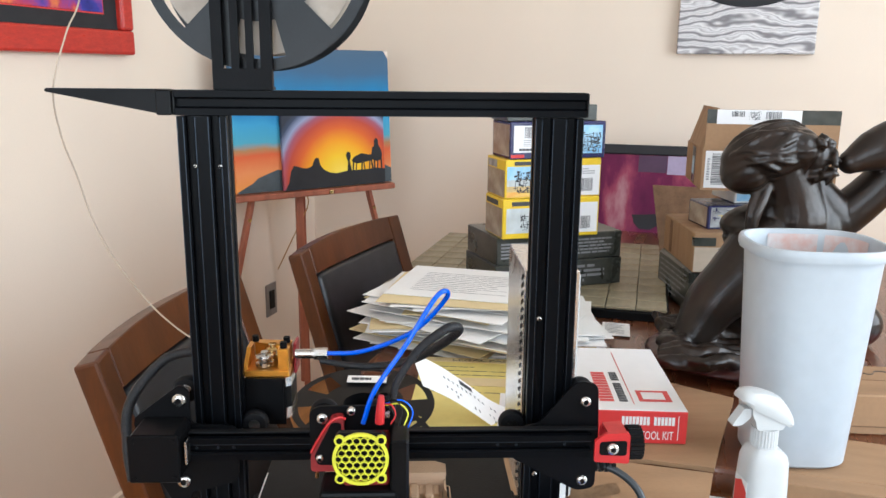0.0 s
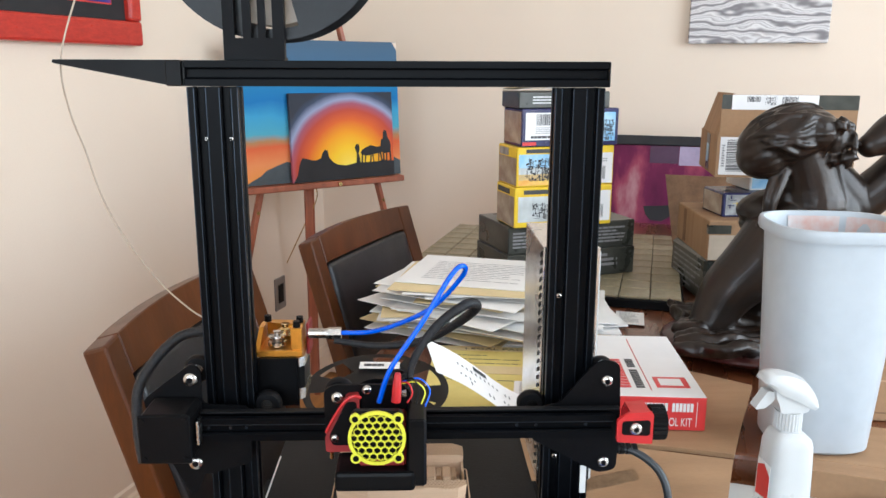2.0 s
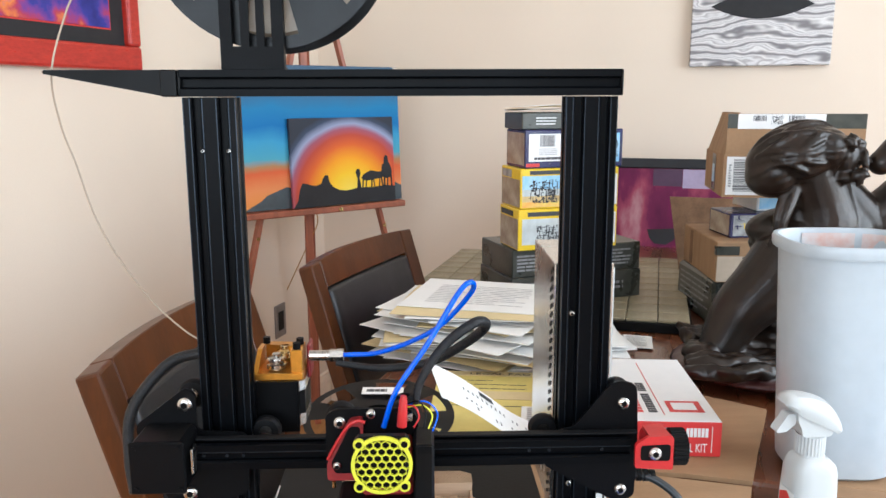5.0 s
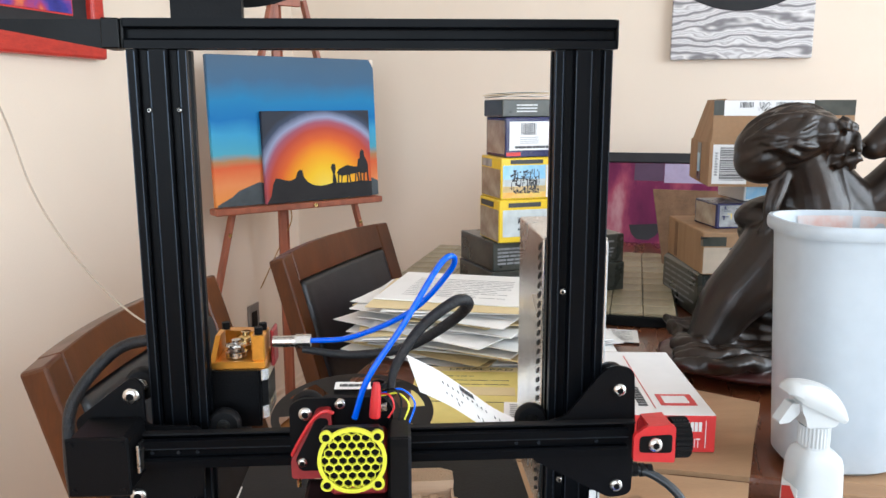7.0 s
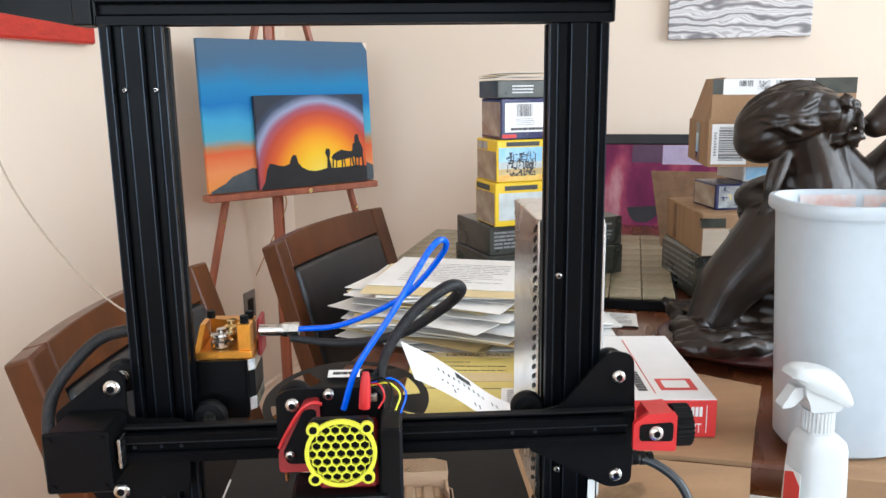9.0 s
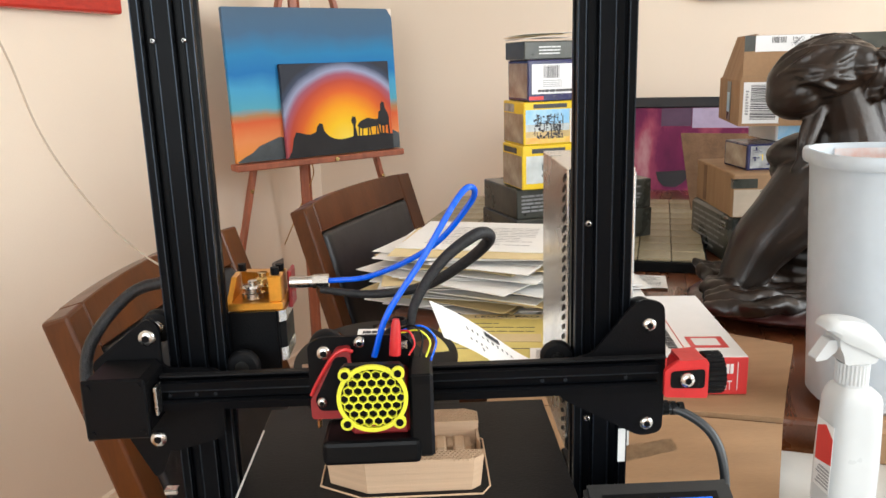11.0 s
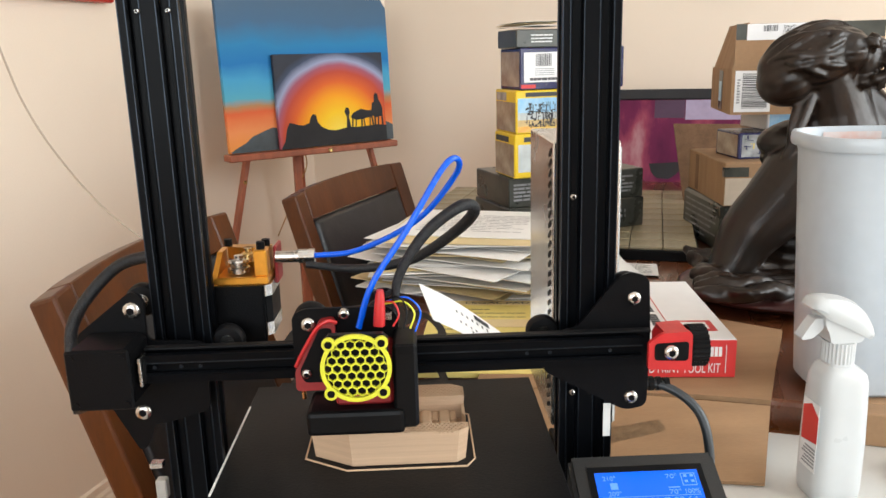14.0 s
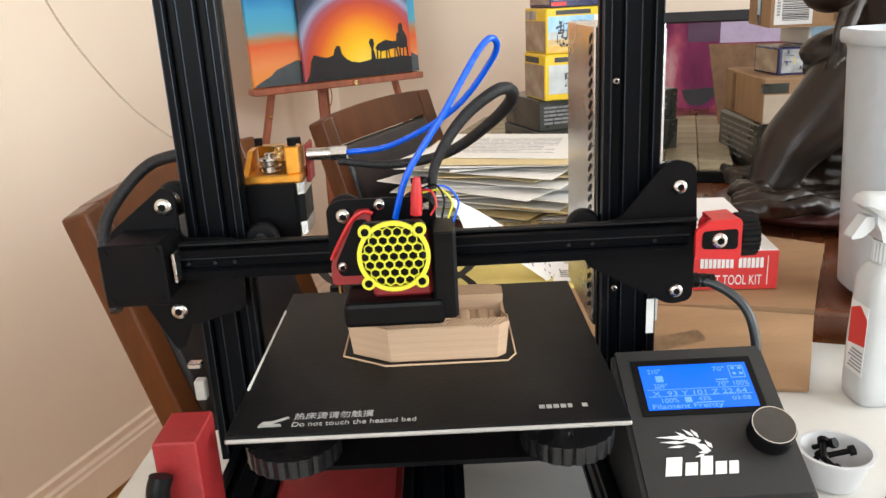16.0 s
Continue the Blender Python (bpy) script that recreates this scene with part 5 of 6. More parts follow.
def box_stack():
    g = "boxes stacked on the tiled board"
    z = TZ + 0.0267
    D = pose(0.108, 1.655, 0, 0, 0, 20)

    def add(name, m, *a):
        t = carton(name, m, *a)
        t["group"] = g
    add("flat_box", D @ pose(0, 0, z), 0.315, 0.175, 0.061, BOX_DARK, "dark greenish-grey flat printed game box", [("print_block", print_rows(0.01, 0.30, 0.008, 0.052, 4, 0.006), GREY_INK, ""), ("white_marks", bars(0.02, 0.14, 0.01, 0.045, 9), WHITE_INK, "")])
    add("flat_box", D @ pose(0.003, 0.002, z + 0.0615), 0.31, 0.172, 0.061, BOX_DARK, "dark greenish-grey flat printed game box", [("print_block", print_rows(0.01, 0.12, 0.012, 0.05, 5, 0.004), GREY_INK, ""), ("print_block", print_rows(0.16, 0.3, 0.012, 0.05, 5, 0.004), GREY_INK, "")])
    z = 0.8805
    Y = pose(0.120, 1.640, 0, 0, 0, 17)
    add("model_kit_box", Y @ pose(0, 0, z), 0.225, 0.108, 0.086, BOX_YELLOW, "yellow model kit box with a grey vehicle picture", [
        ("picture", front(0.008, 0.12, 0.012, 0.066), PIC_PALE, "printed picture panel"), ("machine_print", blob_rows(0.04, 0.112, 0.018, 0.052, 110), INK, ""), ("white_panel", front(0.125, 0.221, 0.008, 0.074), KIT_WHITE, ""), ("barcode", bars(0.172, 0.206, 0.016, 0.044, 13), INK, "black barcode"),
        ("title_bar", front(0.02, 0.09, 0.071, 0.080), INK, ""), ("side_picture", sidep(0.003, 0.104, 0.003, 0.066), PIC_BROWN, ""), ("side_title", sidep(0.03, 0.10, 0.069, 0.080), INK, "")])
    z += 0.0865
    add("model_kit_box", Y @ pose(0.004, 0.002, z), 0.222, 0.11, 0.083, BOX_YELLOW, "yellow model kit box with a blue and orange picture", [
        ("picture", front(0.004, 0.096, 0.040, 0.068), PIC_SKY, ""), ("picture", front(0.004, 0.096, 0.0265, 0.0398), PIC_PALE, ""), ("picture", front(0.004, 0.096, 0.0145, 0.0263), PIC_SAND, ""), ("picture", front(0.004, 0.096, 0.003, 0.0143), PIC_ORANGE, ""), ("machine_print", blob_rows(0.018, 0.082, 0.012, 0.060, 120), INK, ""), ("white_panel", front(0.0975, 0.219, 0.003, 0.068), KIT_WHITE, ""), ("barcode", bars(0.168, 0.204, 0.012, 0.040, 13), INK, "black barcode"), ("small_print", print_rows(0.160, 0.212, 0.048, 0.062, 3, 0.002), GREY_INK, ""),
        ("title_bar", front(0.02, 0.09, 0.0705, 0.0785), INK, ""), ("side_picture", sidep(0.003, 0.106, 0.003, 0.060), PIC_BROWN, ""), ("side_picture", sidep(0.05, 0.104, 0.062, 0.078), PIC_GREY, "")])
    z += 0.0835
    add("model_kit_box", Y @ pose(0.012, 0.0, z), 0.22, 0.105, 0.078, BOX_BLUE, "navy blue model kit box with a white barcode panel", [
        ("white_panel", front(0.008, 0.125, 0.014, 0.070), KIT_WHITE, ""), ("barcode", bars(0.032, 0.066, 0.044, 0.067, 15), INK, "black barcode"), ("small_print", print_rows(0.03, 0.075, 0.026, 0.041, 4, 0.0012), GREY_INK, ""), ("small_print", print_rows(0.02, 0.10, 0.017, 0.023, 1, 0.005), INK, ""),
        ("red_flash", front(0.002, 0.032, 0.003, 0.010), KIT_RED, ""), ("picture", front(0.14, 0.212, 0.01, 0.07), PIC_SKY, ""), ("machine_print", blob_rows(0.145, 0.208, 0.012, 0.055, 110), INK, ""), ("side_picture", sidep(0.004, 0.1, 0.006, 0.072), PIC_BROWN, "")])
    z += 0.0785
    add("flat_box", Y @ pose(0.006, 0.004, z), 0.205, 0.10, 0.034, BOX_DARK, "thin dark grey box with pale print", [("print_block", print_rows(0.03, 0.08, 0.008, 0.026, 3, 0.0025), WHITE_INK, ""), ("print_block", print_rows(0.10, 0.19, 0.008, 0.026, 3, 0.0025), WHITE_INK, "")])
    z += 0.0345
    for i, (dx, dy, r, mt) in enumerate(((0.0, 0.0, 2, PAPER), (-0.01, 0.004, -4, MANILA), (0.004, -0.004, 6, PAPER))):
        t = thing("paper_slip", Y @ pose(0.0 + dx, dy, z + i * 0.004, 0, -2, r), "loose crumpled paper slip on top of the stacked boxes", "paper", "loose slips")
        part("slip", sheet_mesh(0.12, 0.085, 0.006, i), mt, t, "", True)


def sheet_mesh(w, d, lift, seed, n=10, thick=0.0004):
    """A sheet with soft waves, from its corner."""
    bm = bmesh.new()
    g = {}
    for k in (0, 1):
        for i in range(n + 1):
            for j in range(n + 1):
                x, y = w * i / n, d * j / n
                z = lift * (0.5 + 0.5 * noise.noise((x * 14 + seed * 3.1, y * 14, seed * 1.7))) + k * thick
                g[k, i, j] = bm.verts.new((x, y, z))
    for i in range(n):
        for j in range(n):
            bm.faces.new((g[1, i, j], g[1, i + 1, j], g[1, i + 1, j + 1], g[1, i, j + 1]))
            bm.faces.new((g[0, i, j], g[0, i, j + 1], g[0, i + 1, j + 1], g[0, i + 1, j]))
    for i in range(n):
        for a, b in (((i, 0), (i + 1, 0)), ((i + 1, n), (i, n)), ((0, i + 1), (0, i)), ((n, i), (n, i + 1))):
            bm.faces.new((g[0, *a], g[0, *b], g[1, *b], g[1, *a]))
    return bm


box_stack()


def paper_stack():
    """Loose sheets and folders, each laid on the one below."""
    random.seed(11)
    z = TZ + 0.0006
    for i in range(30):
        a = random.uniform(-24, 22) * (1 if i < 27 else 0.35) - 13
        w, d = random.choice(((0.28, 0.216), (0.28, 0.216), (0.30, 0.235)))
        folder = i in (2, 4, 8, 15, 21, 22, 28)
        lift = random.uniform(0.0006, 0.0036) * (1 if i < 28 else 0.4)
        th = random.uniform(0.0006, 0.0020)
        cx, cy = 0.045 + random.uniform(-0.045, 0.036) * (1 if i < 27 else 0.3), 1.445 + random.uniform(-0.03, 0.03)
        t = thing("folder" if folder else "paper_sheet", pose(cx, cy, z, 0, 0, a) @ pose(-w / 2, -d / 2, 0), "manila folder in the pile of papers" if folder else "white sheet in the untidy pile of papers", "folder" if folder else "paper", "pile of papers")
        part("leaf", sheet_mesh(w, d, lift, i, 8, th), MANILA if folder else PAPER, t)
        if i == 29:
            bm = lines(bmesh.new(), 11, 0.04, 0.24, 0.03, 0.17, lift + th + 0.0004, 0.0014, 0.9)
            part("typing", bm, GREY_INK, t)
        z += lift + th + 0.0002
    # sheets that slide off to the side
    z = TZ + 0.0006
    for i in range(11):
        w, d = 0.19, 0.25
        t = thing("paper_sheet", pose(0.182 + random.uniform(-0.012, 0.014), 1.44 + random.uniform(-0.02, 0.02), z, 0, 0, random.uniform(-12, 12) - 4) @ pose(-w / 2, -d / 2, 0), "white sheet beside the pile of papers", "paper", "pile of papers")
        part("leaf", sheet_mesh(w, d, 0.002, i + 40, 8, 0.002), MANILA if i in (3, 6) else PAPER, t)
        z += 0.0043
    t = thing("paper_slip", pose(0.304, 1.456, TZ + 0.0006, 0, 0, -12), "small printed receipt on the dark wooden table", "paper")
    part("slip", sheet_mesh(0.054, 0.085, 0.004, 60, 8), PAPER, t)
    part("small_print", lines(bmesh.new(), 8, 0.006, 0.048, 0.008, 0.075, 0.0047, 0.0018), GREY_INK, t)


paper_stack()


def legal_pad():
    t = thing("legal_pad", pose(0.062, 1.185, TZ + 0.0005, 0, 0, -4), "yellow legal pad with handwriting and slips on it", "notepad")
    part("paper_block", B(-0.108, 0.108, -0.17, 0.118, 0, 0.008, 0.001), YELLOW_PAPER, t)
    part("header", B(-0.108, 0.108, 0.098, 0.1182, 0.0081, 0.0089), MANILA, t, "cream header strip")
    letters("writing", "LEGAL PAD", 0.012, INK, t, pose(-0.055, 0.103, 0.009), 0.10)
    part("handwriting", lines(bmesh.new(), 7, -0.08, 0.09, -0.04, 0.085, 0.0083, 0.0016, 0.7), INK, t)
    part("pasted_slip", B(-0.05, 0.045, -0.005, 0.028, 0.0084, 0.0089), MANILA, t)
    t = thing("paper_sheet", pose(0.075, 1.03, TZ + 0.0095, 0, 0, -6), "printed white sheet lying on the legal pad", "paper")
    part("leaf", sheet_mesh(0.11, 0.12, 0.002, 71), PAPER, t)
    part("typing", lines(bmesh.new(), 14, 0.008, 0.10, 0.01, 0.112, 0.0025, 0.002), GREY_INK, t)


legal_pad()


def curled_receipt():
    t = thing("curled_receipt", pose(0, 0, 0), "curled printed white receipt leaning on the spool", "paper")
    c = spline([(-0.046, 1.022, 0.853), (-0.008, 1.042, 0.826), (0.030, 1.058, 0.794), (0.066, 1.068, 0.764), (0.105, 1.075, 0.742)], 6)
    bm, ink = bmesh.new(), bmesh.new()
    side = Vector((0.017, -0.026, -0.038))
    prev = None
    for i, q in enumerate(c):
        n = Vector((0.0003, 0, 0.0004))
        cur = [bm.verts.new(q), bm.verts.new(q + side), bm.verts.new(q + side + n), bm.verts.new(q + n)]
        if prev:
            for k in range(4):
                bm.faces.new((prev[k], prev[(k + 1) % 4], cur[(k + 1) % 4], cur[k]))
        prev = cur
    bmesh.ops.recalc_face_normals(bm, faces=list(bm.faces))
    part("strip", bm, PAPER, t)
    up = Vector((0.67, -0.44, 0.6)).normalized() * 0.0011
    for i in range(6, 22):
        for f0, f1 in ((0.30, 0.38), (0.60, 0.66), (0.72, 0.82)):
            if random.random() < 0.6:
                a, b = c[i], c[i].lerp(c[i + 1], 0.28)
                ink.faces.new([ink.verts.new(p + up) for p in (a + side * f0, b + side * f0, b + side * f1, a + side * f1)])
    a, b = c[10], c[13]
    ink.faces.new([ink.verts.new(p + up * 1.2) for p in (a + side * 0.08, b + side * 0.08, b + side * 0.22, a + side * 0.22)])
    part("print_marks", ink, INK, t)


curled_receipt()
empty = filament_spool("empty_spool", pose(-0.106, 0.968, TZ + 0.0165, 8, 0, 0) @ pose(0, 0, 0, 0, 0, 8), "empty black plastic filament spool lying on the table", False)
part("paper_label", B(-0.027, 0.027, 0.046, 0.064, 0.0632, 0.0636), PAPER, empty, "white printed label").rotation_euler = (0, 0, radians(-8))
lb = lines(bmesh.new(), 1, -0.021, 0.021, 0.051, 0.059, 0.0638, 0.006)
part("label_print", lb, INK, empty).rotation_euler = (0, 0, radians(-8))


def tool_kit_box():
    t = thing("tool_kit_box", pose(0.157, 0.995, TZ + 0.0075, 0, 0, -2.5), "white card box with red sides lying on cardboard", "box")
    w, d, h = 0.172, 0.245, 0.048
    part("carton", B(0, w, 0, d, 0, h - 0.0012, 0.001), KIT_RED, t, "red box body")
    part("lid_face", B(0.0005, w - 0.0005, 0.0005, d - 0.0005, h - 0.0011, h, 0.0004), KIT_WHITE, t, "white lid with red print")
    letters("writing", "3D PRINT TOOL KIT", 0.017, WHITE_INK, t, pose(0.066, -0.0004, 0.0065, 90, 0, 0), 0.088)
    bm = bmesh.new()
    x = 0.084
    for i, k in enumerate((1, 1, 1, 1, 1, 1, 1, 1, 0, 1, 1, 1, 1, 1, 1)):
        if k:
            box(bm, x, x + 0.0036, -0.0008, -0.0001, 0.027, 0.039)
        x += 0.0048
    part("maker_mark", bm, WHITE_INK, t, "white printed maker's mark")
    part("panel_line", B(0.1595, 0.1603, -0.0008, -0.0001, 0.006, 0.041), WHITE_INK, t)
    bm = B(0.113, 0.158, 0.03, 0.068, h + 0.0001, h + 0.0005, 0.0)
    part("logo_patch", bm, KIT_RED, t, "red logo patch")
    part("logo_panel", B(0.119, 0.15, 0.037, 0.061, h + 0.0006, h + 0.0009), KIT_WHITE, t)
    bm = bmesh.new()
    for i in range(13):
        if i != 8:
            box(bm, 0.085, 0.0965, 0.028 + i * 0.0085, 0.0345 + i * 0.0085, h + 0.0001, h + 0.0005)
    part("maker_mark", bm, INK, t, "dark printed maker's mark")
    bm = bmesh.new()
    for i in range(11):
        box(bm, 0.058, 0.078, 0.028 + i * 0.010, 0.0355 + i * 0.010, h + 0.0001, h + 0.0005)
    part("title_print", bm, KIT_RED, t)
    part("lid_line", B(0.103, 0.1042, 0.02, 0.225, h + 0.0001, h + 0.0005), KIT_RED, t)


tool_kit_box()


def cardboard():
    t = thing("cardboard_sheet", pose(0, 0, 0), "torn brown corrugated cardboard sheet under the kit box", "cardboard")
    part("panel", prism(bmesh.new(), [(0.02, 0.985), (0.20, 0.952), (0.27, 0.945), (0.347, 0.925), (0.395, 1.03), (0.452, 1.15), (0.30, 1.26), (0.06, 1.20)], TZ + 0.0005, TZ + 0.0065), KRAFT, t)
    # flap that slopes down onto the lower table
    bm = bmesh.new()
    up = [(0.015, 0.978, TZ + 0.006), (0.20, 0.945, TZ + 0.004), (0.343, 0.917, TZ + 0.0)]
    lo = [(0.02, 0.86, 0.7012), (0.16, 0.825, 0.7012), (0.296, 0.806, 0.7012)]
    th = Vector((0, -0.001, 0.0042))
    v = [[bm.verts.new(Vector(p) + k * th) for p in row] for row in (up, lo) for k in (0, 1)]
    for i in range(2):
        bm.faces.new((v[1][i], v[3][i], v[3][i + 1], v[1][i + 1]))
        bm.faces.new((v[0][i], v[0][i + 1], v[2][i + 1], v[2][i]))
        bm.faces.new((v[2][i], v[2][i + 1], v[3][i + 1], v[3][i]))
        bm.faces.new((v[0][i + 1], v[0][i], v[1][i], v[1][i + 1]))
    for i in (0, 2):
        bm.faces.new((v[0][i], v[2][i], v[3][i], v[1][i]))
    bmesh.ops.recalc_face_normals(bm, faces=list(bm.faces))
    part("flap", bm, KRAFT, t)
    def on_flap(a, b):
        p = Vector(up[1]).lerp(Vector(up[2]), a).lerp(Vector(lo[1]).lerp(Vector(lo[2]), a), b)
        return p + th + Vector((0, -0.0001, 0.0003))
    bm = bmesh.new()
    bm.faces.new([bm.verts.new(on_flap(a, b)) for a, b in ((-0.5, 0.62), (0.30, 0.26), (0.36, 0.40), (-0.44, 0.80))])
    bmesh.ops.solidify(bm, geom=list(bm.faces), thickness=0.00015)
    part("tape_strip", bm, CLEAR_TAPE, t, "shiny strip of parcel tape")


cardboard()


def parcel_cartons():
    g = "cartons piled behind the statue"
    # dark packet below
    t = carton("dark_packet", pose(0.512, 1.60, TZ + 0.0005, 0, 0, 2), 0.24, 0.22, 0.096, BOX_DARK, "dark grey-green wrapped packet with pale print", [("print_block", print_rows(0.02, 0.20, 0.01, 0.08, 6, 0.005), GREY_INK, ""), ("print_block", lines(bmesh.new(), 6, 0.01, 0.21, 0.012, 0.085, 0.0004, 0.004, 0.9, Matrix(((0, 0, -1, 0), (-1, 0, 0, 0.21), (0, 1, 0, 0), (0, 0, 0, 1)))), GREY_INK, "")], 0.006)
    t["group"] = g
    # low carton
    t = carton("parcel_carton", pose(0.510, 1.585, 0.827, 0, 0, -1), 0.29, 0.235, 0.083, KRAFT, "brown shipping carton with dark tape and a curved mark", [
        ("tape", front(0.0, 0.045, 0.056, 0.074), BOX_DARK, "dark printed tape"), ("tape", sidep(0.0, 0.012, 0.056, 0.074), BOX_DARK, ""), ("side_print", sidep(0.165, 0.185, 0.005, 0.078), KRAFT_DARK, ""),
        ("pale_face", front(0.002, 0.288, 0.002, 0.0535, 0.0004), material("pale_card", (0.55, 0.45, 0.34), 0.6, scale=10), "paler front panel"),
        ("curved_mark", prism(bmesh.new(), [(0.05, 0.05), (0.075, 0.036), (0.105, 0.03), (0.106, 0.035), (0.08, 0.042), (0.056, 0.054)], 0.0006, 0.0010, SIDE), INK, "")])
    t["group"] = g
    # picture boxes on it
    t = carton("picture_box", pose(0.548, 1.625, 0.9105, 0, 0, 6), 0.15, 0.10, 0.05, BOX_BLUE, "glossy printed small box with blue and yellow pictures", [("picture", front(0.006, 0.144, 0.004, 0.046), PIC_GREY, ""), ("yellow_print", blob_rows(0.02, 0.09, 0.01, 0.04, 7), BOX_YELLOW, ""), ("dark_print", blob_rows(0.01, 0.14, 0.006, 0.045, 22, 0.0016), BOX_BLUE, ""), ("side_panel", sidep(0.006, 0.094, 0.004, 0.046), PIC_BROWN, "")])
    t["group"] = g
    t = carton("picture_box", pose(0.612, 1.66, 0.961, 0, 0, 4), 0.15, 0.12, 0.036, KIT_WHITE, "pale silver small box under the open carton", [("picture", front(0.005, 0.145, 0.004, 0.033), PIC_SKY, "")])
    t["group"] = g
    # open carton on top
    t = thing("open_carton", pose(0.518, 1.600, 0.9975, 0, 0, -9), "open brown shipping carton with raised flaps and labels", "box", g)
    w, d, h, c = 0.258, 0.22, 0.083, 0.004
    bm = B(0, w, 0, c, 0, h)
    box(bm, 0, w, d - c, d, 0, h)
    box(bm, 0, c, c, d - c, 0, h)
    box(bm, w - c, w, c, d - c, 0, h)
    box(bm, c, w - c, c, d - c, 0, c)
    part("body", bm, KRAFT, t)
    fl = part("front_flap", B(0.003, w - 0.003, 0.0, 0.004, h + 0.0005, h + 0.080), KRAFT, t, "raised front flap")
    part("shipping_label", B(0.022, 0.182, -0.0006, -0.0001, h + 0.051, h + 0.0795), KIT_WHITE, fl, "white shipping label")
    part("barcode", bars(0.05, 0.075, h + 0.066, h + 0.0765, 10), INK, fl)
    part("barcode", bars(0.115, 0.145, h + 0.062, h + 0.0765, 12), INK, fl)
    part("code_block", blob_rows(0.083, 0.105, h + 0.060, h + 0.0765, 70), INK, fl)
    part("dark_tape", B(0.1825, w - 0.003, -0.0006, -0.0001, h + 0.052, h + 0.0798), BOX_DARK, fl)
    part("dark_tape", B(0.003, 0.0215, -0.0006, -0.0001, h + 0.052, h + 0.0798), BOX_DARK, fl)
    part("side_flap", prism(bmesh.new(), [(0.004, h), (d - 0.02, h), (d - 0.035, h + 0.084), (0.006, h + 0.086)], -0.004, 0.0, pose(0, 0, h, 0, 16, 0) @ pose(0, 0, -h) @ Matrix(((0, 0, -1, 0), (1, 0, 0, 0), (0, 1, 0, 0), (0, 0, 0, 1)))), KRAFT, t, "raised side flap")
    part("white_label", front(0.006, 0.070, 0.005, 0.080), KIT_WHITE, t, "white label")
    bm = bmesh.new()
    zz = 0.012
    while zz < 0.074:
        k = random.uniform(0.0008, 0.0022)
        box(bm, 0.019, 0.064, -0.0009, -0.0007, zz, zz + k)
        zz += k + random.uniform(0.0008, 0.0018)
    part("barcode", bm, INK, t, "large black barcode")
    part("small_print", print_rows(0.010, 0.016, 0.02, 0.066, 9, 0.003), GREY_INK, t)
    part("box_mark", front(0.105, 0.15, 0.008, 0.022, 0.0005), KRAFT_DARK, t)
    part("side_tape", sidep(0.09, 0.13, 0.004, 0.079), BOX_DARK, t)
    part("side_tape", sidep(0.10, 0.125, 0.02, 0.058, 0.001), PIC_SKY, t)
    # plain brown sheet behind
    t = thing("cardboard_sheet", pose(0.572, 2.035, TZ, -3, 0, -8), "plain brown cardboard sheet standing behind the cartons", "cardboard")
    part("panel", prism(bmesh.new(), [(0.0, 0.0), (0.25, 0.0), (0.245, 0.208), (-0.034, 0.214)], 0, 0.005, SIDE), KRAFT_DARK, t)


parcel_cartons()


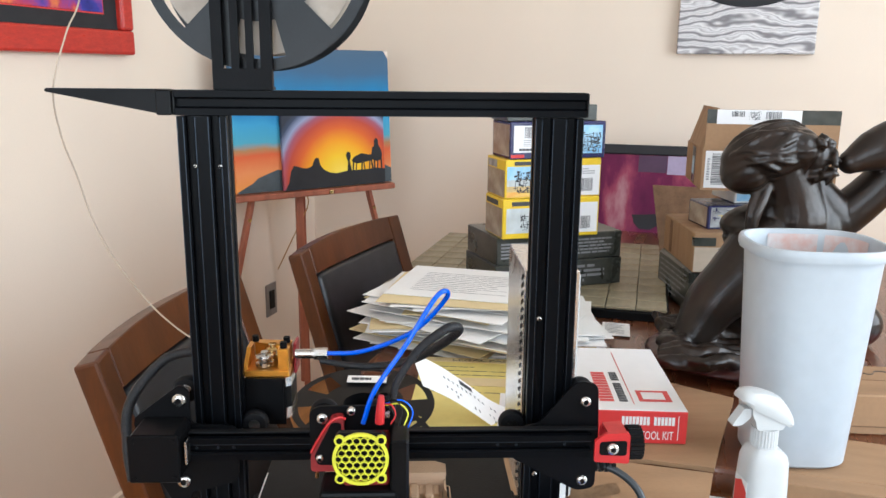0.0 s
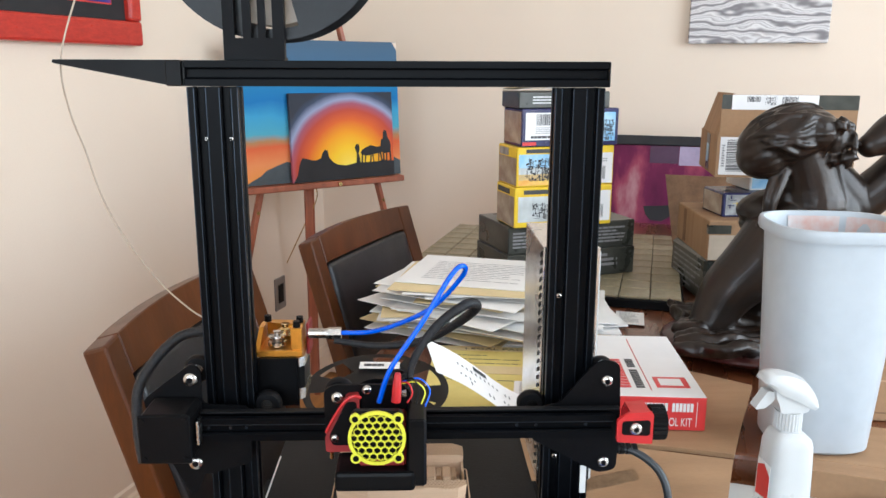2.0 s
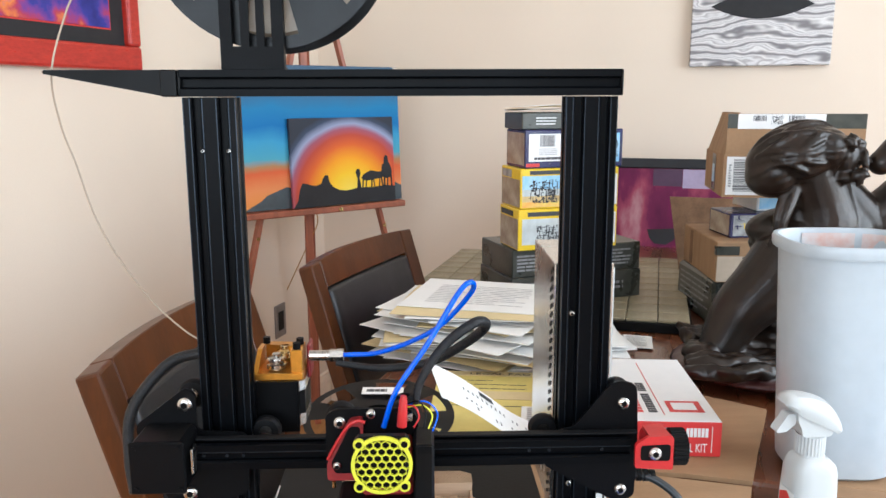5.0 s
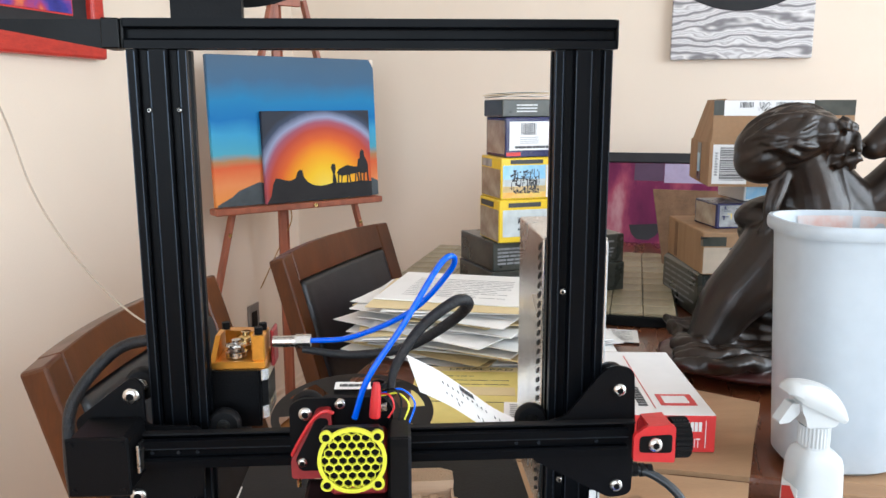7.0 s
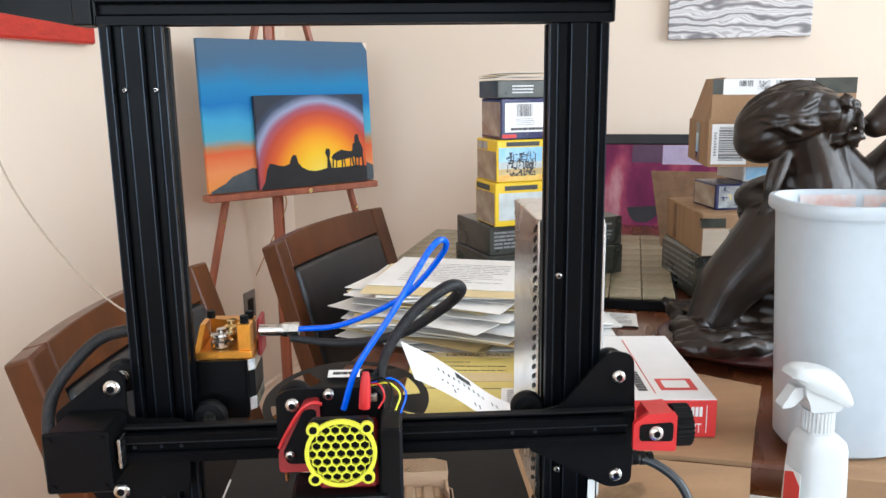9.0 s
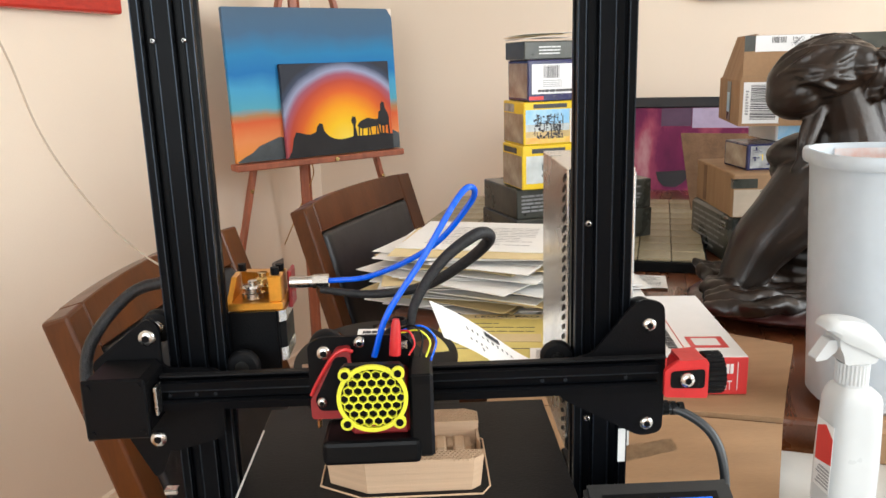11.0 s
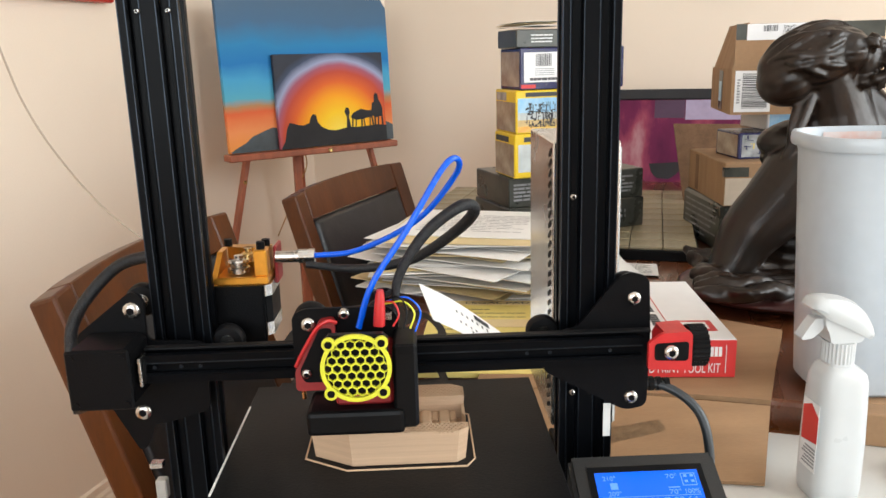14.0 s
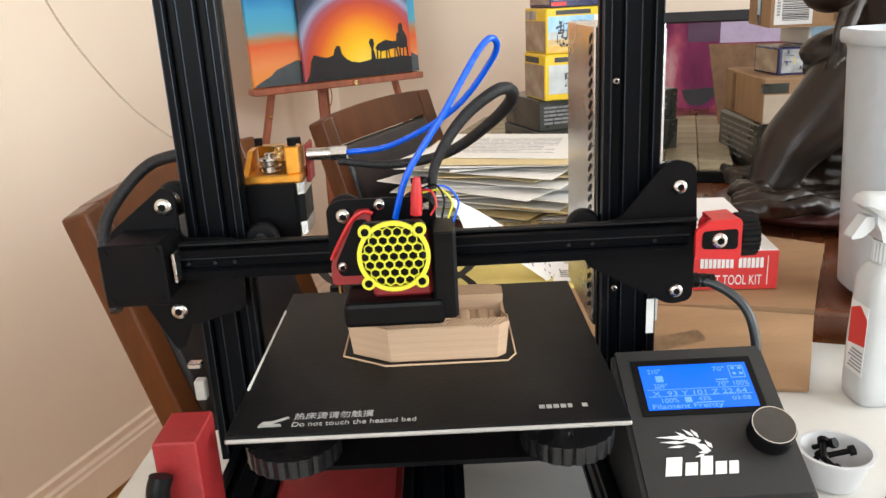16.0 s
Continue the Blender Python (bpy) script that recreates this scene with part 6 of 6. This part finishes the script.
# ---- statue: one plain mesh ----
def statue():
    bm = bmesh.new()

    def ball(c, r, rot=(0, 0, 0)):
        o = bmesh.ops.create_uvsphere(bm, u_segments=22, v_segments=14, radius=1)
        bmesh.ops.transform(bm, matrix=Matrix.LocRotScale(c, Euler([radians(a) for a in rot]), r), verts=o["verts"])

    def limb(pts, rs):
        p = spline(pts, 6)
        n = len(p) - 1
        rad = []
        for i in range(len(p)):
            f = i / n * (len(rs) - 1)
            k = min(int(f), len(rs) - 2)
            rad.append(rs[k] + (rs[k + 1] - rs[k]) * (f - k))
        sweep(bm, p, rad, 28 if max(rad) > 0.02 else 12)
        if max(rad) > 0.012:
            ball(p[0], (rad[0],) * 3)
            ball(p[-1], (rad[-1],) * 3)
    # bowed head: combed hair drawn back from the brow to the knot
    rnd = random.Random(5)

    def combed(c, semi, rot, amp, seed, nu=120, nv=56):
        r2 = random.Random(seed)
        waves = [(k, r2.uniform(0, 6.28), r2.uniform(-1.6, 1.6), r2.uniform(0.5, 1.0)) for k in (7, 11, 17, 23, 31, 43)]
        m = Matrix.LocRotScale(c, Euler([radians(a) for a in rot]), (1, 1, 1))
        rows = []
        for v in range(1, nv):
            th = math.pi * v / nv
            ring = []
            for u in range(nu):
                ph = 2 * math.pi * u / nu
                h = 0.0
                for k, p0, tw, wt in waves:
                    h += wt * math.sin(k * ph + p0 + tw * 2.4 * math.cos(th) + 0.7 * math.sin(3 * th + p0)) * (9 / (k + 6))
                h = amp * math.sin(th) * (h - 0.35 * abs(h))
                taper = 1 - 0.12 * max(0.0, -math.cos(th))
                x = -math.cos(th) * semi[0]
                ring.append(bm.verts.new(m @ Vector((-x, (semi[1] * taper + h) * math.sin(th) * math.cos(ph), (semi[2] * taper + h) * math.sin(th) * math.sin(ph)))))
            rows.append(ring)
        a, b = bm.verts.new(m @ Vector((semi[0], 0, 0))), bm.verts.new(m @ Vector((-semi[0], 0, 0)))
        for k in range(len(rows) - 1):
            for u in range(nu):
                w = (u + 1) % nu
                bm.faces.new((rows[k][u], rows[k][w], rows[k + 1][w], rows[k + 1][u]))
        for u in range(nu):
            w = (u + 1) % nu
            bm.faces.new((a, rows[0][w], rows[0][u]))
            bm.faces.new((b, rows[-1][u], rows[-1][w]))

    combed((0.552, 1.335, 1.093), (0.090, 0.062, 0.0565), (0, -14, 0), 0.0024, 3)
    combed((0.513, 1.335, 1.062), (0.050, 0.050, 0.050), (0, -30, 0), 0.0020, 8)
    combed((0.602, 1.325, 1.104), (0.046, 0.052, 0.042), (0, -10, 0), 0.0022, 9)
    # loose locks lying over the crown
    for i in range(20):
        a0, tw = rnd.uniform(-60, 110), rnd.uniform(-30, 55)
        x0 = rnd.uniform(0.47, 0.54)
        x1 = x0 + rnd.uniform(0.06, 0.11)
        pts = []
        for j in range(6):
            x = x0 + (x1 - x0) * j / 5
            a = radians(a0 + tw * (j / 5 - 0.4))
            e = math.sqrt(max(0.04, 1 - ((x - 0.552) / 0.092) ** 2))
            pts.append((x, 1.335 - 0.062 * e * math.sin(a), 1.093 + 0.24 * (x - 0.552) + 0.058 * e * math.cos(a)))
        limb(pts, [0.001, 0.0045, 0.006, 0.0045, 0.001])
    # brow curl and gathered knot
    limb([(0.484, 1.325, 1.082), (0.492, 1.318, 1.108), (0.508, 1.318, 1.124), (0.525, 1.322, 1.128)], [0.003, 0.008, 0.009, 0.003])
    ball((0.640, 1.312, 1.088), (0.026, 0.026, 0.034))
    for i in range(26):
        a = rnd.uniform(0, 6.28)
        c = Vector((0.642 + 0.022 * math.cos(a), 1.296 + 0.012 * math.sin(a * 2), 1.086 + 0.034 * math.sin(a)))
        d = Vector((rnd.uniform(-1, 1), rnd.uniform(-0.5, 0.2), rnd.uniform(-0.8, 0.8))).normalized() * 0.017
        limb([c - d, c + Vector((rnd.uniform(-0.005, 0.005), -0.008, 0.005)), c + d], [0.003, 0.0068, 0.003])
    bmesh.ops.transform(bm, matrix=Matrix.Translation((0.468, 1.335, 1.105)) @ Matrix.Diagonal((0.85, 0.9, 0.88, 1)) @ Matrix.Translation((-0.468, -1.335, -1.100)), verts=list(bm.verts))
    # hair falling beside the neck
    for dx, dy, r in ((0.0, 0.0, 0.009), (-0.008, -0.004, 0.006), (0.010, -0.006, 0.007), (0.004, -0.009, 0.005)):
        limb([(0.536 + dx, 1.325 + dy, 1.050), (0.522 + dx, 1.315 + dy, 1.020), (0.514 + dx * 0.8, 1.310 + dy, 0.996), (0.512 + dx * 0.6, 1.310 + dy, 0.974), (0.503 + dx * 0.6, 1.312 + dy, 0.955)], [r, r, r * 0.85, r * 0.7, 0.003])
    # neck and back
    limb([(0.575, 1.342, 1.07), (0.592, 1.350, 1.03), (0.604, 1.356, 0.985)], [0.046, 0.052, 0.062])
    limb([(0.625, 1.350, 1.045), (0.650, 1.354, 1.012), (0.675, 1.358, 0.985)], [0.030, 0.038, 0.042])
    ball((0.606, 1.352, 0.996), (0.080, 0.046, 0.046))
    for i in range(10):
        f = i / 9
        ball((0.592 + 0.013 * f, 1.366 + 0.01 * f, 0.972 - 0.21 * f), (0.110 - 0.018 * math.sin(math.pi * f), 0.056, 0.042))
    ball((0.648, 1.334, 0.968), (0.044, 0.026, 0.050), (0, 0, 15))
    ball((0.572, 1.334, 0.962), (0.044, 0.024, 0.050), (0, 0, -15))
    # propping arm
    limb([(0.556, 1.34, 0.952), (0.542, 1.335, 0.928), (0.512, 1.33, 0.885), (0.470, 1.325, 0.842), (0.447, 1.32, 0.806), (0.426, 1.31, 0.768)], [0.046, 0.056, 0.056, 0.048, 0.040, 0.031])
    # raised arm
    limb([(0.672, 1.36, 0.975), (0.715, 1.35, 1.015), (0.765, 1.34, 1.075), (0.80, 1.335, 1.12)], [0.040, 0.036, 0.033, 0.032])
    limb([(0.80, 1.335, 1.125), (0.752, 1.325, 1.122), (0.708, 1.32, 1.105), (0.672, 1.315, 1.088)], [0.034, 0.040, 0.034, 0.02])
    # hips, thighs and draped cloth
    ball((0.62, 1.37, 0.768), (0.10, 0.08, 0.038))
    limb([(0.60, 1.38, 0.772), (0.70, 1.42, 0.78), (0.78, 1.43, 0.77)], [0.050, 0.05, 0.045])
    before = set(bm.verts)
    for i in range(11):
        yy = 1.222 + i * 0.019
        a, b, c = (rnd.uniform(-0.010, 0.010) for _ in range(3))
        limb([(0.362 + 0.006 * i + a, yy, 0.772 + b * 0.4), (0.395, yy - 0.010 + a, 0.780 + b * 0.6), (0.44, yy - 0.012 + 2 * b, 0.776 + c * 0.6), (0.50, yy + 2 * c, 0.774 + a * 0.6), (0.58, yy - 0.005 + a, 0.773 + b * 0.6), (0.66, yy + 0.01, 0.770)], [0.010, 0.012, 0.013, 0.011, 0.013, 0.011])
    for v in set(bm.verts) - before:
        v.co += noise.noise_vector(v.co * 26) * 0.008 + noise.noise_vector(v.co * 70) * 0.0035
    # rounded base
    for i in range(5):
        ball((0.53 + 0.01 * i, 1.318, 0.752), (0.176 - 0.004 * i, 0.142, 0.0215))
    prism(bm, [(0.54 + 0.15 * math.cos(a), 1.335 + 0.115 * math.sin(a)) for a in [2 * math.pi * i / 40 for i in range(40)]], TZ + 0.0005, TZ + 0.01)
    ob = obj("statue", bm, BRONZE, None, "", True)
    md = ob.modifiers.new("fuse", "REMESH")
    md.mode, md.voxel_size, md.use_smooth_shade = "VOXEL", 0.0026, True
    sm = ob.modifiers.new("smooth", "SMOOTH")
    sm.factor, sm.iterations = 0.5, 2
    tagged(ob, "dark brown bronze statue of a seated figure, seen from behind", "statue")


statue()


# ---- containers on the right ----
def waste_tub():
    t = thing("plastic_tub", pose(0.464, 0.975, TZ + 0.0072, 0, 0, -3), "tall white plastic tub with pink stains inside the rim", "tub")
    def ring(k, r, z, n=64, e=3.0):
        out = []
        for i in range(n):
            a = 2 * math.pi * i / n
            c, s = math.cos(a), math.sin(a)
            q = (abs(c) ** e + abs(s) ** e) ** (-1 / e)
            out.append((r * q * c - (0.289 - z) * 0.004, r * q * s * 0.9, z))
        return out
    rows = [(0.0, 0.001), (0.055, 0.0), (0.062, 0.005), (0.0765, 0.268), (0.078, 0.2735), (0.083, 0.2745), (0.0845, 0.278), (0.0845, 0.286), (0.083, 0.289), (0.079, 0.289), (0.0775, 0.285), (0.075, 0.262), (0.059, 0.009), (0.0, 0.008)]
    bm = bmesh.new()
    prev = None
    for i, (r, z) in enumerate(rows):
        if r == 0:
            cur = [bm.verts.new((0, 0, z))]
        else:
            cur = [bm.verts.new(p) for p in ring(i, r, z)]
        if prev:
            n = max(len(cur), len(prev))
            for k in range(n):
                f = [prev[k % len(prev)], prev[(k + 1) % n % len(prev)], cur[(k + 1) % n % len(cur)], cur[k % len(cur)]]
                u = list(dict.fromkeys(f))
                if len(u) > 2:
                    bm.faces.new(u)
        prev = cur
    bmesh.ops.recalc_face_normals(bm, faces=list(bm.faces))
    part("shell", bm, TUB, t, "", True)
    # stain patches inside the far wall
    def patch(a0, a1, z0, z1, cut, mat, off, top=lambda f: 0.0, name="stain", lab="dried pink stain"):
        bm = bmesh.new()
        n = 14
        vs = []
        for i in range(n + 1):
            a = a0 + (a1 - a0) * i / n
            c, s = math.cos(a), math.sin(a)
            q = (abs(c) ** 3.0 + abs(s) ** 3.0) ** (-1 / 3.0)
            zb = z1 - (z1 - z0) * cut(i / n)
            zt = z1 - (z1 - z0) * top(i / n)
            rt = 0.075 - (0.262 - zt) * 0.063 - off
            rb = 0.075 - (0.262 - zb) * 0.063 - off
            vs.append((bm.verts.new((rt * q * c - (0.289 - zt) * 0.004, rt * q * s * 0.9, zt)), bm.verts.new((rb * q * c - (0.289 - zb) * 0.004, rb * q * s * 0.9, zb))))
        for i in range(n):
            bm.faces.new((vs[i][0], vs[i][1], vs[i + 1][1], vs[i + 1][0]))
        return part(name, bm, mat, t, lab)
    patch(1.15, 2.0, 0.20, 0.283, lambda f: 0.55 + 0.45 * math.sin(f * 3), STAIN, 0.0006)
    patch(1.1, 1.95, 0.18, 0.270, lambda f: 1.0, PAPER, 0.0016, lambda f: min(0.98, 0.75 * (1 - f) + 0.1), "paper_scrap", "white paper scrap stuck inside")
    patch(0.2, 1.05, 0.215, 0.283, lambda f: 0.5 + 0.4 * math.sin(f * 7), STAIN, 0.0006)
    bm = bmesh.new()
    rnd = random.Random(2)
    for i in range(36):
        a, z = rnd.uniform(1.3, 2.9), rnd.uniform(0.21, 0.258)
        c, s = math.cos(a), math.sin(a)
        q = (abs(c) ** 3.0 + abs(s) ** 3.0) ** (-1 / 3.0)
        r = 0.075 - (0.262 - z) * 0.063 - 0.0012
        o = bmesh.ops.create_icosphere(bm, subdivisions=1, radius=rnd.uniform(0.0005, 0.0014))
        bmesh.ops.translate(bm, verts=o["verts"], vec=(r * q * c - (0.289 - z) * 0.004, r * q * s * 0.9, z))
    p = part("specks", bm, material("dark_specks", (0.10, 0.03, 0.02), 0.5), t)
    p["kind"] = "stuff"


waste_tub()


def spray_bottle():
    t = thing("spray_bottle", pose(0.349, 0.795, 0.7005, 0, 0, 6), "white plastic trigger spray bottle with a red label", "spray bottle")

    def loft(rows, n=48, e=4.0):
        """Rounded-square rings: (centre x, half width, half depth, height)."""
        bm = bmesh.new()
        rings = []
        for cx, a, b, z in rows:
            ring = []
            for i in range(n):
                w = 2 * math.pi * i / n
                c, k = math.cos(w), math.sin(w)
                q = (abs(c) ** e + abs(k) ** e) ** (-1 / e)
                ring.append(bm.verts.new((cx + a * q * c, b * q * k, z)))
            rings.append(ring)
        for r0, r1 in zip(rings, rings[1:]):
            for k in range(n):
                bm.faces.new((r0[k], r0[(k + 1) % n], r1[(k + 1) % n], r1[k]))
        bm.faces.new(rings[0][::-1])
        bm.faces.new(rings[-1])
        bmesh.ops.recalc_face_normals(bm, faces=list(bm.faces))
        return bm
    c = 0.0025
    part("bottle", loft([(c, 0.022, 0.019, 0.0), (c, 0.0240, 0.0215, 0.004), (c, 0.0246, 0.0225, 0.015), (c, 0.0246, 0.0225, 0.060), (c, 0.0238, 0.0215, 0.095), (c, 0.0228, 0.0205, 0.118), (c, 0.0210, 0.0190, 0.125), (0.001, 0.017, 0.0165, 0.1305), (0, 0.0125, 0.0125, 0.1335), (0, 0.012, 0.012, 0.1365)]), WHITE_PLASTIC, t, "translucent white bottle", True)
    ring = [((0.0142 + 0.0004 * math.cos(26 * a)) * math.cos(a), (0.0142 + 0.0004 * math.cos(26 * a)) * math.sin(a)) for a in [2 * math.pi * i / 130 for i in range(130)]]
    part("collar", prism(bmesh.new(), ring, 0.1366, 0.1560), WHITE_PLASTIC, t, "ribbed screw collar")
    # funnel-shaped body under the hood
    out = rounded([(-0.022, 0.188), (0.018, 0.163), (0.0145, 0.1562), (-0.0145, 0.1562), (-0.0165, 0.166), (-0.021, 0.174)], 0.004)
    bm = prism(bmesh.new(), out, -0.0115, 0.0115, SIDE)
    part("pump_body", bm, WHITE_PLASTIC, t)
    # domed hood: a curved wedge, crowned across
    top = spline([(-0.0345, 0.1915), (-0.031, 0.1985), (-0.022, 0.2008), (-0.004, 0.1985), (0.0145, 0.1885), (0.0265, 0.1705), (0.0285, 0.1625)], 5)
    low = spline([(-0.0340, 0.1900), (-0.028, 0.1870), (-0.018, 0.1795), (-0.004, 0.1730), (0.010, 0.1655), (0.022, 0.1590), (0.0278, 0.1595)], 5)
    bm = bmesh.new()
    rows = []
    for i, (a, b) in enumerate(zip(top, low)):
        f = i / (len(top) - 1)
        half = 0.0045 + 0.0125 * math.sin(math.pi * min(1.0, 0.12 + 0.80 * f)) ** 0.8
        row = []
        for y, k in ((-1.0, 0.30), (-0.92, 0.62), (-0.62, 0.90), (0, 1.0), (0.62, 0.90), (0.92, 0.62), (1.0, 0.30)):
            row.append(bm.verts.new((b[0] + (a[0] - b[0]) * k, y * half, b[1] + (a[1] - b[1]) * k)))
        row += [bm.verts.new((b[0], 0.86 * half, b[1])), bm.verts.new((b[0], -0.86 * half, b[1]))]
        rows.append(row)
    for r0, r1 in zip(rows, rows[1:]):
        for k in range(9):
            bm.faces.new((r0[k], r0[(k + 1) % 9], r1[(k + 1) % 9], r1[k]))
    bm.faces.new(rows[0])
    bm.faces.new(rows[-1][::-1])
    bmesh.ops.recalc_face_normals(bm, faces=list(bm.faces))
    part("trigger_head", bm, WHITE_PLASTIC, t, "white domed trigger head", True)
    part("trigger", prism(bmesh.new(), rounded([(-0.0285, 0.1800), (-0.0400, 0.1625), (-0.0395, 0.1600), (-0.0300, 0.1610), (-0.0205, 0.1690), (-0.0200, 0.1790)], 0.002), -0.0065, 0.0065, SIDE), WHITE_PLASTIC, t, "white squeeze trigger")
    # printed label wrapped on the side face
    x = c - 0.0249
    lab = part("label", B(x - 0.0003, x + 0.0001, -0.0165, 0.010, 0.030, 0.098), WHITE_INK, t, "white and red label")
    part("red_print", prism(bmesh.new(), [(-0.0163, 0.060), (0.009, 0.056), (0.009, 0.090), (-0.004, 0.096), (-0.0163, 0.086)], x - 0.0006, x - 0.0004, Matrix(((0, 0, 1, 0), (1, 0, 0, 0), (0, 1, 0, 0), (0, 0, 0, 1)))), KIT_RED, lab)
    bm = bmesh.new()
    for i in range(6):
        box(bm, x - 0.0006, x - 0.0004, -0.0150, 0.006 - 0.002 * (i % 3), 0.034 + i * 0.0035, 0.0358 + i * 0.0035)
    part("label_print", bm, GREY_INK, lab)


spray_bottle()


def parts_cup(name, m, label):
    t = thing(name, m, label, "cup")
    part("cup", lathe(bmesh.new(), [(0.0162, 0), (0.0175, 0.0005), (0.0265, 0.028), (0.0285, 0.0285), (0.0285, 0.030), (0.0255, 0.030), (0.0165, 0.002), (0.0, 0.002)][:-1], 40, None, False), CLEAR, t, "", True)
    return t


parts_cup("parts_cup", pose(0.257, 0.662, 0.7005), "small frosted plastic cup holding black fasteners")
rnd = random.Random(8)
for i in range(5):
    q = pose(0.257 + rnd.uniform(-0.012, 0.010), 0.662 + rnd.uniform(-0.010, 0.010), 0.722 + 0.0025 * i, rnd.uniform(50, 110), 0, rnd.uniform(0, 180))
    t = thing("fastener", q, "black metal fastener lying in the plastic cup", "screw", "fasteners in the cup")
    part("shaft", cyl(bmesh.new(), 0.0022, 0.016, pose(0, 0, -0.008), seg=12), BLACK_STEEL, t)
    part("head", cyl(bmesh.new(), 0.004, 0.004, pose(0, 0, 0.008), seg=14), BLACK_STEEL, t)

t = thing("loose_plug", pose(0.290, 0.628, 0.706, 0, 0, -40), "small black plug on a thin lead on the white table", "plug")
part("plug", B(-0.008, 0.008, -0.005, 0.005, -0.005, 0.005, 0.002), BLACK_PLASTIC, t)
part("lead", sweep(bmesh.new(), spline([(0.008, 0, 0), (0.03, 0.004, -0.004), (0.06, -0.004, -0.004), (0.10, 0.01, -0.004)], 6), 0.0011, 6), BLACK_PLASTIC, t)

t = carton("brown_carton", pose(0.563, 1.040, TZ + 0.0005, 0, 0, -4), 0.30, 0.12, 0.060, KRAFT, "closed brown cardboard carton with scribbles beside the tub", [
    ("lid_seam", B(0.0, 0.30, 0.058, 0.0592, 0.0601, 0.0604), KRAFT_DARK, ""), ("base_seam", front(0.0, 0.30, 0.012, 0.0135), KRAFT_DARK, ""),
    ("scribble", sweep(bmesh.new(), spline([(0.03, 0.085, 0.0608), (0.05, 0.095, 0.0608), (0.07, 0.080, 0.0608), (0.085, 0.095, 0.0608), (0.11, 0.088, 0.0608)], 6), 0.0006, 5), INK, "")])
t = thing("flat_carton", pose(0.415, 0.9215, 0.7005, 0, 0, -16.7), "flat brown cardboard carton under the white tub", "box")
part("body", B(0.0, 0.34, -0.030, 0.0, 0.0, 0.0365, 0.001), KRAFT, t)
part("lid", B(0.012, 0.34, 0.0004, 0.125, 0.0306, 0.0365, 0.001), KRAFT, t)
part("tuck_flap", B(0.20, 0.235, -0.0285, 0.10, 0.0366, 0.0392, 0.001), KRAFT, t, "raised cardboard tuck flap")
t = thing("blue_cloth", pose(0.44, 0.775, 0.7005), "crumpled dark blue cloth on the white table", "cloth")
part("cloth", sheet_mesh(0.16, 0.07, 0.028, 90, 16, 0.002), BLUE_CLOTH, t, "", True)

# tool holder by the printer
t = thing("tool_holder", PRINTER @ pose(-0.1415, -0.132, -0.0495), "dark red printed holder with blue-handled cutters", "holder")
part("block", B(-0.0125, 0.0125, -0.018, 0.018, 0, 0.1495, 0.001), RED_DULL, t)
ct = part("cutter_handle", sweep(bmesh.new(), spline([(-0.006, -0.027, 0.135), (-0.008, -0.031, 0.12), (-0.004, -0.029, 0.07), (0.0, -0.027, 0.02)], 8), 0.0065, 12), BLACK_PLASTIC, t, "black rubber cutter handle", True)
part("grip_inlay", sweep(bmesh.new(), spline([(-0.007, -0.0375, 0.118), (-0.004, -0.0362, 0.07), (0.0, -0.034, 0.025)], 8), 0.0028, 10), BLUE_TUBE, ct, "blue grip inlay", True)
t = thing("white_card_tag", PRINTER @ pose(-0.118, -0.105, -0.0495, 0, 0, 20), "white curled plastic strip behind the tool holder", "strip")
part("strip", prism(bmesh.new(), rounded([(-0.012, 0.0), (0.026, 0.0), (0.022, 0.036), (-0.002, 0.052), (-0.012, 0.060)], 0.006), 0, 0.0012, SIDE), WHITE_PLASTIC, t)
t = thing("small_device", pose(-0.175, 0.93, TZ + 0.0005, 0, 0, -8), "small black device with a magenta cap on the table", "device")
part("body", B(-0.03, 0.03, -0.015, 0.015, 0, 0.03, 0.002), BLACK_PLASTIC, t)
part("stem", cyl(bmesh.new(), 0.006, 0.02, pose(0, 0, 0.0305), seg=16), BLACK_PLASTIC, t)
part("cap", cyl(bmesh.new(), 0.014, 0.04, pose(0.024, 0.02, 0.0), seg=24, bev=0.003), MAGENTA, t, "magenta cap")
